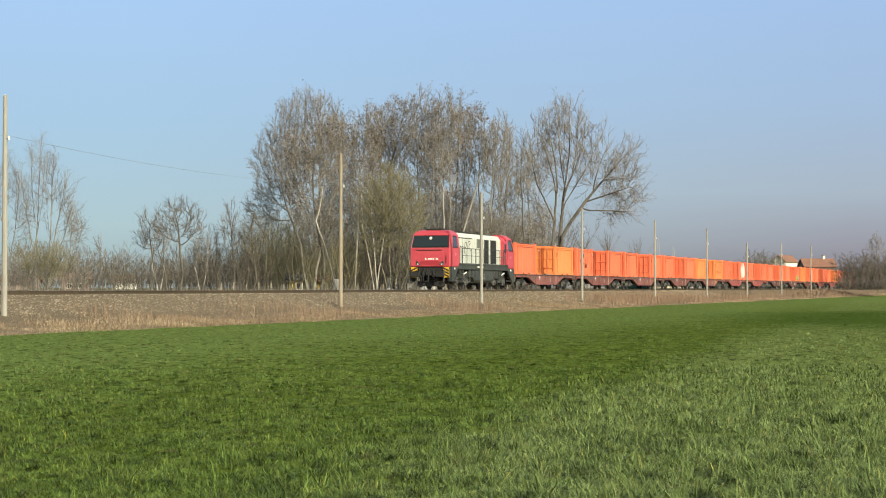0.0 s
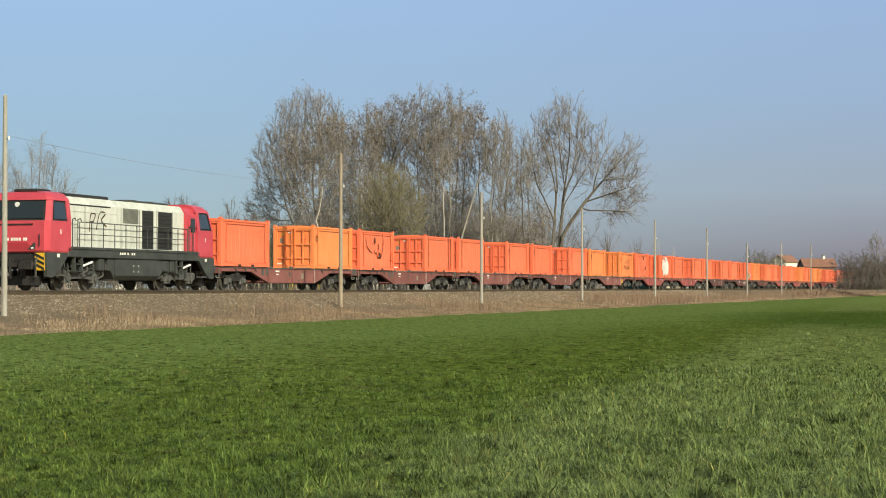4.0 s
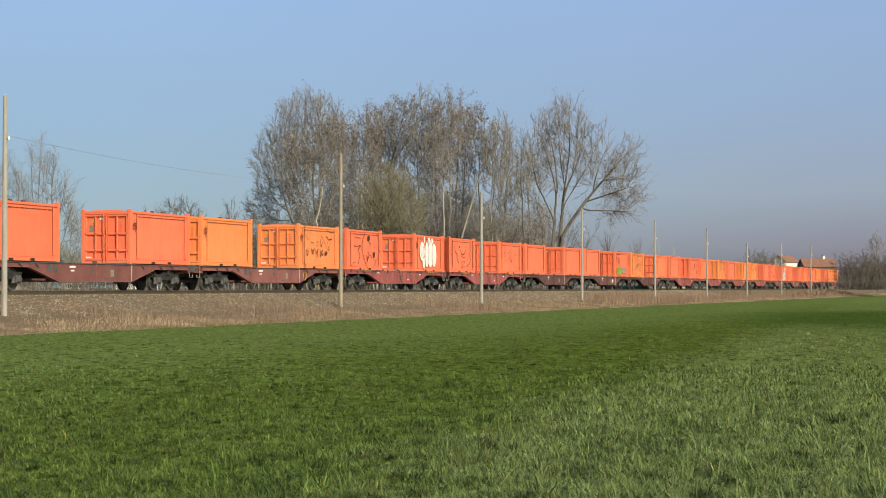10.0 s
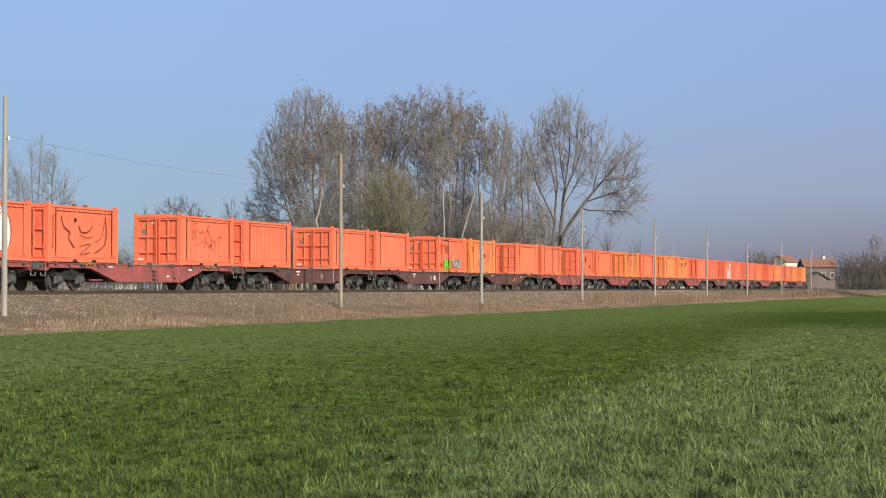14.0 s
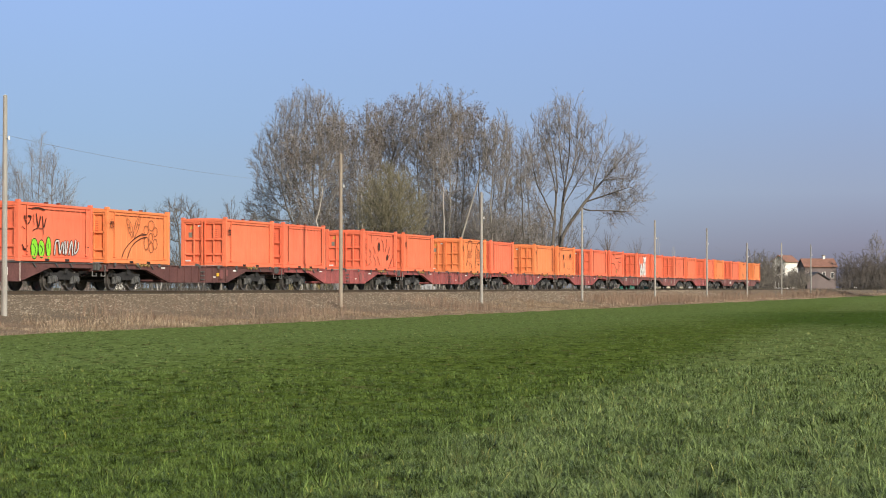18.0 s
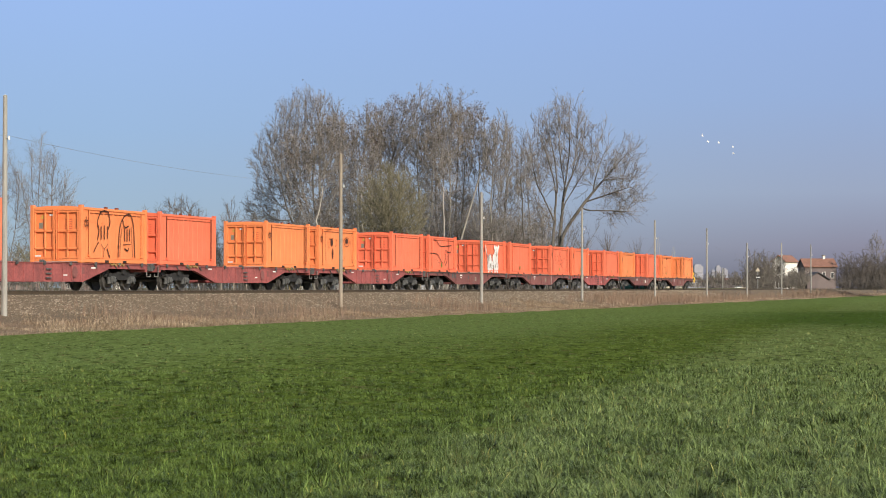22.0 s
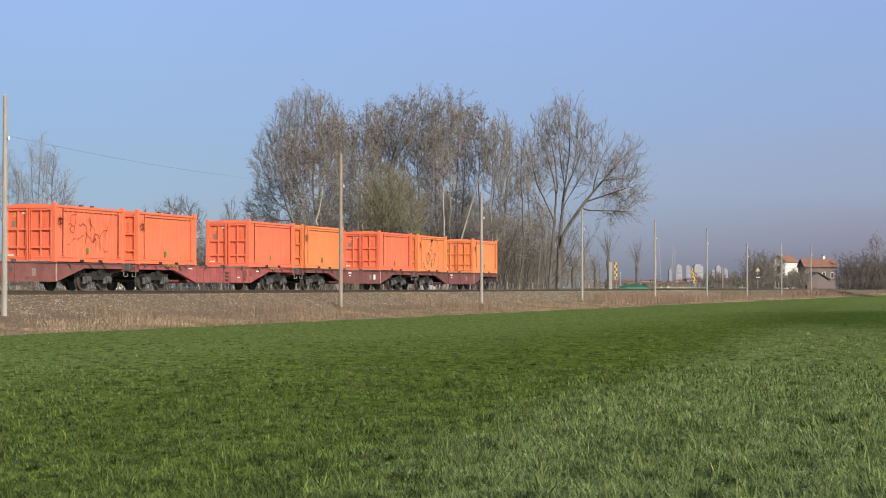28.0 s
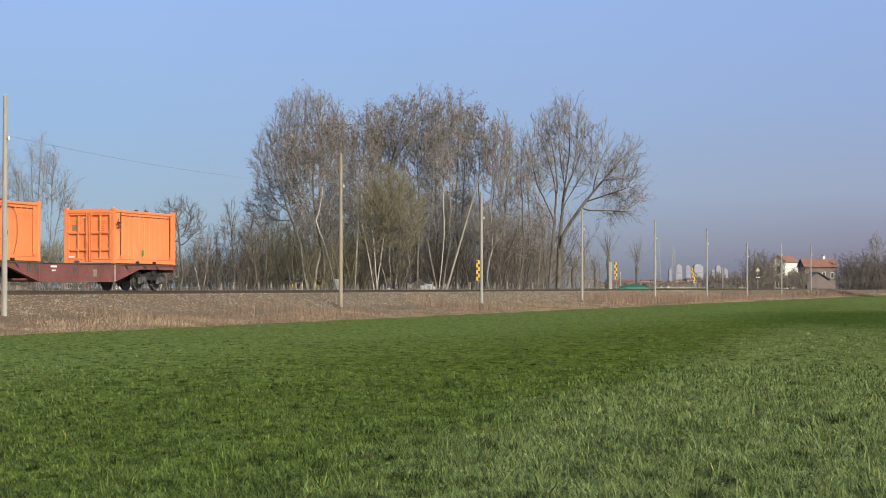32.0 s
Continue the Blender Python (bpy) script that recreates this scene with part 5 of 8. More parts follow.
    # roof sheet sags a little between the end frames
    rings = []
    for i in range(9):
        x = 0.1 + (CL - 0.2) * i / 8
        sag = 0.03 * math.sin(i / 8 * math.pi)
        rings.append([(x, y, z) for y, z in ((-CW + 0.06, CH - 0.1), (-CW + 0.06, CH - 0.055 - sag * 0.5), (-0.5, CH - 0.0 - sag), (0.5, CH - 0.0 - sag), (CW - 0.06, CH - 0.055 - sag * 0.5), (CW - 0.06, CH - 0.1))])
    roof = part("roof", Mesh().loft(rings), paint, ob)
    for x in (2.3, 3.3):
        part("roof_hook", Mesh().box(x, -CW + 0.1, CH - 0.07, x + 0.2, -CW + 0.2, CH + 0.03, 0.01), M_SPRAY_SHADE, roof)
    # ends: front has two doors, rear a ribbed bulkhead
    for x0, sg in ((0.0, 1), (CL, -1)):
        lo, hi = min(x0, x0 + sg * 0.1), max(x0, x0 + sg * 0.1)
        part("end_header", Mesh().box(lo, -CW + 0.16, CH - 0.2, hi, CW - 0.16, CH - 0.06, 0.012), paint, ob)
        part("end_sill", Mesh().box(lo, -CW + 0.16, 0.02, hi, CW - 0.16, 0.16, 0.012), paint, ob)
        for side in (-1, 1):
            ya, yb = (-CW + 0.17, -0.012) if side < 0 else (0.012, CW - 0.17)
            pan = x0 + sg * 0.085
            d = part("door" if sg > 0 else "bulkhead", Mesh().box(min(pan, pan + sg * 0.04), ya, 0.17, max(pan, pan + sg * 0.04), yb, CH - 0.21), paint, ob)
            ribs = Mesh()
            f0, f1 = min(x0 + sg * 0.008, pan), max(x0 + sg * 0.008, pan)
            for z, t in ((0.17, 0.08), (0.56, 0.09), (1.3, 0.09), (CH - 0.29, 0.08)):
                ribs.box(f0, ya, z, f1, yb, z + t, 0.01)
            for y in (ya, (ya + yb) / 2 - 0.035, yb - 0.07):
                ribs.box(f0, y, 0.25, f1, y + 0.07, CH - 0.29, 0.01)
            part("rib_frame", ribs, paint, d)
            if sg > 0:
                for y in (yb - 0.1, yb - 0.03) if side < 0 else (ya + 0.03, ya + 0.1):
                    part("lock_rod", Mesh().rod((-0.02, y, 0.1), (-0.02, y, CH - 0.13), 0.017, 0.017, 6), paint, d)
    part("door_gap", Mesh().box(0.006, -0.012, 0.17, 0.1, 0.012, CH - 0.21), M_DARKGAP, ob)
    part("scuffed_sill", Mesh().box(-0.004, -CW + 0.2, 0.03, -0.0005, CW - 0.2, 0.06), M_SCUFF, ob)
    # plates on the door
    part("data_plate", Mesh().box(0.073, 0.66, 1.45, 0.082, 0.84, 1.7), M_GREYPLATE, ob, "grey data plate")
    part("warning_triangle", Mesh().prism_x([(0.54, 1.86), (0.8, 1.86), (0.67, 2.06)], 0.073, 0.082), M_FADEDYEL, ob)
    part("sticker", Mesh().box(0.006, 0.7, 0.26, 0.011, 0.98, 0.33), M_WHITE, ob)
    part("sticker", Mesh().box(0.073, 0.2, 1.98, 0.082, 0.34, 2.06), M_WHITE, ob)
    bars = Mesh()
    for i in range(5):
        bars.box(0.073, -0.72, 1.45 + i * 0.1, 0.082, -0.4 - 0.08 * (i % 2), 1.42 + i * 0.1)
    part("markings", bars, M_FADED, ob)
    return ob


def curve(pts, n=6):
    """A smooth line through a few points (Catmull-Rom)."""
    p = [pts[0]] + list(pts) + [pts[-1]]
    out = []
    for i in range(1, len(p) - 2):
        for k in range(n):
            t = k / n
            out.append(tuple(0.5 * (2 * p[i][j] + (p[i + 1][j] - p[i - 1][j]) * t + (2 * p[i - 1][j] - 5 * p[i][j] + 4 * p[i + 1][j] - p[i + 2][j]) * t * t
                                    + (3 * p[i][j] - p[i - 1][j] - 3 * p[i + 1][j] + p[i + 2][j]) * t ** 3) for j in (0, 1)))
    return out + [tuple(pts[-1])]


def oval(cx, cz, rx, rz, a0=0, a1=360, n=22):
    return [(cx + rx * math.cos(radians(a0 + (a1 - a0) * i / n)), cz + rz * math.sin(radians(a0 + (a1 - a0) * i / n))) for i in range(n + 1)]


YS = -CW - 0.008


def blob(cx, cz, rx, rz, y=YS, n=24, wob=0.0, seed=0):
    rng = random.Random(seed)
    m = Mesh()
    pts = [(cx + rx * (1 + rng.uniform(-wob, wob)) * math.cos(i * math.tau / n), y, cz + rz * (1 + rng.uniform(-wob, wob)) * math.sin(i * math.tau / n)) for i in range(n)]
    return m.poly(pts, [tuple(range(n))])


def scrawl(seed, x0, x1, z0, z1, n, w=0.035, y=YS):
    """Loose, illegible spray strokes."""
    rng = random.Random(seed)
    m = Mesh()
    for _ in range(n):
        x, z = rng.uniform(x0, x1), rng.uniform(z0, z1)
        a = rng.uniform(0, math.tau)
        pts = [(x, z)]
        for _ in range(rng.randint(3, 6)):
            a += rng.uniform(-1.3, 1.3)
            l = rng.uniform(0.12, 0.34)
            x, z = min(max(x + l * math.cos(a), x0), x1), min(max(z + l * math.sin(a), z0), z1)
            pts.append((x, z))
        m.ribbon(curve(pts, 4), w * rng.uniform(0.7, 1.4), y)
    return m


def graffiti(ob, kind):
    """Spray paint on the near side wall."""
    g = lambda mesh, mat, label: part("graffiti", mesh, mat, ob, label)
    if kind == "hook":
        m = Mesh()
        m.ribbon(curve([(0.94, 1.88), (1.13, 1.48), (1.42, 1.26), (2.05, 1.03)]), 0.061, YS)
        m.ribbon(curve([(2.09, 1.96), (2.01, 1.73), (2.17, 1.5)]), 0.032, YS)
        m.ribbon(curve([(3.09, 1.57), (3.26, 1.44), (3.13, 1.27)]), 0.061, YS)
        m.ribbon(curve([(2.4, 1.22), (2.57, 1.05), (2.84, 1.04), (3.05, 0.8), (3.62, 0.74)]), 0.061, YS)
        m.ribbon(curve([(3.3, 1.01), (3.09, 1.16)]), 0.032, YS)
        m.ribbon(curve([(3.89, 2.24), (4.05, 1.73), (3.84, 1.12), (3.55, 0.74)]), 0.061, YS)
        m.ribbon(curve([(5.5, 1.25), (5.85, 0.78), (5.39, 0.82), (5.56, 1.11)]), 0.032, YS)
        m.ribbon(curve([(5.18, 0.63), (5.85, 0.59), (5.7, 0.34)]), 0.032, YS)
        g(blob(2.53, 1.77, 0.13, 0.22, YS - 0.0, wob=0.12, seed=0), M_SPRAYDK, "dark sprayed patch")
        g(blob(3.39, 0.92, 0.19, 0.17, YS - 0.0015, wob=0.12, seed=1), M_SPRAYDK, "dark sprayed patch")
        g(m, M_SPRAYDK, "thin dark sprayed outline")
    elif kind == "tags":
        m = Mesh()
        m.ribbon(curve([(0.99, 1.84), (1.19, 1.7), (1.41, 1.54)]), 0.026, YS)
        m.ribbon(curve([(1.09, 1.04), (1.23, 0.71), (1.4, 0.99)]), 0.049, YS)
        m.ribbon(curve([(1.36, 1.1), (1.12, 0.9)]), 0.026, YS)
        m.ribbon(curve([(1.75, 1.46), (2.01, 1.44), (2.26, 1.41)]), 0.026, YS)
        m.ribbon(curve([(1.8, 1.12), (1.94, 0.86), (2.18, 1.01), (1.97, 1.03)]), 0.049, YS)
        m.ribbon(curve([(2.26, 1.13), (2.11, 0.93), (2.18, 0.75)]), 0.049, YS)
        m.ribbon(curve([(2.49, 1.4), (2.83, 1.53), (2.79, 1.31), (2.52, 1.26)]), 0.026, YS)
        m.ribbon(curve([(2.45, 1.08), (2.59, 0.87), (2.83, 1.11), (2.66, 0.62)]), 0.049, YS)
        m.ribbon(curve([(3.2, 1.65), (3.29, 1.24), (3.47, 1.49)]), 0.049, YS)
        m.ribbon(curve([(3.2, 1.04), (3.17, 0.67), (3.44, 1.03), (3.57, 0.79), (3.27, 0.86)]), 0.049, YS)
        m.ribbon(curve([(3.29, 1.85), (3.8, 1.51), (4.09, 1.27), (4.36, 1.07), (4.63, 1.11)]), 0.026, YS)
        m.ribbon(curve([(4.14, 1.85), (4.43, 1.67), (4.9, 1.69)]), 0.049, YS)
        m.ribbon(curve([(4.22, 1.55), (4.36, 1.28), (4.6, 1.11), (4.63, 1.37), (4.77, 1.5)]), 0.026, YS)
        m.ribbon(curve([(4.14, 2.22), (4.73, 2.08), (5.21, 2.12)]), 0.026, YS)
        g(blob(4.05, 0.88, 0.20, 0.12, YS - 0.0, wob=0.12, seed=0), M_SPRAY_SHADE, "faded brown sprayed patch")
        g(m, M_SPRAYDK, "dark sprayed tags")
    elif kind == "bigface":
        m = Mesh()
        m.ribbon(curve([(3.03, 2.19), (2.63, 1.78), (2.53, 1.25), (2.83, 0.73), (3.33, 0.21), (3.76, 0.02)]), 0.053, YS)
        m.ribbon(curve([(5.21, 2.21), (5.6, 1.68), (5.51, 1.05), (4.95, 0.52), (4.22, 0.08)]), 0.028, YS)
        m.ribbon(curve([(1.25, 1.92), (1.74, 1.9), (2.24, 1.87)]), 0.028, YS)
        m.ribbon(curve([(1.15, 1.42), (1.64, 1.39), (2.26, 1.46)]), 0.028, YS)
        m.ribbon(curve([(2.24, 1.42), (1.94, 1.19), (2.1, 0.8), (1.84, 0.36)]), 0.053, YS)
        m.ribbon(curve([(0.71, 0.25), (1.05, 0.42), (1.45, 0.46)]), 0.028, YS)
        m.ribbon(curve([(3.68, 1.7), (4.04, 1.59), (3.92, 1.51)]), 0.028, YS)
        m.ribbon(curve([(3.23, 0.91), (3.45, 0.7), (3.33, 0.38)]), 0.053, YS)
        m.ribbon(curve([(3.53, 1.1), (3.72, 0.91), (3.41, 0.52)]), 0.053, YS)
        m.ribbon(curve([(3.88, 0.94), (4.22, 0.76), (4.32, 1.07)]), 0.028, YS)
        m.ribbon(curve([(4.61, 0.69), (5.01, 0.5)]), 0.028, YS)
        m.ribbon(curve([(4.42, 1.56), (4.81, 1.32)]), 0.028, YS)
        m.ribbon(curve([(5.66, 1.24), (5.47, 0.92), (5.55, 0.69)]), 0.028, YS)
        g(blob(3.68, 1.9, 0.20, 0.18, YS - 0.0, wob=0.12, seed=0), M_SPRAYDK, "dark sprayed patch")
        g(blob(4.61, 0.94, 0.14, 0.19, YS - 0.0015, wob=0.12, seed=1), M_SPRAYDK, "dark sprayed patch")
        g(m, M_SPRAYDK, "large thin sprayed outline")
    elif kind == "white_lobes":
        for k, (cx, cz, rx, rz) in enumerate(((1.5, 1.32, 0.52, 0.62), (1.8, 0.6, 0.26, 0.42), (2.45, 1.12, 0.42, 0.82), (3.2, 1.12, 0.52, 0.84), (3.95, 1.1, 0.5, 0.76), (1.9, 2.08, 0.12, 0.24), (2.85, 2.02, 0.3, 0.22), (3.5, 2.0, 0.3, 0.2))):
            g(blob(cx, cz, rx, rz, YS - 0.0015 * k, wob=0.035, seed=k), M_SPRAYWH, "white sprayed lobe")
        m = Mesh().ribbon(oval(1.78, 1.25, 0.16, 0.4, 60, 330), 0.03, YS - 0.016).ribbon(curve([(2.12, 1.85), (2.05, 1.2), (2.15, 0.5)]), 0.035, YS - 0.016)
        m.ribbon(curve([(2.74, 1.9), (2.72, 1.2), (2.78, 0.4)]), 0.03, YS - 0.016).ribbon(curve([(3.6, 1.85), (3.64, 1.1), (3.55, 0.4)]), 0.03, YS - 0.016).ribbon(curve([(1.25, 1.7), (1.2, 1.3), (1.35, 0.9)]), 0.022, YS - 0.016)
        m.ribbon(curve([(2.5, 2.25), (2.9, 1.85), (3.2, 2.2), (3.5, 1.85), (3.85, 2.2)]), 0.025, YS - 0.016)
        g(m, M_SPRAY_SHADE, "brown parting lines")
        g(Mesh().ribbon(curve([(1.0, 1.75), (0.92, 1.3), (1.2, 0.75), (1.5, 0.6), (1.7, 0.15), (2.2, 0.3), (3.2, 0.22), (4.0, 0.3), (4.5, 0.9), (4.45, 1.6), (4.0, 1.95)]), 0.025, YS), M_SPRAY_SHADE, "thin brown outline")
    elif kind == "lines":
        g(scrawl(41, 0.9, 5.2, 0.5, 2.0, 13, 0.024), M_SPRAY_SHADE, "thin brown sprayed lines")
    elif kind == "wide_lines":
        m = Mesh()
        m.ribbon(curve([(1.07, 1.87), (1.28, 1.48), (1.8, 1.23), (1.68, 1.02), (2.15, 0.62)]), 0.053, YS)
        m.ribbon(curve([(2.52, 1.54), (2.81, 1.28), (3.39, 1.32), (3.71, 1.54)]), 0.053, YS)
        m.ribbon(curve([(2.61, 1.17), (3.25, 1.05), (3.71, 1.11)]), 0.028, YS)
        m.ribbon(curve([(3.97, 0.88), (4.55, 1.13), (4.81, 1.78)]), 0.028, YS)
        m.ribbon(curve([(4.87, 1.98), (4.99, 1.31), (4.76, 0.76), (3.94, 0.42)]), 0.053, YS)
        m.ribbon(curve([(2.67, 0.69), (3.6, 0.79), (2.73, 0.37), (3.54, 0.44)]), 0.028, YS)
        m.ribbon(curve([(5.51, 2.0), (5.42, 1.18)]), 0.028, YS)
        for i in range(4):
            m.ribbon(oval(0.42, 1.8 - i * 0.36, 0.1, 0.12, 20 * i, 300), 0.028, YS)
        g(blob(2.26, 1.77, 0.12, 0.08, YS - 0.0, wob=0.12, seed=0), M_SPRAYDK, "dark sprayed dot")
        g(m, M_SPRAY_SHADE, "brown sprayed outlines")
    elif kind == "green_letters":
        m = Mesh()
        g(blob(1.2, 0.5, 0.28, 0.43, YS - 0.0, wob=0.12, seed=0), M_LIME, "lime green sprayed letter")
        g(blob(1.76, 0.49, 0.26, 0.38, YS - 0.0015, wob=0.12, seed=1), M_LIME, "lime green sprayed letter")
        g(blob(2.32, 0.58, 0.21, 0.44, YS - 0.003, wob=0.12, seed=2), M_LIME, "lime green sprayed letter")
        edge = Mesh().ribbon(oval(1.2, 0.52, 0.27, 0.41), 0.035, YS - 0.008).ribbon(oval(1.75, 0.52, 0.25, 0.36), 0.035, YS - 0.008).ribbon(oval(2.32, 0.6, 0.2, 0.41), 0.035, YS - 0.008)
        edge.ribbon(curve([(1.1, 0.7), (1.3, 0.5), (1.2, 0.25)]), 0.04, YS - 0.008).ribbon(curve([(1.65, 0.65), (1.85, 0.5), (1.7, 0.3)]), 0.04, YS - 0.008).ribbon(curve([(2.25, 0.85), (2.35, 0.5)]), 0.04, YS - 0.008)
        g(edge, M_BLACK, "black letter outline")
        pale = Mesh()
        m.ribbon(curve([(2.82, 0.32), (2.91, 0.82), (3.17, 0.86)]), 0.15, YS)
        m.ribbon(curve([(3.17, 0.8), (3.25, 0.37), (3.47, 0.78), (3.56, 0.37)]), 0.15, YS)
        m.ribbon(curve([(3.66, 0.85), (3.74, 0.34), (3.91, 0.84)]), 0.15, YS)
        m.ribbon(curve([(3.99, 0.33), (4.22, 0.85), (4.32, 0.31)]), 0.15, YS)
        m.ribbon(curve([(4.57, 0.91), (4.48, 0.39), (4.75, 0.54), (4.81, 0.83)]), 0.15, YS)
        pale.ribbon(curve([(2.82, 0.32), (2.91, 0.82), (3.17, 0.86)]), 0.075, YS - 0.004)
        pale.ribbon(curve([(3.17, 0.8), (3.25, 0.37), (3.47, 0.78), (3.56, 0.37)]), 0.075, YS - 0.004)
        pale.ribbon(curve([(3.66, 0.85), (3.74, 0.34), (3.91, 0.84)]), 0.075, YS - 0.004)
        pale.ribbon(curve([(3.99, 0.33), (4.22, 0.85), (4.32, 0.31)]), 0.075, YS - 0.004)
        pale.ribbon(curve([(4.57, 0.91), (4.48, 0.39), (4.75, 0.54), (4.81, 0.83)]), 0.075, YS - 0.004)
        g(pale, M_SPRAYWH, "silver sprayed strokes")
        m2, m = m, Mesh()
        g(m2, M_SPRAYDK, "dark outline")
        m.ribbon(curve([(1.02, 2.11), (1.51, 2.16), (2.0, 2.09)]), 0.065, YS)
        m.ribbon(curve([(0.41, 1.8), (0.67, 1.48), (0.94, 1.77), (0.54, 1.79)]), 0.065, YS)
        m.ribbon(curve([(1.1, 1.88), (1.2, 1.47)]), 0.034, YS)
        m.ribbon(curve([(1.35, 1.92), (1.51, 1.4), (1.69, 1.81)]), 0.065, YS)
        m.ribbon(curve([(1.84, 1.82), (1.94, 1.38), (2.13, 1.75)]), 0.065, YS)
        m.ribbon(curve([(0.25, 1.39), (0.48, 1.27)]), 0.034, YS)
        m.ribbon(curve([(1.1, 1.24), (1.46, 1.34), (1.86, 1.3), (1.95, 1.07)]), 0.034, YS)
        m.ribbon(curve([(0.28, 0.65), (0.48, 0.47), (0.71, 0.63)]), 0.065, YS)
        m.ribbon(curve([(0.31, 0.5), (0.71, 0.38)]), 0.034, YS)
        m.ribbon(curve([(5.4, 0.69), (5.7, 0.64)]), 0.034, YS)
        g(m, M_SPRAYDK, "dark sprayed tags")
    elif kind == "flower":
        m = Mesh()
        m.ribbon(curve([(2.29, 1.14), (1.91, 1.5), (1.79, 1.98), (2.25, 1.72), (2.37, 1.2)]), 0.026, YS)
        m.ribbon(curve([(2.37, 1.2), (2.56, 1.73), (3.01, 2.21), (2.96, 1.71), (2.49, 1.15)]), 0.026, YS)
        m.ribbon(curve([(1.95, 1.85), (2.22, 1.35)]), 0.026, YS)
        m.ribbon(curve([(2.91, 2.03), (2.62, 1.49)]), 0.026, YS)
        m.ribbon(curve([(1.86, 1.62), (2.12, 1.59)]), 0.026, YS)
        m.ribbon(curve([(2.79, 1.74), (2.96, 1.76)]), 0.026, YS)
        m.ribbon(curve([(1.27, 0.21), (1.61, 0.64), (2.29, 1.03), (3.0, 1.28), (3.57, 1.33)]), 0.049, YS)
        m.ribbon(curve([(1.81, 0.2), (2.12, 0.65), (2.56, 0.95), (3.17, 1.15), (3.67, 1.22)]), 0.049, YS)
        m.ribbon(curve([(3.13, 1.39), (3.44, 1.36)]), 0.026, YS)
        m.ribbon(oval(4.11, 1.23, 0.19, 0.18), 0.028, YS)
        m.ribbon(oval(4.15, 1.75, 0.29, 0.23), 0.028, YS)
        m.ribbon(oval(4.54, 1.48, 0.22, 0.20), 0.028, YS)
        m.ribbon(oval(4.54, 0.93, 0.22, 0.23), 0.028, YS)
        m.ribbon(oval(4.15, 0.76, 0.22, 0.23), 0.028, YS)
        m.ribbon(oval(3.67, 0.94, 0.22, 0.29), 0.028, YS)
        m.ribbon(oval(3.64, 1.53, 0.22, 0.20), 0.028, YS)
        g(m, M_SPRAYDK, "dark sprayed flower outline")
    elif kind == "swirl":
        m = Mesh()
        m.ribbon(curve([(0.16, 1.86), (0.47, 1.82), (0.16, 1.69)]), 0.026, YS)
        m.ribbon(curve([(0.2, 1.59), (0.45, 1.53), (0.23, 1.44)]), 0.026, YS)
        m.ribbon(curve([(0.16, 1.35), (0.47, 1.31), (0.2, 1.17)]), 0.026, YS)
        m.ribbon(curve([(0.16, 1.05), (0.47, 1.0)]), 0.026, YS)
        m.ribbon(curve([(1.33, 2.16), (1.39, 1.61)]), 0.049, YS)
        m.ribbon(curve([(1.66, 1.41), (1.86, 1.24), (2.07, 1.02)]), 0.049, YS)
        m.ribbon(curve([(2.25, 1.79), (2.35, 1.91), (2.58, 1.95)]), 0.026, YS)
        m.ribbon(curve([(2.46, 1.05), (2.78, 1.21)]), 0.026, YS)
        m.ribbon(curve([(3.17, 1.88), (3.48, 1.59), (3.52, 1.15)]), 0.049, YS)
        m.ribbon(curve([(4.01, 1.91), (4.14, 1.61), (3.81, 1.15)]), 0.049, YS)
        m.ribbon(curve([(4.69, 1.5), (4.34, 1.03), (4.03, 0.64), (4.61, 0.95)]), 0.049, YS)
        m.ribbon(curve([(5.28, 2.26), (5.24, 1.56), (5.18, 0.86), (4.34, 0.09)]), 0.049, YS)
        m.ribbon(curve([(0.98, 1.22), (1.29, 1.03), (1.21, 0.78)]), 0.049, YS)
        m.ribbon(curve([(1.66, 0.9), (2.07, 0.53), (1.95, 0.23)]), 0.049, YS)
        m.ribbon(curve([(2.44, 0.83), (2.66, 0.58), (2.85, 0.32)]), 0.049, YS)
        m.ribbon(curve([(0.88, 0.88), (1.41, 0.43)]), 0.026, YS)
        m.ribbon(curve([(0.29, 0.61), (0.7, 0.29), (1.09, 0.42)]), 0.049, YS)
        g(blob(2.7, 1.44, 0.18, 0.27, YS - 0.0, wob=0.12, seed=0), M_SPRAYDK, "dark sprayed patch")
        g(blob(4.2, 0.8, 0.16, 0.17, YS - 0.0015, wob=0.12, seed=1), M_SPRAYDK, "dark sprayed patch")
        g(m, M_SPRAYDK, "sweeping dark sprayed strokes")
    elif kind == "columns":
        m = Mesh()
        m.ribbon(curve([(1.64, 2.17), (1.37, 1.76), (1.51, 1.42), (1.39, 1.01)]), 0.061, YS)
        m.ribbon(curve([(2.35, 2.2), (2.5, 1.8), (2.35, 1.47)]), 0.061, YS)
        m.ribbon(curve([(1.6, 2.17), (2.0, 2.25), (2.39, 2.2)]), 0.061, YS)
        m.ribbon(curve([(1.71, 1.57), (1.71, 1.03)]), 0.061, YS)
        m.ribbon(curve([(2.0, 1.6), (2.0, 1.04)]), 0.061, YS)
        m.ribbon(curve([(2.28, 1.59), (2.28, 1.08)]), 0.061, YS)
        m.ribbon(curve([(1.71, 0.8), (2.0, 0.63), (2.28, 0.82)]), 0.032, YS)
        m.ribbon(curve([(1.46, 0.88), (1.21, 0.65), (1.07, 0.49)]), 0.061, YS)
        m.ribbon(curve([(2.0, 0.63), (1.89, 0.25)]), 0.032, YS)
        m.ribbon(curve([(2.26, 0.61), (2.5, 0.24)]), 0.061, YS)
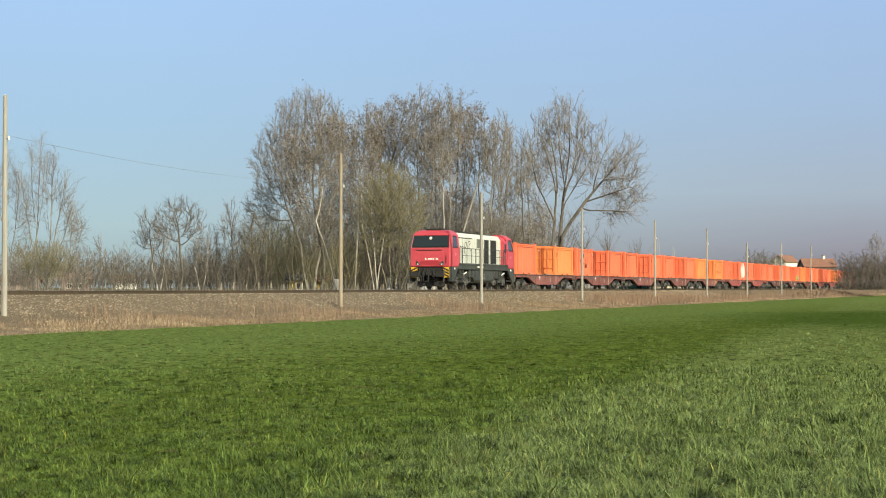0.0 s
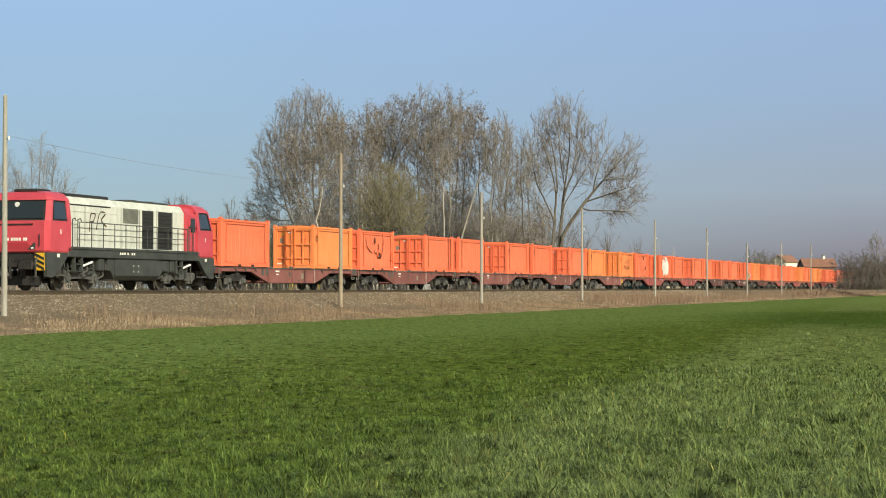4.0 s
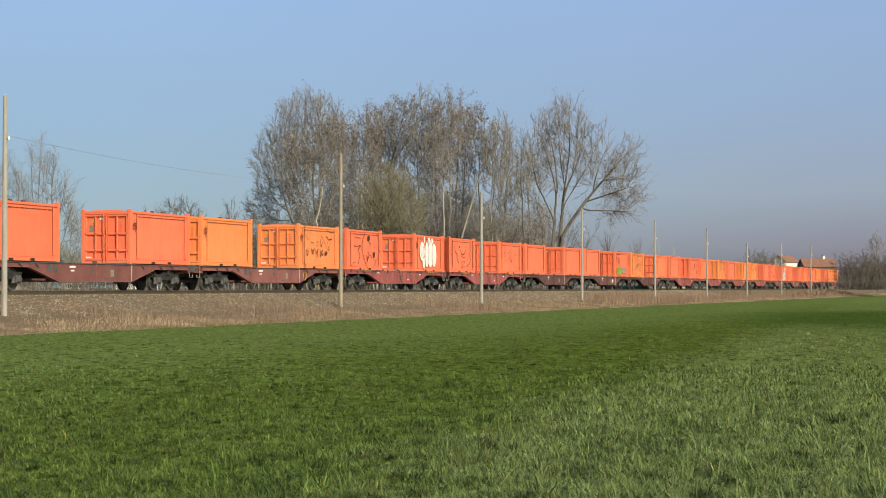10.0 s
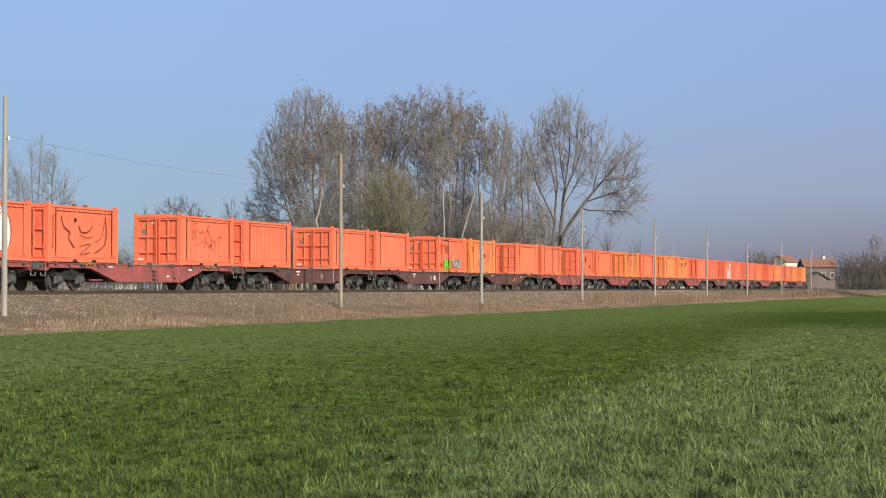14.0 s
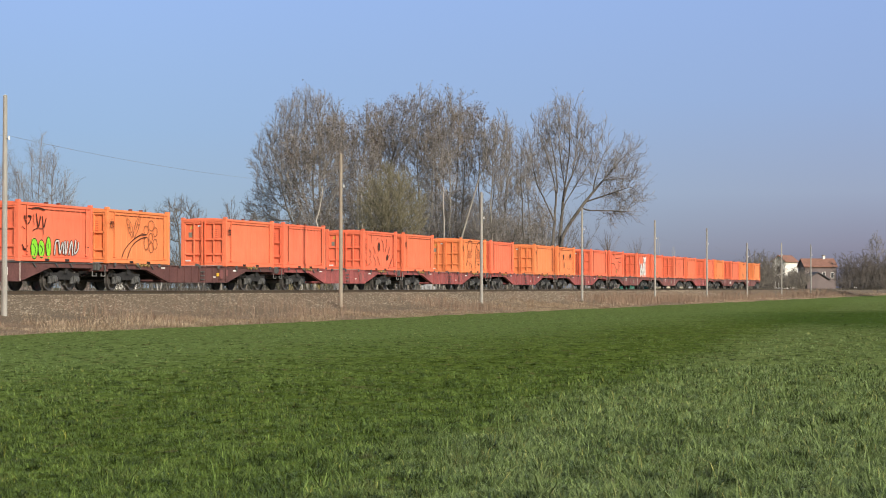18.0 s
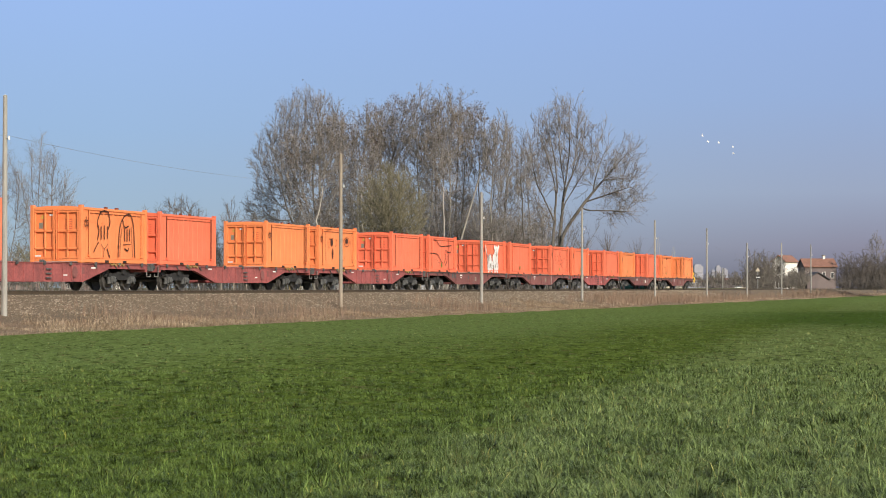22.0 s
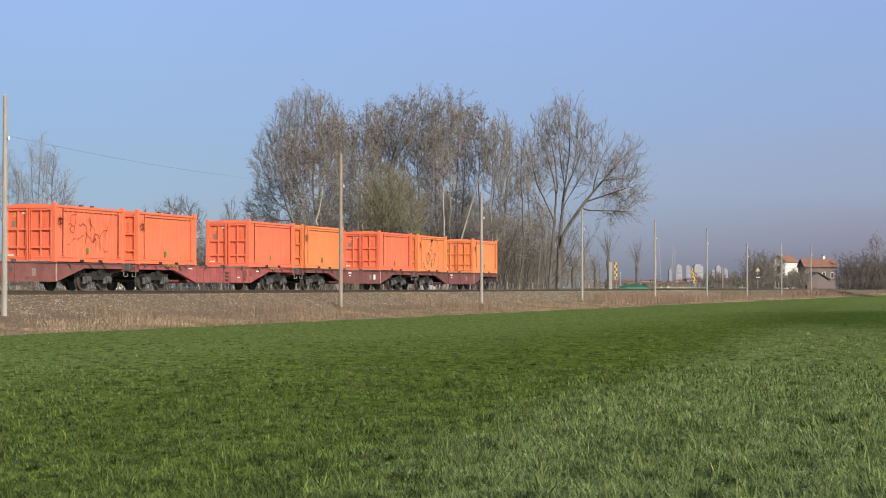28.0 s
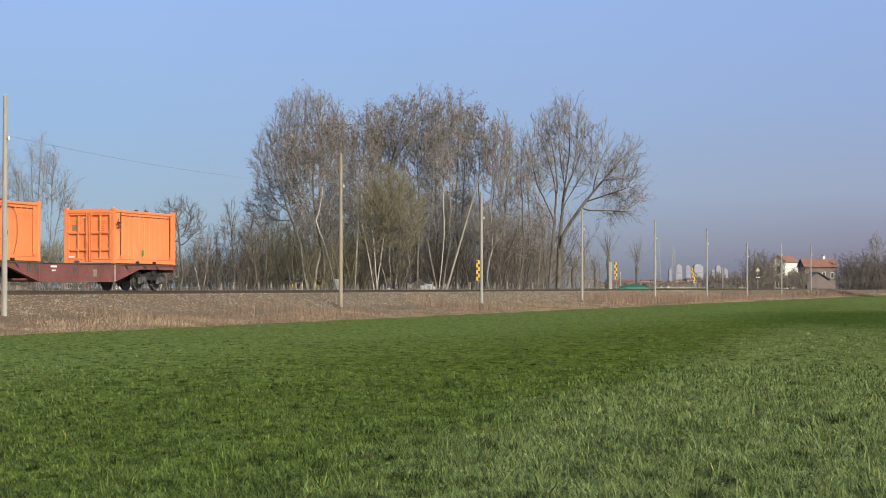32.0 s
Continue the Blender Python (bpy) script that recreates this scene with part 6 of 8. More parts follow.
        m.ribbon(curve([(3.26, 0.28), (3.32, 0.99), (3.46, 1.67), (3.87, 2.09), (4.4, 2.16), (4.67, 1.8), (4.78, 1.12), (4.85, 0.31)]), 0.061, YS)
        m.ribbon(curve([(3.42, 0.28), (3.49, 1.0), (3.64, 1.59)]), 0.032, YS)
        m.ribbon(curve([(4.63, 0.31), (4.56, 1.03), (4.49, 1.62)]), 0.032, YS)
        m.ribbon(curve([(3.87, 1.52), (3.87, 1.01)]), 0.061, YS)
        m.ribbon(curve([(4.1, 1.52), (4.1, 1.0)]), 0.061, YS)
        m.ribbon(curve([(4.33, 1.53), (4.33, 1.02)]), 0.061, YS)
        m.ribbon(curve([(3.69, 1.93), (3.87, 1.6), (4.22, 1.66)]), 0.061, YS)
        m.ribbon(curve([(3.74, 0.84), (4.42, 0.87)]), 0.032, YS)
        m.ribbon(curve([(3.85, 0.67), (4.14, 0.58), (4.24, 0.68)]), 0.061, YS)
        g(m, M_SPRAYDK, "two dark sprayed upright shapes")
    elif kind == "rings":
        m = Mesh()
        m.ribbon(curve([(1.36, 1.58), (1.47, 1.32), (1.71, 1.2)]), 0.026, YS)
        m.ribbon(curve([(1.57, 1.68), (2.2, 1.75)]), 0.026, YS)
        m.ribbon(curve([(2.62, 1.72), (2.81, 1.48), (2.49, 1.29)]), 0.026, YS)
        m.ribbon(curve([(3.2, 1.74), (3.2, 1.24)]), 0.026, YS)
        m.ribbon(curve([(3.59, 1.72), (3.59, 1.32)]), 0.026, YS)
        m.ribbon(curve([(3.2, 0.87), (3.41, 0.57), (3.88, 0.51), (4.07, 0.76)]), 0.026, YS)
        m.ribbon(curve([(1.08, 2.2), (1.0, 1.37), (1.1, 0.33)]), 0.026, YS)
        m.ribbon(curve([(5.14, 2.12), (5.04, 1.24), (5.3, 0.36)]), 0.026, YS)
        m.ribbon(curve([(1.26, 2.2), (1.94, 2.25)]), 0.026, YS)
        g(blob(1.99, 1.52, 0.18, 0.22, YS - 0.0, wob=0.12, seed=0), M_SPRAYDK, "dark sprayed spot")
        g(blob(4.35, 1.64, 0.24, 0.16, YS - 0.0015, wob=0.12, seed=1), M_SPRAYDK, "dark sprayed spot")
        g(blob(2.12, 0.89, 0.10, 0.30, YS - 0.003, wob=0.12, seed=2), M_SPRAYDK, "dark sprayed spot")
        m.ribbon(oval(4.35, 1.59, 0.45, 0.26), 0.028, YS)
        g(m, M_SPRAYDK, "dark sprayed rings and strokes")
    elif kind == "trail":
        m = Mesh()
        m.ribbon(curve([(1.02, 2.13), (1.61, 2.04), (2.21, 1.79)]), 0.049, YS)
        m.ribbon(curve([(2.17, 1.78), (2.7, 1.72), (3.41, 1.76)]), 0.049, YS)
        m.ribbon(curve([(3.59, 1.77), (4.2, 1.78), (4.79, 1.83)]), 0.049, YS)
        m.ribbon(curve([(4.79, 1.8), (4.73, 1.39), (3.87, 1.35)]), 0.049, YS)
        m.ribbon(curve([(3.76, 1.48), (3.98, 1.37)]), 0.049, YS)
        m.ribbon(curve([(0.27, 1.23), (1.29, 1.23), (2.03, 1.12)]), 0.049, YS)
        m.ribbon(curve([(2.03, 1.12), (2.44, 0.8), (2.97, 0.61)]), 0.049, YS)
        m.ribbon(curve([(1.02, 1.03), (1.08, 0.81), (1.33, 0.82)]), 0.026, YS)
        m.ribbon(curve([(1.47, 0.92), (1.82, 0.72)]), 0.026, YS)
        m.ribbon(curve([(1.91, 0.6), (2.19, 0.65), (2.07, 0.35)]), 0.026, YS)
        m.ribbon(curve([(3.52, 1.47), (3.43, 1.29), (3.59, 1.14)]), 0.049, YS)
        m.ribbon(curve([(3.59, 1.1), (3.45, 0.82), (3.16, 0.58)]), 0.049, YS)
        m.ribbon(curve([(4.05, 1.11), (3.9, 0.77), (3.45, 0.46)]), 0.049, YS)
        m.ribbon(curve([(3.76, 0.94), (3.59, 0.68)]), 0.026, YS)
        g(blob(2.69, 0.47, 0.11, 0.17, YS - 0.0, wob=0.12, seed=0), M_GREENSPOT, "green sprayed spot")
        g(m, M_SPRAYDK, "trailing dark sprayed strokes")
    elif kind == "white_figure":
        for k, (cx, cz, rx, rz) in enumerate(((1.85, 0.78, 0.48, 0.64), (1.54, 0.47, 0.31, 0.43), (2.38, 0.49, 0.26, 0.43), (2.82, 0.96, 0.26, 0.46), (3.44, 1.03, 0.53, 0.82), (3.79, 0.49, 0.29, 0.45), (3.17, 0.46, 0.26, 0.41), (3.61, 1.73, 0.48, 0.29), (3.11, 1.92, 0.20, 0.17), (4.1, 1.95, 0.20, 0.15))):
            g(blob(cx, cz, rx, rz, YS - 0.0012 * k, wob=0.09, seed=k), M_SPRAYWH, "white sprayed patch")
        m = Mesh().ribbon(curve([(0.75, 1.97), (0.99, 1.54), (1.23, 1.17), (1.37, 0.72)]), 0.15, YS)
        g(m, M_SPRAYWH, "white sprayed stroke")
        m = Mesh()
        m.ribbon(curve([(1.74, 1.34), (1.63, 0.93), (1.76, 0.37)]), 0.032, YS - 0.016)
        m.ribbon(curve([(2.2, 1.2), (2.29, 0.69), (2.14, 0.18)]), 0.032, YS - 0.016)
        m.ribbon(curve([(2.58, 1.16), (2.69, 0.7), (2.56, 0.29)]), 0.032, YS - 0.016)
        m.ribbon(curve([(3.13, 1.74), (3.22, 1.18), (3.09, 0.45)]), 0.032, YS - 0.016)
        m.ribbon(curve([(3.48, 1.81), (3.44, 1.29), (3.57, 0.57)]), 0.032, YS - 0.016)
        m.ribbon(curve([(3.9, 1.61), (3.97, 0.99), (3.75, 0.37)]), 0.032, YS - 0.016)
        m.ribbon(curve([(1.54, 1.23), (1.45, 0.82), (1.54, 0.27)]), 0.032, YS - 0.016)
        m.ribbon(curve([(0.88, 1.98), (1.15, 1.55), (1.41, 1.18), (1.76, 1.39), (2.25, 1.36), (2.58, 1.37), (2.95, 1.84)]), 0.032, YS - 0.016)
        m.ribbon(curve([(4.19, 1.93), (4.23, 1.42), (4.1, 0.89), (4.28, 0.33)]), 0.032, YS - 0.016)
        g(m, M_SPRAY_SHADE, "brown parting lines")
        g(blob(1.56, 1.05, 0.11, 0.14, YS - 0.019, wob=0.15), M_GREYPLATE, "grey sprayed shading")
        g(blob(1.98, 0.58, 0.11, 0.16, YS - 0.019, wob=0.15), M_GREYPLATE, "grey sprayed shading")
        g(blob(2.71, 0.47, 0.11, 0.16, YS - 0.019, wob=0.15), M_GREYPLATE, "grey sprayed shading")
        g(blob(3.31, 0.54, 0.11, 0.14, YS - 0.019, wob=0.15), M_GREYPLATE, "grey sprayed shading")
        g(blob(3.53, 1.4, 0.09, 0.16, YS - 0.019, wob=0.15), M_GREYPLATE, "grey sprayed shading")
    elif kind == "curl":
        m = Mesh()
        m.ribbon(curve([(2.46, 1.62), (2.87, 1.87), (2.72, 1.7)]), 0.026, YS)
        m.ribbon(curve([(1.86, 1.03), (2.09, 1.22), (2.19, 0.84), (1.94, 0.47), (1.76, 0.8)]), 0.049, YS)
        m.ribbon(curve([(1.46, 1.27), (1.61, 0.94), (1.76, 0.67)]), 0.026, YS)
        m.ribbon(curve([(2.21, 1.5), (2.87, 1.37)]), 0.026, YS)
        m.ribbon(curve([(2.46, 1.12), (2.67, 0.74), (2.99, 0.86)]), 0.026, YS)
        m.ribbon(curve([(3.22, 1.21), (3.52, 1.15), (3.34, 0.75), (3.17, 0.5)]), 0.049, YS)
        m.ribbon(curve([(3.47, 2.2), (4.1, 1.91), (4.25, 1.01), (3.97, 0.28)]), 0.026, YS)
        m.ribbon(curve([(0.96, 0.58), (1.33, 0.25), (1.86, -0.03)]), 0.049, YS)
        m.ribbon(curve([(2.16, 1.27), (2.46, 0.96)]), 0.026, YS)
        g(blob(2.79, 2.06, 0.20, 0.13, YS - 0.0, wob=0.12, seed=0), M_SPRAYDK, "dark sprayed patch")
        g(m, M_SPRAYDK, "curled dark sprayed strokes")


# front and rear load of every wagon: tone, ribbed, mark, green spot, graffiti
LOADS = [
    (("deep", 0, 0, 0, ""), ("amber", 0, 1, 0, "")),
    (("deep", 0, 0, 0, "hook"), ("deep", 1, 0, 0, "")),
    (("deep", 1, 0, 0, ""), ("deep", 0, 1, 0, "")),
    (("deep", 0, 1, 0, ""), ("deep", 0, 1, 0, "")),
    (("amber", 0, 1, 0, ""), ("amber", 0, 1, 0, "tags")),
    (("deep", 0, 0, 0, "bigface"), ("deep", 0, 1, 0, "white_lobes")),
    (("deep", 1, 0, 0, "wide_lines"), ("deep", 1, 0, 0, "lines")),
    (("deep", 1, 0, 0, ""), ("deep", 1, 0, 0, "")),
    (("deep", 1, 0, 0, ""), ("deep", 0, 0, 0, "green_letters")),
    (("amber", 0, 1, 0, "flower"), ("mid", 0, 1, 0, "")),
    (("deep", 1, 0, 0, ""), ("deep", 0, 0, 0, "swirl")),
    (("mid", 0, 1, 0, ""), ("amber", 0, 1, 0, "columns")),
    (("deep", 1, 0, 0, ""), ("amber", 1, 1, 0, "")),
    (("amber", 0, 1, 0, "rings"), ("deep", 1, 0, 0, "")),
    (("deep", 0, 0, 0, "trail"), ("deep", 0, 1, 0, "white_figure")),
    (("deep", 0, 0, 1, ""), ("deep", 1, 1, 1, "lines")),
    (("mid", 0, 1, 1, ""), ("deep", 1, 0, 1, "")),
    (("amber", 0, 1, 1, ""), ("deep", 1, 0, 1, "")),
    (("amber", 0, 1, 1, "curl"), ("amber", 1, 1, 1, "")),
]
TYPE_B = {5, 6, 9, 10, 11, 12, 13, 16}
TONE_WORD = {"deep": "deep orange", "amber": "amber orange", "mid": "bright orange"}


# ---- wagons ----
WL = 19.74
C0 = WL / 2


def bogie_proto():
    """A two-axle freight bogie; the two wheelsets are sub-parts that turn."""
    frame_m = Mesh()
    for y in (-1.0, 1.0):
        frame_m.prism_y([(-1.22, 0.66), (-1.15, 0.6), (-0.62, 0.6), (-0.45, 0.46), (0.45, 0.46), (0.62, 0.6), (1.15, 0.6), (1.22, 0.66), (1.22, 0.74), (0.6, 0.74), (0.45, 0.82), (-0.45, 0.82), (-0.6, 0.74), (-1.22, 0.74)], y - 0.07, y + 0.07)
    frame_m.box(-0.25, -1.0, 0.55, 0.25, 1.0, 0.8, 0.03).box(-1.25, -0.95, 0.58, -1.13, 0.95, 0.7, 0.01).box(1.13, -0.95, 0.58, 1.25, 0.95, 0.7, 0.01)
    frame_m.rod((0, 0, 0.78), (0, 0, 0.93), 0.3, 0.3, 12)
    return frame_m.data("bogie")


def build_bogie(parent, x, shared):
    b = part("bogie", shared["bogie"], None, parent, m=pose(x, 0, 0))
    for i, dx in enumerate((-0.9, 0.9)):
        w = part("wheelset", shared["wheelset"], None, b, m=pose(dx, 0, 0.46))
        shared["spin"][i].append(w)
        for y in (-1.0, 1.0):
            part("axle_box", shared["axle_box"], None, b, m=pose(dx, y, 0.46))
            for ex in (-0.24, 0.24):
                part("spring", shared["spring"], None, b, m=pose(dx + ex, y, 0.4))
    for y in (-0.78, 0.78):
        part("brake_block", shared["brake"], None, b, m=pose(0.38, y, 0.46))
    return b


def shared_running_gear():
    sh = {"spin": ([], [])}
    sh["bogie"] = bogie_proto()
    m = Mesh()
    m.rod((0, -1.0, 0), (0, 1.0, 0), 0.08, 0.08, 10)
    for y, sg in ((-0.75, -1), (0.75, 1)):
        m.disc([(0.2, sg * 0.06), (0.34, sg * 0.03), (0.43, sg * 0.07), (0.46, sg * 0.06), (0.46, -sg * 0.05), (0.485, -sg * 0.06), (0.485, -sg * 0.08), (0.3, -sg * 0.05), (0.2, -sg * 0.06)], 0, y, 0, 24)
        for k in range(3):
            a = k * math.tau / 3
            m.box(0.24 * math.cos(a) - 0.04, y + sg * 0.035 - 0.01, 0.24 * math.sin(a) - 0.04, 0.24 * math.cos(a) + 0.04, y + sg * 0.055 + 0.01, 0.24 * math.sin(a) + 0.04)
    sh["wheelset"] = m.data("wheelset")
    sh["axle_box"] = Mesh().box(-0.17, -0.13, -0.15, 0.17, 0.13, 0.17, 0.03).disc([(0.1, -0.21), (0.145, -0.18), (0.145, -0.1)], 0, 0, 0, 14).disc([(0.145, 0.1), (0.145, 0.18), (0.1, 0.21)], 0, 0, 0, 14).box(-0.22, -0.06, 0.12, 0.22, 0.06, 0.24, 0.02).data("axle_box")
    sh["spring"] = Mesh().rod((0, 0, -0.06), (0, 0, 0.2), 0.075, 0.075, 8).rod((0, 0, -0.1), (0, 0, -0.06), 0.1, 0.1, 8).data("spring")
    sh["brake"] = Mesh().box(-0.06, -0.07, -0.25, 0.06, 0.07, 0.2, 0.02).data("brake_block")
    for key, mat in (("bogie", M_UNDER), ("wheelset", M_WHEEL), ("axle_box", M_BOGIE), ("spring", M_BOGIE), ("brake", M_BOGIE)):
        sh[key].materials.append(mat)
    return sh


def wagon_proto(type_b, dark, shared):
    """A bogie flat wagon with fishbelly side sills."""
    paint = M_FRAME_DARK if dark else M_FRAME_RED if type_b else M_FRAME
    ob = thing("flat_wagon", pose(0, 0, -60), "", "flat wagon", "wagons of the train")
    top, low, end = DECK - 0.02, 0.37, 0.94
    for y, sg in ((-1.2, -1), (1.2, 1)):
        o = [(0.62, end), (C0 - 5.6, end), (C0 - 3.25, low), (C0 + 3.25, low), (C0 + 5.6, end), (WL - 0.62, end), (WL - 0.62, top), (0.62, top)]
        sill = part("side_sill", Mesh().prism_y(o, min(y, y - sg * 0.03), max(y, y - sg * 0.03)), paint, ob)
        lips = Mesh()
        for (xa, za), (xb, zb) in zip(o[:5] + [o[5]], o[1:6]):
            lips.poly([(xa, y + sg * 0.03, za), (xb, y + sg * 0.03, zb), (xb, y - sg * 0.14, zb), (xa, y - sg * 0.14, za), (xa, y + sg * 0.03, za + 0.03), (xb, y + sg * 0.03, zb + 0.03), (xb, y - sg * 0.14, zb + 0.03), (xa, y - sg * 0.14, za + 0.03)],
                      [(0, 1, 2, 3), (4, 5, 6, 7), (0, 1, 5, 4), (2, 3, 7, 6), (0, 3, 7, 4), (1, 2, 6, 5)])
        part("bottom_flange", lips, paint, sill)
        part("top_flange", Mesh().box(0.62, min(y + sg * 0.04, y - sg * 0.14), top - 0.03, WL - 0.62, max(y + sg * 0.04, y - sg * 0.14), top), M_BOGIE if not type_b else paint, sill)
        ribs = (C0 - 3.25, C0 + 3.25, C0) if not type_b else [C0 - 3.1 + i * 0.775 for i in range(9)]
        for x in ribs:
            part("stiffener", Mesh().box(x - 0.03, min(y, y + sg * 0.035), low + 0.03, x + 0.03, max(y, y + sg * 0.035), top - 0.03), M_SCUFF if not type_b and x > C0 + 1 else paint, sill)
        for x in (C0 - 4.9, C0 + 4.4, C0 + 6.2, C0 + 7.4, C0 - 6.2, C0 - 7.4):
            part("bracket", Mesh().prism_y([(x, end + 0.01), (x + 0.1, end + 0.01), (x - 0.12, top - 0.03), (x - 0.22, top - 0.03)], min(y + sg * 0.031, y + sg * 0.055), max(y + sg * 0.031, y + sg * 0.055)), M_BOGIE, sill)
        # small plates and signs
        for x, z, w, h, mat in ((C0 - 4.15, 0.78, 0.32, 0.3, M_BOGIE), (C0 - 3.55, 0.78, 0.3, 0.3, M_BOGIE), (C0 - 2.3, 0.95, 0.5, 0.08, M_WHITE), (C0 - 2.2, 0.8, 0.3, 0.06, M_WHITE), (C0 + 1.3, 0.6, 0.3, 0.3, M_GREYPLATE), (C0 + 0.8, 0.5, 0.34, 0.05, M_BOGIE), (C0 - 0.4, 0.72, 0.2, 0.22, M_BOGIE)) if not type_b else \
                ((C0 + 4.0, 0.93, 0.4, 0.07, M_WHITE), (C0 + 3.1, 0.7, 0.3, 0.3, M_FRAME), (C0 - 4.0, 1.0, 0.4, 0.05, M_WHITE), (C0 + 1.6, 0.62, 0.34, 0.05, M_WHITE)):
            part("plate", Mesh().box(x, min(y + sg * 0.004, y + sg * 0.014), z, x + w, max(y + sg * 0.004, y + sg * 0.014), z + h), mat, sill)
        if type_b:
            for z in (0.5, 0.68, 0.86):
                part("ladder_rung", Mesh().box(C0 + 0.15, min(y + sg * 0.03, y + sg * 0.08), z, C0 + 0.55, max(y + sg * 0.03, y + sg * 0.08), z + 0.05), M_BOGIE, sill)
            part("handbrake_wheel", Mesh().disc([(0.2, -0.02), (0.24, 0.0), (0.2, 0.02), (0.16, 0.0)], C0 + 2.5, y + sg * 0.06, 0.78, 14), M_FRAME, sill)
            for x in (C0 - 6.6, C0 - 5.9, C0 + 5.6, C0 + 6.3):
                part("strap", Mesh().pipe([(x, y + sg * 0.05, top + 0.03), (x + 0.18, y + sg * 0.07, top - 0.07), (x + 0.36, y + sg * 0.06, top + 0.02), (x + 0.5, y + sg * 0.07, top - 0.09), (x + 0.62, y + sg * 0.05, top - 0.02)], 0.028, 5), M_STRAP, sill, "slack dirty yellow lashing strap")
            for i in range(9):
                x = 1.2 + i * 2.15
                part("lashing_hook", Mesh().box(x, min(y + sg * 0.03, y + sg * 0.09), top - 0.1, x + 0.16, max(y + sg * 0.03, y + sg * 0.09), top + 0.06, 0.01), M_BOGIE, sill)
    # inner frame
    part("centre_sill", Mesh().box(0.62, -0.25, 0.72, WL - 0.62, 0.25, top - 0.04), M_UNDER, ob)
    for x in (C0 - 7.1, C0 - 3.2, C0, C0 + 3.2, C0 + 7.1):
        part("cross_bearer", Mesh().box(x - 0.12, -1.16, 0.72 if abs(x - C0) > 4 else 0.5, x + 0.12, 1.16, top - 0.04), M_UNDER, ob)
    for x, sg in ((0.62, 1), (WL - 0.62, -1)):
        part("headstock", Mesh().box(min(x, x + sg * 0.16), -1.2, 0.82, max(x, x + sg * 0.16), 1.2, top - 0.02, 0.015), paint, ob)
        for y in (-0.88, 0.88):
            bf = part("buffer", Mesh().rod((x, y, 1.04), (x - sg * 0.42, y, 1.04), 0.11, 0.1, 10), M_BOGIE, ob)
            part("buffer_head", Mesh().box(min(x - sg * 0.42, x - sg * 0.61), y - 0.24, 0.86, max(x - sg * 0.42, x - sg * 0.46), y + 0.24, 1.2, 0.02), M_BOGIE, bf)
        part("coupling", Mesh().pipe([(x, 0, 1.02), (x - sg * 0.3, 0, 1.0), (x - sg * 0.6, 0, 0.95)], 0.05), M_BOGIE, ob)
        part("brake_hose", Mesh().pipe([(x, -0.4, 0.95), (x - sg * 0.3, -0.4, 0.7), (x - sg * 0.58, -0.35, 0.62)], 0.035), M_BLACK, ob)
        part("handrail", Mesh().pipe([(x - sg * 0.05, -1.15, 1.1), (x - sg * 0.05, -1.15, 0.62), (x - sg * 0.4, -1.15, 0.62), (x - sg * 0.4, -1.15, 0.75)], 0.018), M_STEEL, ob, "bent steel shunter's handrail")
    for x in (0.9, 6.5, 7.0, C0, 12.7, 13.2, 18.8):
        for y in (-1.13, 1.13):
            part("container_spigot", Mesh().box(x - 0.1, y - 0.08, top - 0.01, x + 0.1, y + 0.06, top + (0.11 if 6.6 < x < 12.6 else 0.018), 0.008), M_BOGIE, ob)
    for x in (C0 - 7.1, C0 + 7.1):
        build_bogie(ob, x, shared)
    return ob


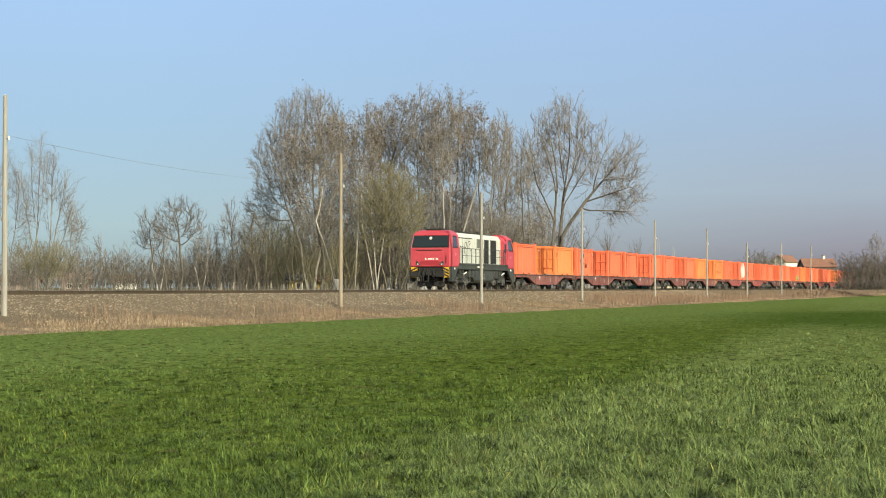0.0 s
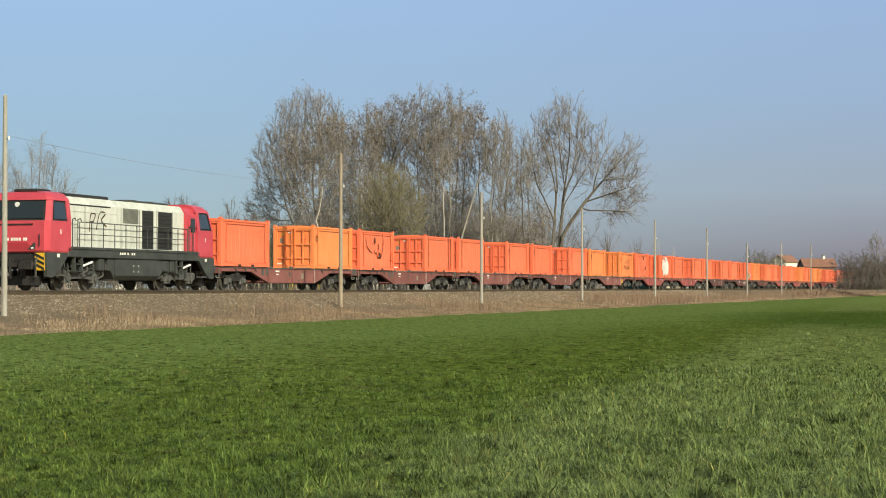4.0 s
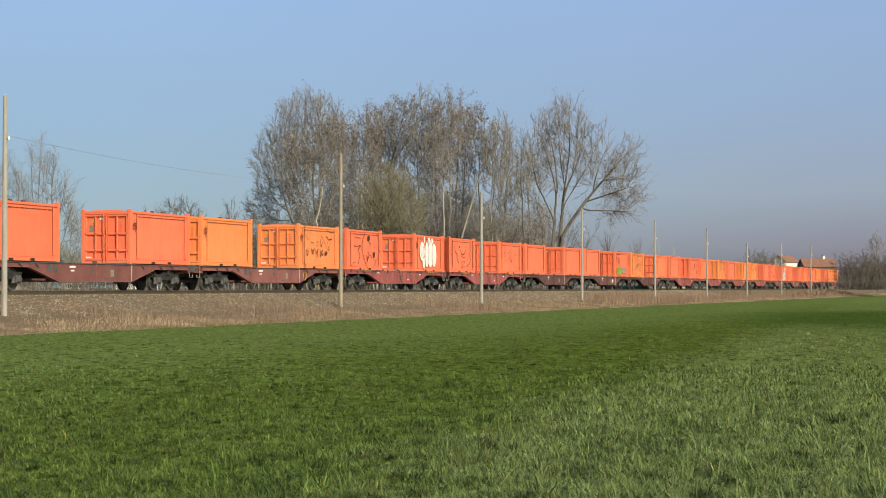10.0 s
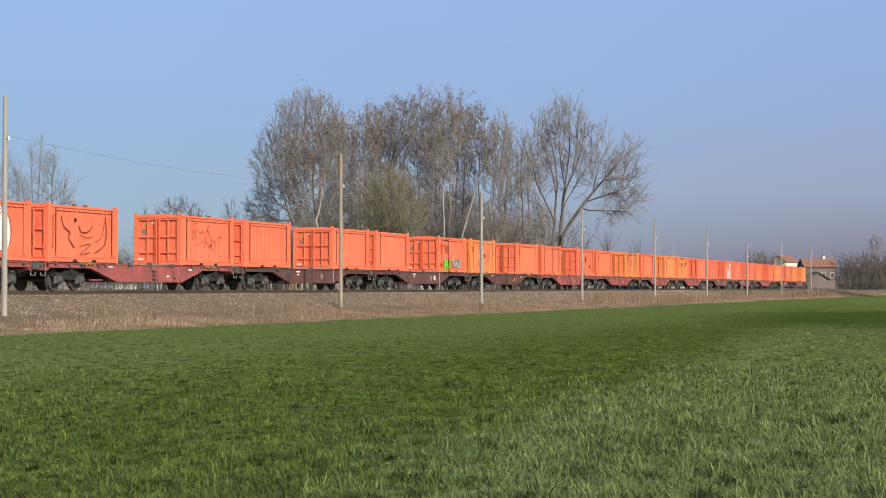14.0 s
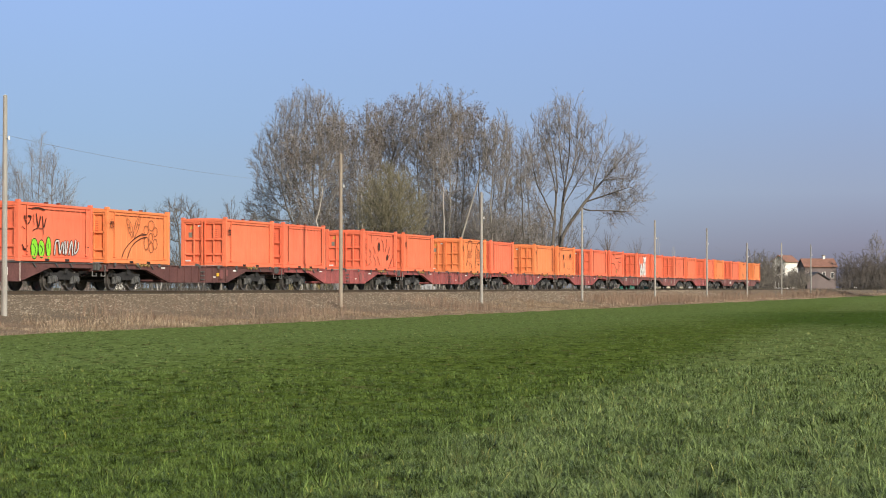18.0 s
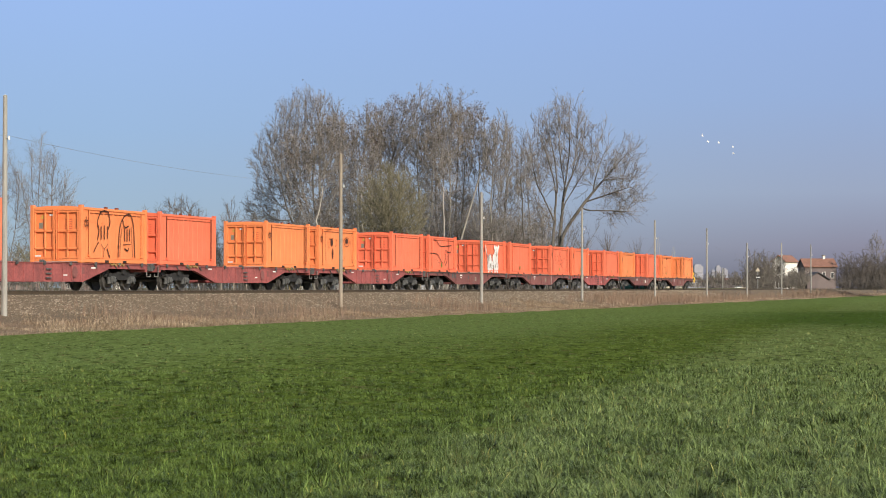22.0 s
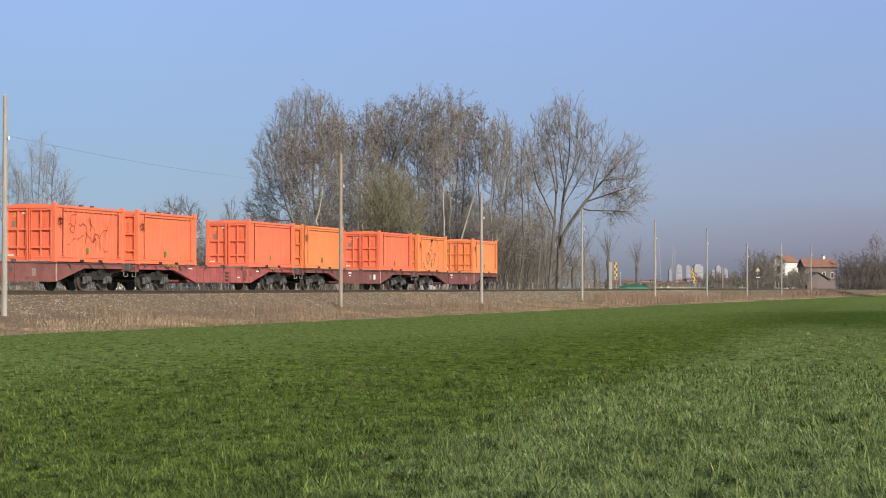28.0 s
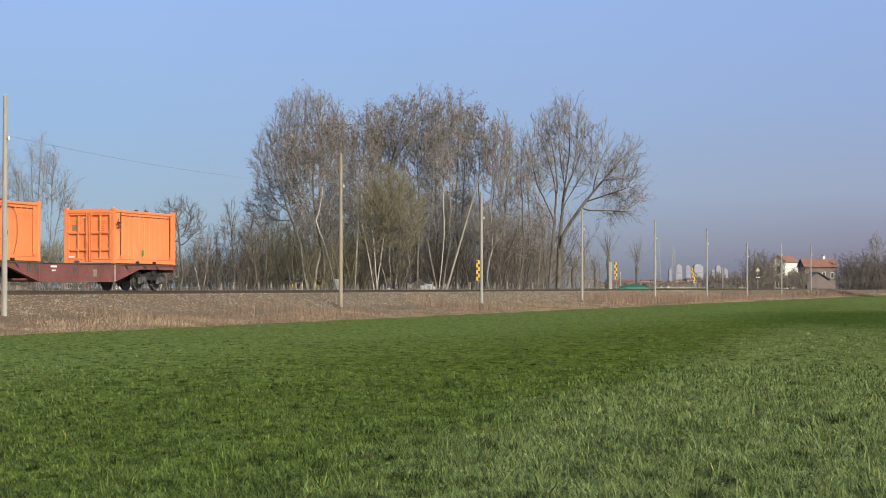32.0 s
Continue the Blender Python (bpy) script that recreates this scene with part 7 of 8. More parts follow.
# ---- the locomotive ----
def build_loco(shared):
    ob = thing("diesel_locomotive", pose(0, 0, -40), "crimson and off-white diesel locomotive with dark grey frame", "locomotive")
    x0, x1 = 0.62, 16.78
    # frame and deck
    part("main_frame", Mesh().box(x0 + 1.75, -1.5, 1.38, x1 - 1.75, 1.5, 1.78, 0.03), M_LOCOGREY, ob)
    part("deck_edge", Mesh().box(x0 + 1.95, -1.54, 1.72, x1 - 1.95, 1.54, 1.82), M_LOCOGREY, ob)
    bars = Mesh()
    for x in (6.9, 7.1, 7.3, 7.6, 8.0, 8.2):
        bars.box(x, -1.508, 1.55, x + 0.13, -1.502, 1.65)
    part("frame_lettering", bars, M_WHITE, ob, "small white bars of illegible lettering")
    # cabs
    for cx, sg in ((x0, 1), (x1, -1)):
        X = lambda d: cx + sg * d
        half, nose = 1.5, 1.36
        # lower nose and cab side, raked windscreen above, domed roof
        ring = lambda z, front, hw, hn: [(X(front), -hn, z), (X(front), hn, z), (X(front + 0.28), hw, z), (X(2.0), hw, z), (X(2.0), -hw, z), (X(front + 0.28), -hw, z)]
        body = Mesh().loft([ring(1.55, 0.05, half - 0.04, nose - 0.04), ring(1.62, 0.0, half, nose), ring(2.84, 0.04, half, nose)])
        cab = part("cab", body, M_LOCORED, ob, "crimson driver's cab")
        part("pillar_band", Mesh().loft([ring(2.84, 0.09, half - 0.045, nose - 0.045), ring(3.68, 0.36, half - 0.15, nose - 0.12)]), M_BLACK, cab, "black window band")
        part("cab_roof", Mesh().loft([ring(3.68, 0.3, half - 0.1, nose - 0.07), ring(3.78, 0.34, half - 0.14, nose - 0.11), ring(3.98, 0.62, half - 0.36, nose - 0.3), ring(4.06, 1.0, half - 0.6, nose - 0.5)]), M_LOCORED, cab)
        part("windscreen", Mesh().loft([[(X(0.075), -nose + 0.1, 2.92), (X(0.075), nose - 0.1, 2.92), (X(0.1), nose - 0.1, 2.92), (X(0.1), -nose + 0.1, 2.92)],
                                        [(X(0.31), -nose + 0.2, 3.62), (X(0.31), nose - 0.2, 3.62), (X(0.34), nose - 0.2, 3.62), (X(0.34), -nose + 0.2, 3.62)]]), M_GLASS, cab, "dark raked windscreen")
        for y in (-1, 1):
            part("corner_pillar", Mesh().loft([[(X(0.1), y * (nose + 0.0), 2.84), (X(0.32), y * (half + 0.005), 2.84), (X(0.44), y * (half + 0.005), 2.84), (X(0.16), y * (nose - 0.08), 2.84)],
                                               [(X(0.37), y * (nose - 0.1), 3.7), (X(0.6), y * (half - 0.11), 3.7), (X(0.72), y * (half - 0.11), 3.7), (X(0.43), y * (nose - 0.16), 3.7)]]), M_LOCORED, cab)
            part("rear_pillar", Mesh().loft([[(X(1.72), y * (half - 0.1), 2.84), (X(2.0), y * (half - 0.1), 2.84), (X(2.0), y * half, 2.84), (X(1.72), y * half, 2.84)],
                                             [(X(1.72), y * (half - 0.2), 3.7), (X(2.0), y * (half - 0.2), 3.7), (X(2.0), y * (half - 0.1), 3.7), (X(1.72), y * (half - 0.1), 3.7)]]), M_LOCORED, cab)
            part("side_window", Mesh().loft([[(X(0.62), y * (half - 0.04), 2.92), (X(1.66), y * (half - 0.04), 2.92), (X(1.66), y * (half - 0.02), 2.92), (X(0.62), y * (half - 0.02), 2.92)],
                                             [(X(0.8), y * (half - 0.14), 3.6), (X(1.6), y * (half - 0.14), 3.6), (X(1.6), y * (half - 0.12), 3.6), (X(0.8), y * (half - 0.12), 3.6)]]), M_GLASS, cab)
            # tapering grey skirt and hazard stripes
            part("end_skirt", Mesh().prism_y([(X(0.12), 0.55), (X(0.62), 0.55), (X(1.25), 0.95), (X(1.95), 1.55), (X(0.06), 1.55)], min(y * 1.3, y * 1.46), max(y * 1.3, y * 1.46)), M_LOCOGREY, cab)
            part("rail_guard", Mesh().prism_y([(X(0.2), 0.15), (X(0.55), 0.15), (X(0.62), 0.55), (X(0.12), 0.55)], min(y * 0.68, y * 0.85), max(y * 0.68, y * 0.85)), M_BLACK, cab)
            sign = part("hazard_panel", Mesh().box(min(X(0.05), X(0.1)), min(y * 0.92, y * 1.36), 0.82, max(X(0.05), X(0.1)), max(y * 0.92, y * 1.36), 1.53), M_YELLOWSIGN, cab, "yellow panel with black hazard stripes")
            for k in range(3):
                za = 0.83 + k * 0.2
                xf = X(0.045)
                xb = X(0.03)
                st = Mesh().loft([[(xb, y * 0.93, za + 0.2), (xb, y * 0.93, za + 0.3), (xb, y * 1.35, za + 0.1), (xb, y * 1.35, za)], [(xf, y * 0.93, za + 0.2), (xf, y * 0.93, za + 0.3), (xf, y * 1.35, za + 0.1), (xf, y * 1.35, za)]])
                part("stripe", st, M_BLACK, sign)
            lamp = part("headlight", Mesh().prism_x([(y * 0.62, 1.66), (y * 0.98, 1.66), (y * 0.98, 1.94), (y * 0.9, 1.94)], min(X(-0.01), X(0.04)), max(X(-0.01), X(0.04))), M_LOCOGREY, cab)
            part("lens", Mesh().box(min(X(-0.02), X(-0.012)), min(y * 0.8, y * 0.9), 1.69, max(X(-0.02), X(-0.012)), max(y * 0.8, y * 0.9), 1.76), M_LAMP, lamp)
            part("cab_marking", Mesh().box(min(X(1.1), X(1.16)), min(y * 1.501, y * 1.506), 2.3, max(X(1.1), X(1.16)), max(y * 1.501, y * 1.506), 2.5), M_WHITE, cab)
            part("skirt_plate", Mesh().box(min(X(0.9), X(1.12)), min(y * 1.46, y * 1.466), 1.36, max(X(0.9), X(1.12)), max(y * 1.46, y * 1.466), 1.5), M_WHITE, cab)
            part("buffer", Mesh().rod((X(0.3), y * 0.88, 1.03), (X(-0.5), y * 0.88, 1.03), 0.12, 0.12, 12), M_UNDER, cab)
            part("buffer_head", Mesh().box(min(X(-0.5), X(-0.6)), y * 0.88 - 0.31, 0.83, max(X(-0.5), X(-0.6)), y * 0.88 + 0.31, 1.24, 0.045), M_UNDER, cab)
        part("top_lamp", Mesh().rod((X(0.28), 0, 3.5), (X(0.22), 0, 3.49), 0.1, 0.1, 12), M_LAMP, cab)
        part("wiper_rail", Mesh().box(min(X(-0.005), X(0.03)), -0.85, 2.66, max(X(-0.005), X(0.03)), 0.95, 2.71), M_BLACK, cab)
        part("grab_rail", Mesh().rod((X(-0.04), -1.18, 1.8), (X(-0.04), -1.18, 2.3), 0.02, 0.02, 6), M_BLACK, cab)
        if sg > 0:
            num = Mesh()
            for k, w in ((-0.34, 0.1), (-0.14, 0.09), (-0.02, 0.09), (0.1, 0.09), (0.22, 0.09), (0.42, 0.07), (0.52, 0.07)):
                num.box(X(-0.004), -k - w, 2.02, X(0.02), -k, 2.14)
            part("number_bars", num, M_WHITE, cab, "row of small white bars on the nose")
            part("lower_trim", Mesh().prism_x([(-0.98, 1.66), (0.98, 1.66), (0.6, 1.95), (-0.6, 1.95)], X(-0.006), X(0.02)), M_LOCODEEP, cab)
        part("buffer_beam", Mesh().box(min(X(0.12), X(0.5)), -1.32, 0.9, max(X(0.12), X(0.5)), 1.32, 1.56, 0.02), M_BLACK, ob)
        part("drawhook", Mesh().box(min(X(0.12), X(-0.3)), -0.1, 0.95, max(X(0.12), X(-0.3)), 0.1, 1.12, 0.02), M_UNDER, ob)
        part("coupling", Mesh().pipe([(X(-0.25), 0, 1.0), (X(-0.3), 0.02, 0.75), (X(-0.2), 0.03, 0.5)], 0.045), M_UNDER, ob)
        for y in (-0.55, -0.4, 0.4, 0.55):
            part("brake_hose", Mesh().pipe([(X(0.12), y, 1.0), (X(-0.12), y, 0.9), (X(-0.14), y, 0.6), (X(0.0), y * 0.9, 0.5)], 0.03), M_BLACK, ob)
        part("snow_plough", Mesh().prism_y([(X(0.15), 0.22), (X(0.5), 0.22), (X(0.5), 0.6), (X(0.25), 0.6)], -0.95, 0.95), M_UNDER, ob)
        part("step", Mesh().box(min(X(1.0), X(1.6)), -1.5, 0.6, max(X(1.0), X(1.6)), -1.25, 0.66), M_BOGIE, ob)
    # engine hood between the cabs
    hx0, hx1, hy = x0 + 2.0, x1 - 2.9, 1.2
    hood = part("hood", Mesh().prism_x([(-hy, 1.8), (hy, 1.8), (hy, 3.62), (hy - 0.2, 3.92), (-hy + 0.2, 3.92), (-hy, 3.62)], hx0, hx1), M_LOCOWHITE, ob, "off-white stained engine hood")
    # solid dark band painted for the shade between cab and hood
    part("cab_gap", Mesh().box(hx0 - 0.005, -hy - 0.02, 1.82, hx0 + 0.13, hy + 0.02, 3.6), M_UNDER, hood, "dark band for the shade in the gap behind the cab")
    part("soot", Mesh().box(hx0 + 0.14, -hy - 0.004, 3.55, 6.6, hy + 0.004, 3.615), M_UNDER, hood, "sooty eave below the roof")
    part("equipment_case", Mesh().prism_x([(-1.42, 1.8), (1.42, 1.8), (1.42, 3.5), (1.1, 3.85), (-1.1, 3.85), (-1.42, 3.5)], hx1, x1 - 2.0), M_LOCORED, ob)
    # rear cab door with its window, on both sides
    for y in (-1, 1):
        dr = part("cab_door", Mesh().box(hx1 + 0.1, min(y * 1.42, y * 1.45), 1.84, x1 - 2.05, max(y * 1.42, y * 1.45), 3.46, 0.01), M_LOCORED, ob, "crimson cab door with window")
        part("door_window", Mesh().box(hx1 + 0.22, min(y * 1.45, y * 1.458), 2.72, x1 - 2.2, max(y * 1.45, y * 1.458), 3.38), M_GLASS, dr)
        part("door_handle", Mesh().rod((hx1 + 0.16, y * 1.48, 2.3), (hx1 + 0.16, y * 1.48, 2.5), 0.015, 0.015, 6), M_STEEL, dr)
    # pipes, cables and boxes packed below the frame
    rr = random.Random(12)
    for i in range(26):
        xc = rr.choice((rr.uniform(2.0, 6.2), rr.uniform(11.3, 15.4)))
        z0 = rr.uniform(0.5, 1.1)
        part("pipe", Mesh().pipe([(xc, -1.28, z0 + 0.35), (xc + rr.uniform(-0.1, 0.1), -1.3, z0), (xc + rr.uniform(-0.5, 0.5), -1.25, z0 - rr.uniform(0.0, 0.25))], rr.uniform(0.02, 0.045), 5), rr.choice((M_BLACK, M_BOGIE, M_LOCOGREY)), ob)
    for i in range(14):
        y0 = rr.uniform(-1.1, 1.1)
        part("front_hose", Mesh().pipe([(x0 + 0.1, y0, rr.uniform(0.95, 1.5)), (x0 - 0.1, y0 + rr.uniform(-0.1, 0.1), rr.uniform(0.7, 1.1)), (x0 + 0.05, y0 + rr.uniform(-0.15, 0.15), rr.uniform(0.45, 0.7))], rr.uniform(0.02, 0.045), 5), rr.choice((M_BLACK, M_UNDER, M_BOGIE)), ob)
    for x, w in ((5.2, 0.5), (6.0, 0.35), (11.4, 0.5), (12.1, 0.4)):
        part("equipment_box", Mesh().box(x, -1.4, 0.85, x + w, -1.0, 1.36, 0.02), M_LOCOGREY, ob)
    for x in (4.3, 7.55, 9.3, 11.05, 12.65):
        part("panel_joint", Mesh().box(x, -hy - 0.008, 1.85, x + 0.03, -hy - 0.002, 3.62), M_LOCOGREY, hood)
        part("panel_joint", Mesh().box(x, hy + 0.002, 1.85, x + 0.03, hy + 0.008, 3.62), M_LOCOGREY, hood)
    for y in (-1, 1):
        part("door_rail", Mesh().box(hx0, min(y * hy, y * (hy + 0.02)), 3.3, 7.5, max(y * hy, y * (hy + 0.02)), 3.33), M_LOCOWHITE, hood)
        gr = part("grille", Mesh().box(7.75, min(y * hy, y * (hy + 0.015)), 2.95, 9.2, max(y * hy, y * (hy + 0.015)), 3.6), M_GRILLE, hood, "grey air intake grille")
        for k in range(7):
            part("slat", Mesh().box(7.78, min(y * (hy + 0.015), y * (hy + 0.04)), 2.98 + k * 0.088, 9.17, max(y * (hy + 0.015), y * (hy + 0.04)), 3.02 + k * 0.088), M_GRILLE, gr)
        for xa, xb in ((9.6, 10.7), (11.2, 12.6)):
            lv = part("louvre", Mesh().box(xa, min(y * hy, y * (hy + 0.012)), 1.86, xb, max(y * hy, y * (hy + 0.012)), 3.58), M_BLACK, hood, "tall dark radiator opening")
            for k in range(9):
                part("slat", Mesh().box(xa + 0.04, min(y * (hy + 0.012), y * (hy + 0.03)), 1.95 + k * 0.18, xb - 0.04, max(y * (hy + 0.012), y * (hy + 0.03)), 1.98 + k * 0.18), M_UNDER, lv)
        # walkway railing
        rail = part("railing", Mesh().rod((x0 + 2.7, y * 1.5, 2.85), (x1 - 3.1, y * 1.5, 2.85), 0.022, 0.022, 6).rod((x0 + 2.7, y * 1.5, 2.35), (x1 - 3.1, y * 1.5, 2.35), 0.018, 0.018, 6), M_LOCOGREY, ob, "dark grey walkway railing")
        for k in range(11):
            x = x0 + 2.7 + k * (x1 - x0 - 5.8) / 10
            part("baluster", Mesh().rod((x, y * 1.5, 1.8), (x, y * 1.5, 2.85), 0.02, 0.02, 6), M_LOCOGREY, rail)
        for xh in (x0 + 2.1, x0 + 2.55, x1 - 2.95, x1 - 2.5):
            part("stair_rail", Mesh().pipe([(xh, y * 1.5, 1.5), (xh, y * 1.5, 2.95), (xh + 0.2, y * 1.5, 3.0), (xh + 0.3, y * 1.5, 2.9)], 0.022), M_LOCOGREY, rail)
        # silver dampers and bogie struts
        for xc in (3.9, 13.5):
            part("damper", Mesh().rod((xc - 0.1, y * 1.36, 1.02), (xc + 0.75, y * 1.36, 1.2), 0.05, 0.05, 8), M_LAMP, ob, "silver damper")
            for dx in (-0.9, -0.3):
                part("steps_frame", Mesh().box(xc + dx, min(y * 1.3, y * 1.46), 0.75, xc + dx + 0.08, max(y * 1.3, y * 1.46), 1.4, 0.01), M_LOCOGREY, ob)
            for zz in (0.78, 1.08):
                part("step_tread", Mesh().box(xc - 0.9, min(y * 1.25, y * 1.46), zz, xc - 0.22, max(y * 1.25, y * 1.46), zz + 0.04), M_LOCOGREY, ob)
    mark = Mesh().ribbon(curve([(4.7, 2.5), (4.8, 3.2), (5.2, 3.25), (5.05, 2.95), (4.8, 2.9)]), 0.07, -hy - 0.012).ribbon(curve([(5.3, 2.6), (5.6, 3.3), (6.1, 3.3), (5.75, 3.0), (6.2, 2.75)]), 0.07, -hy - 0.012)
    part("sprayed_tag", mark, M_SPRAYDK, hood, "dark sprayed scribble")
    # roof gear
    part("roof_walk", Mesh().box(hx0 - 0.4, -0.75, 3.92, 7.2, 0.75, 4.08, 0.02), M_BLACK, ob, "black roof silencer cover")
    part("roof_fan_cowl", Mesh().box(9.2, -0.9, 3.92, 12.8, 0.9, 4.02, 0.02), M_LOCOGREY, ob)
    for x in (10.1, 11.8):
        part("roof_fan", Mesh().rod((x, 0, 4.02), (x, 0, 4.07), 0.6, 0.6, 18), M_BLACK, ob)
    part("horn_box", Mesh().box(x0 + 0.9, -0.55, 4.04, x0 + 2.0, 0.55, 4.17, 0.03), M_BLACK, ob)
    part("exhaust", Mesh().rod((8.3, 0, 3.9), (8.3, 0, 4.12), 0.18, 0.18, 12), M_BOGIE, ob)
    # fuel tank and bogies
    part("fuel_tank", Mesh().prism_x([(-1.2, 0.45), (1.2, 0.45), (1.42, 0.65), (1.42, 1.38), (-1.42, 1.38), (-1.42, 0.65)], 6.6, 10.9), M_LOCOGREY, ob)
    for xe, sg in ((6.6, -1), (10.9, 1)):
        part("tank_end", Mesh().prism_y([(xe, 0.5), (xe + sg * 0.5, 1.0), (xe + sg * 0.5, 1.38), (xe, 1.38)], -1.38, 1.38), M_LOCOGREY, ob)
    for k in range(4):
        part("tank_plate", Mesh().box(8.3 + (k % 2) * 0.5, -1.43, 0.8 + (k // 2) * 0.25, 8.36 + (k % 2) * 0.5, -1.422, 0.86 + (k // 2) * 0.25), M_WHITE, ob)
    fm = Mesh()
    for y in (-1.08, 1.08):
        fm.prism_y([(-1.75, 0.55), (-1.5, 0.42), (-0.6, 0.5), (0.6, 0.5), (1.5, 0.42), (1.75, 0.55), (1.75, 0.8), (0.8, 0.85), (0.5, 1.05), (-0.5, 1.05), (-0.8, 0.85), (-1.75, 0.8)], y - 0.09, y + 0.09)
    fm.box(-0.35, -1.1, 0.6, 0.35, 1.1, 1.0, 0.04)
    me = fm.data("bogie")
    me.materials.append(M_BOGIE)
    wm = Mesh().rod((0, -1.0, 0), (0, 1.0, 0), 0.1, 0.1, 10)
    for y, sg in ((-0.75, -1), (0.75, 1)):
        wm.disc([(0.22, sg * 0.07), (0.38, sg * 0.03), (0.47, sg * 0.07), (0.5, sg * 0.06), (0.5, -sg * 0.05), (0.53, -sg * 0.07), (0.3, -sg * 0.06)], 0, y, 0, 24)
    wme = wm.data("wheelset")
    wme.materials.append(M_WHEEL)
    for xc in (4.0, 13.4):
        b = part("bogie", me, None, ob, m=pose(xc, 0, 0))
        for i, dx in enumerate((-1.2, 1.2)):
            w = part("wheelset", wme, None, b, m=pose(dx, 0, 0.5))
            shared["loco_spin"][i].append(w)
            for y in (-1.08, 1.08):
                part("axle_box", Mesh().box(dx - 0.22, y - 0.14, 0.3, dx + 0.22, y + 0.14, 0.68, 0.03).disc([(0.13, y * 0.02 - 0.17), (0.13, y * 0.02 + 0.17)], dx, y, 0.5, 12), M_BOGIE, b)
                for ex in (-0.36, 0.36):
                    part("spring", Mesh().rod((dx + ex, y, 0.45), (dx + ex, y, 0.82), 0.1, 0.1, 10), M_BOGIE, b)
                part("sand_pipe", Mesh().pipe([(dx * 1.45, y * 0.72, 0.8), (dx * 1.45, y * 0.72, 0.3), (dx * 1.38, y * 0.7, 0.12)], 0.03), M_BOGIE, b)
    return ob


# ---- put the train together ----
FRONT_U = 120.75                     # s of the locomotive's front buffers at 0 s
WAGON_U = 138.15
MOVERS = []                          # (thing, its s at 0 s, height)
GEAR = shared_running_gear()
GEAR["loco_spin"] = ([], [])


def build_train():
    loco = build_loco(GEAR)
    MOVERS.append((loco, FRONT_U, 0.0))
    protos = {(t, r): container_proto(t, r) for t in PAINT for r in (0, 1)}
    used = set()
    wag = {(b, dk): wagon_proto(b, dk, GEAR) for b in (False, True) for dk in (False, True)}
    wused = set()
    for k, loads in enumerate(LOADS):
        b, dk = k in TYPE_B, k in (7, 8, 9)
        if (b, dk) in wused:
            w = copy_thing(wag[b, dk], pose(0, 0, 0))
        else:
            w = wag[b, dk]
            wused.add((b, dk))
        tagged(w, "dark brown grimy flat wagon carrying two containers" if dk else "red-oxide flat wagon with ribbed sills, carrying two containers" if b else "brown flat wagon with fishbelly sills, carrying two containers")
        if k == 4:
            part("ring_sign", Mesh().pipe([(x, -1.22, z) for x, z in oval(C0 + 4.0, 0.75, 0.2, 0.22, 0, 360, 14)], 0.02, 5), M_YELLOWSIGN, w)
        if k in (8, 17):
            part("notice", Mesh().box(C0 + 2.0, -1.215, 0.62, C0 + 2.35, -1.204, 0.92), M_WHITE, w)
        if k == 9:
            part("notice", Mesh().box(C0 + 2.0, -1.24, 0.68, C0 + 2.6, -1.225, 0.84), M_YELLOWSIGN, w, "yellow notice plate")
        MOVERS.append((w, WAGON_U + k * WL, 0.0))
        for half, (tone, ribbed, mark, green, paint) in enumerate(loads):
            key = (tone, ribbed)
            if key in used:
                c = copy_thing(protos[key], pose(0, 0, 0))
            else:
                c = protos[key]
                used.add(key)
            words = TONE_WORD[tone] + (" ribbed" if ribbed else " smooth-sided") + " container"
            words += " with white spray painting" if "white" in paint else " with green sprayed letters" if paint == "green_letters" else " with dark sprayed strokes" if paint else " with green sprayed spot" if green else ""
            tagged(c, words + " on a wagon")
            if mark:
                m = Mesh()
                m.ribbon(oval(0.3, 1.66, 0.075, 0.12), 0.034, -CW - 0.016).ribbon([(0.37, 1.95), (0.37, 1.55)], 0.036, -CW - 0.016)
                m.ribbon(oval(0.5, 1.7, 0.07, 0.11), 0.034, -CW - 0.016).ribbon([(0.44, 1.82), (0.45, 1.42)], 0.036, -CW - 0.016).ribbon([(0.24, 1.82), (0.56, 1.78)], 0.026, -CW - 0.016)
                part("emblem", m, M_SPRAYDK, c, "small dark emblem")
            if green:
                part("sprayed_spot", blob(2.75, 0.5, 0.1, 0.16, wob=0.18, seed=3), M_GREENSPOT, c, "green sprayed spot")
            if paint:
                graffiti(c, paint)
            MOVERS.append((c, WAGON_U + k * WL + (0.67 if half == 0 else 13.01), DECK))
    for key, ob in protos.items():
        if key not in used:
            for o in list(ob.children_recursive) + [ob]:
                bpy.data.objects.remove(o)


build_train()


# ---- what moves ----
def all_named(kind):
    return [o for o in bpy.data.objects if o.name.split(".")[0] == kind]


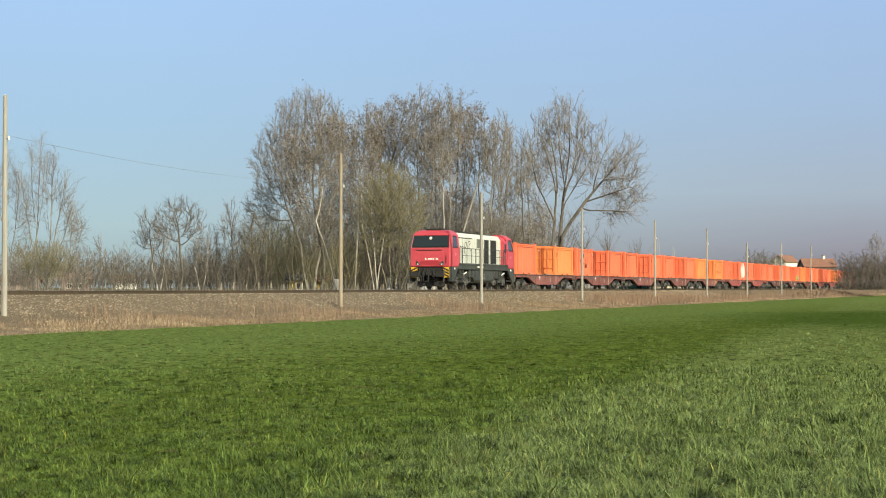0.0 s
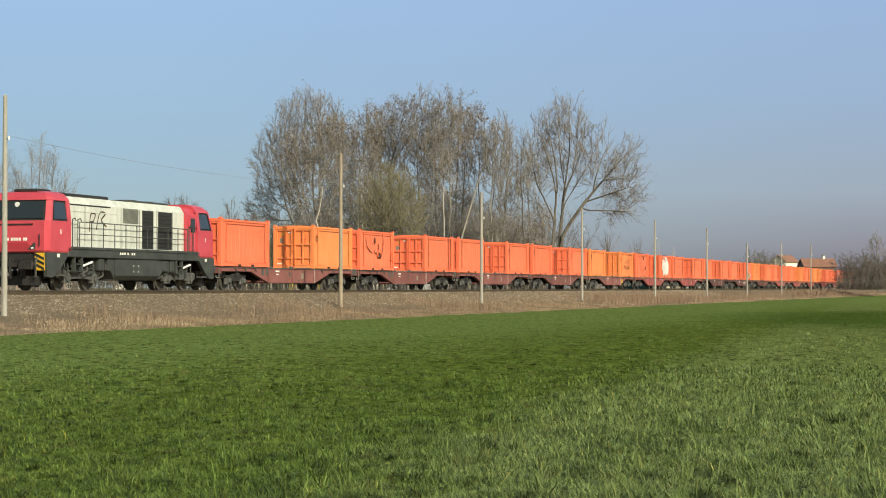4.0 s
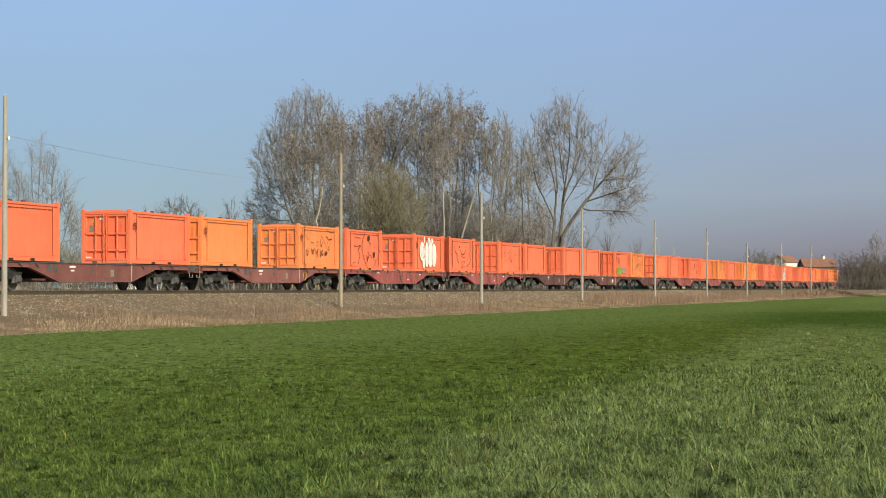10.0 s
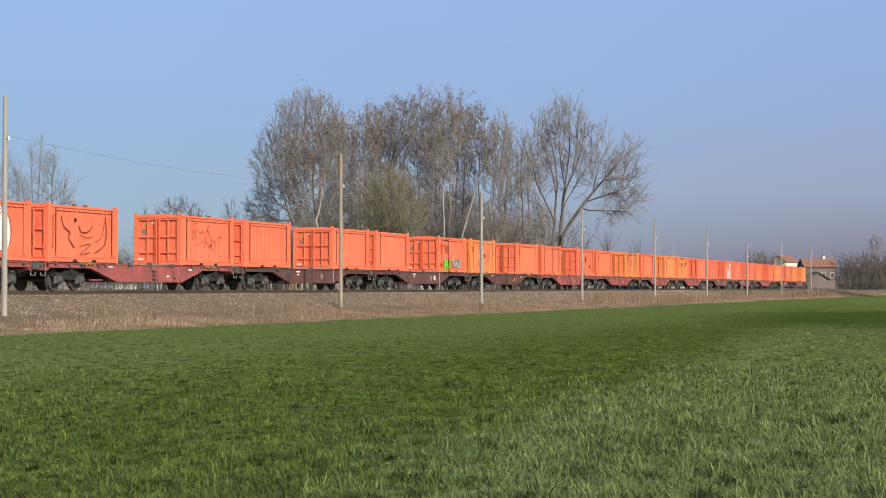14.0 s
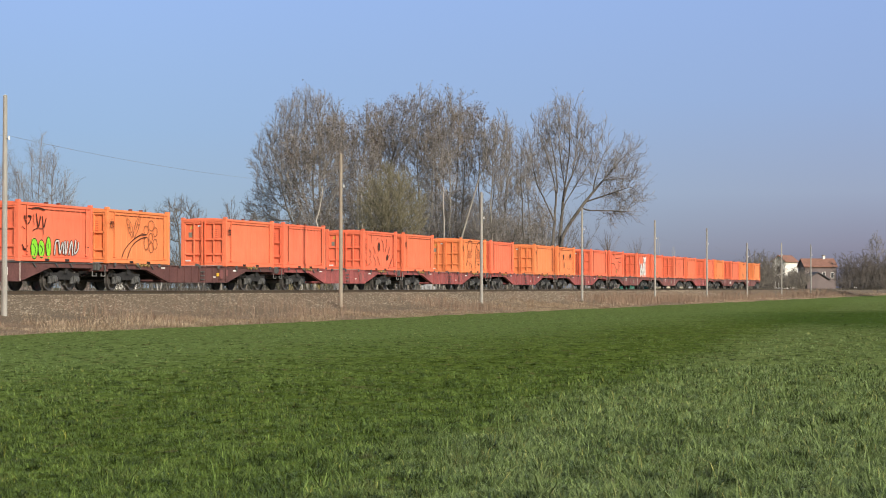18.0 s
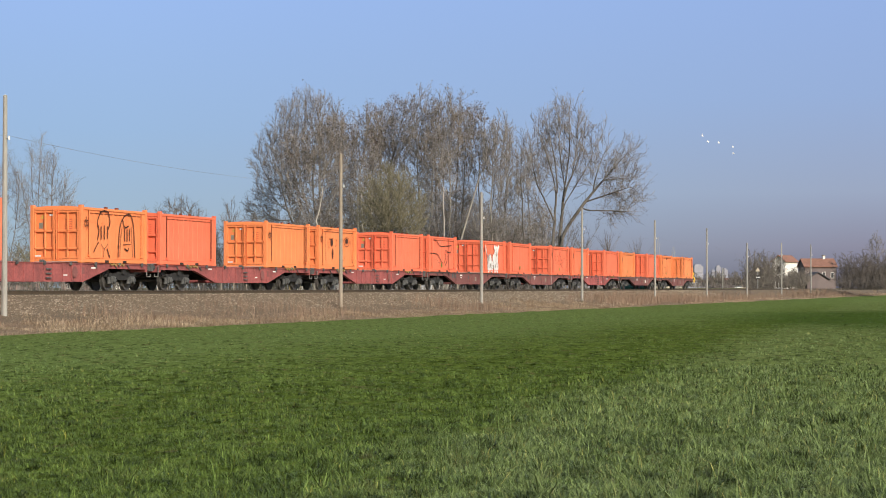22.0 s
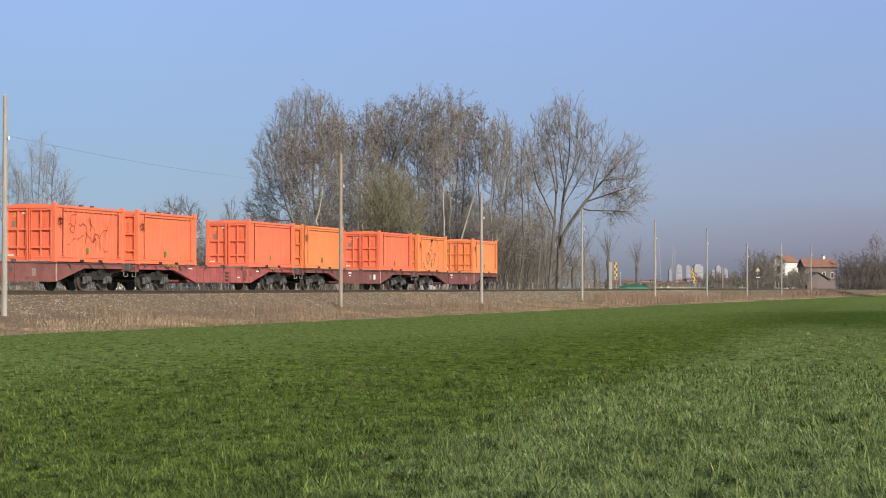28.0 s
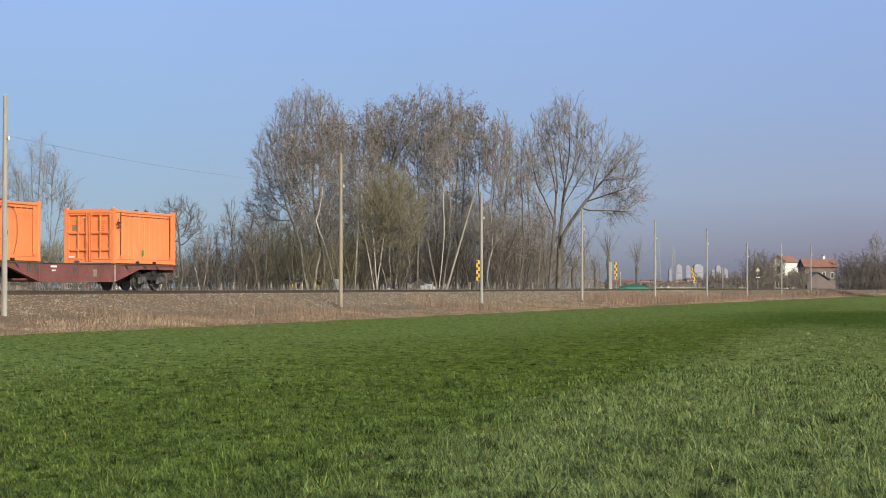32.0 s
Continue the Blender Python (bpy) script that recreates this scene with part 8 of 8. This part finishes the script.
def bird():
    ob = thing("bird", pose(0, 0, 0), "small white bird flying with spread wings", "bird", "flock of white birds")
    body = [[(x, r * math.cos(a), r * 0.8 * math.sin(a)) for a in [j * math.tau / 8 for j in range(8)]] for x, r in ((-0.17, 0.01), (-0.1, 0.038), (0.02, 0.055), (0.12, 0.042), (0.17, 0.034), (0.22, 0.01))]
    part("body", Mesh().loft(body), M_WHITE, ob)
    for s in (-1, 1):
        wing = [[(x0, s * y, z), (x1, s * y, z), (x1, s * y, z + 0.012), (x0, s * y, z + 0.012)] for y, x0, x1, z in ((0.03, -0.06, 0.08, 0.02), (0.15, -0.05, 0.08, 0.06), (0.33, -0.07, -0.02, 0.04))]
        part("wing", Mesh().loft(wing), M_WHITE, ob, "narrow white wing")
    part("beak", Mesh().rod((0.21, 0, 0), (0.25, 0, -0.01), 0.01, 0.003), M_STEEL, ob)
    return ob


# columns and rows of the flock's flight: time, across, up (metres, 260 m out)
FLOCK = (
    ((20.9, 58.0, 18.8), (21.8, 40.0, 19.8), (22.0, 36.6, 20.3), (22.4, 33.5, 17.7), (22.6, 32.8, 15.5), (23.0, 28.9, 13.1), (23.6, 21.0, 9.6), (24.6, 8.0, 7.0)),
    ((20.8, 58.0, 19.4), (21.6, 41.9, 20.2), (22.4, 35.4, 19.9), (23.0, 29.5, 18.0), (23.2, 27.6, 18.0), (24.0, 18.0, 13.5), (25.0, 4.0, 10.0)),
    ((20.7, 57.0, 20.4), (21.6, 40.0, 21.6), (22.2, 34.1, 20.9), (22.6, 30.1, 20.4), (23.2, 23.0, 16.5), (24.0, 10.0, 11.0)),
    ((21.1, 58.0, 17.5), (21.9, 42.0, 18.8), (22.4, 34.5, 16.9), (23.0, 32.7, 15.4), (23.8, 22.0, 12.0), (24.8, 6.0, 8.0)),
    ((21.1, 57.0, 18.4), (21.9, 41.5, 19.6), (22.4, 35.5, 19.1), (23.0, 30.5, 17.0), (23.8, 20.0, 12.5), (24.8, 5.0, 9.0)))
BIRDS = [bird() for _ in FLOCK]


def build_car():
    """A small saloon on the far road; its nose points to its own +x."""
    ob = thing("car", pose(0, 1120, -0.12), "small white car driving along the far road", "car")
    part("body", Mesh().prism_y([(-2.1, 0.35), (2.05, 0.35), (2.1, 0.7), (1.1, 0.88), (-1.9, 0.92), (-2.1, 0.75)], -0.82, 0.82), M_WHITE, ob)
    part("cabin", Mesh().loft([[(-1.7, -0.78, 0.9), (1.05, -0.78, 0.88), (1.05, 0.78, 0.88), (-1.7, 0.78, 0.9)], [(-1.2, -0.62, 1.36), (0.35, -0.62, 1.38), (0.35, 0.62, 1.38), (-1.2, 0.62, 1.36)]]), M_GLASS, ob, "dark glazed cabin")
    part("roof", Mesh().box(-1.22, -0.64, 1.365, 0.38, 0.64, 1.43, 0.02), M_WHITE, ob)
    for x in (-1.3, 1.3):
        for y in (-0.8, 0.8):
            part("wheel", Mesh().disc([(0.2, -0.09), (0.31, -0.08), (0.31, 0.08), (0.2, 0.09)], x, y, 0.31, 14), M_BLACK, ob)
    return ob


CAR = build_car()


def motions():
    """The train rolls by at an even speed; its wheels turn with it. A car and a flock of birds cross behind."""
    for ob, u, z in MOVERS:
        walk(ob, [(t, trk_pose(u - SPEED * t, TRACK_D, z)) for t in (0.0, 8.0, 16.0, 24.0, 32.0)])
    # the car goes the other way, far behind the houses and the line
    walk(CAR, [(t, pose(193.0 - 17.4 * (t - 21.0), 1120, -0.12, 0, 0, 180)) for t in (0.0, 8.0, 16.0, 24.0, 32.0)])
    # the flock comes down from beside the view and goes in behind the grove
    for ob, way in zip(BIRDS, FLOCK):
        t0, x0, z0 = way[0]
        t1, x1, z1 = way[-1]
        rows = [(0.0, pose(x0 + 70, 260, z0 + 4, 0, 0, 180)), (t0 - 3, pose(x0 + 40, 260, z0 + 2, 0, 0, 180))]
        rows += [(t, pose(x, 260, z, -38 + 12 * math.sin(7 * t), 12, 180 + 20 * math.sin(3 * t))) for t, x, z in way]
        rows += [(t1 + 1.5, pose(x1 - 8, 262, z1 - 3, 0, 0, 180)), (32.0, pose(x1 - 8.5, 262, z1 - 3.2, 0, 0, 180))]
        walk(ob, rows)
    # one turning wheelset for each place in a bogie; its fellows share the keys
    groups = {}
    for w in all_named("wheelset"):
        p = w.matrix_basis.translation
        groups.setdefault((round(p.x, 2), round(p.z, 2)), []).append(w)
    for (x, z), ws in groups.items():
        rate = -math.degrees(SPEED / z)
        walk(ws[0], [(i / FPS, pose(x, 0, z, 0, rate * i / FPS, 0)) for i in range(int(32 * FPS) + 1)])
        keys = ws[0].animation_data
        for w in ws[1:]:
            w.rotation_mode = "QUATERNION"
            w.animation_data_create()
            w.animation_data.action = keys.action
            w.animation_data.action_slot = keys.action_slot


motions()
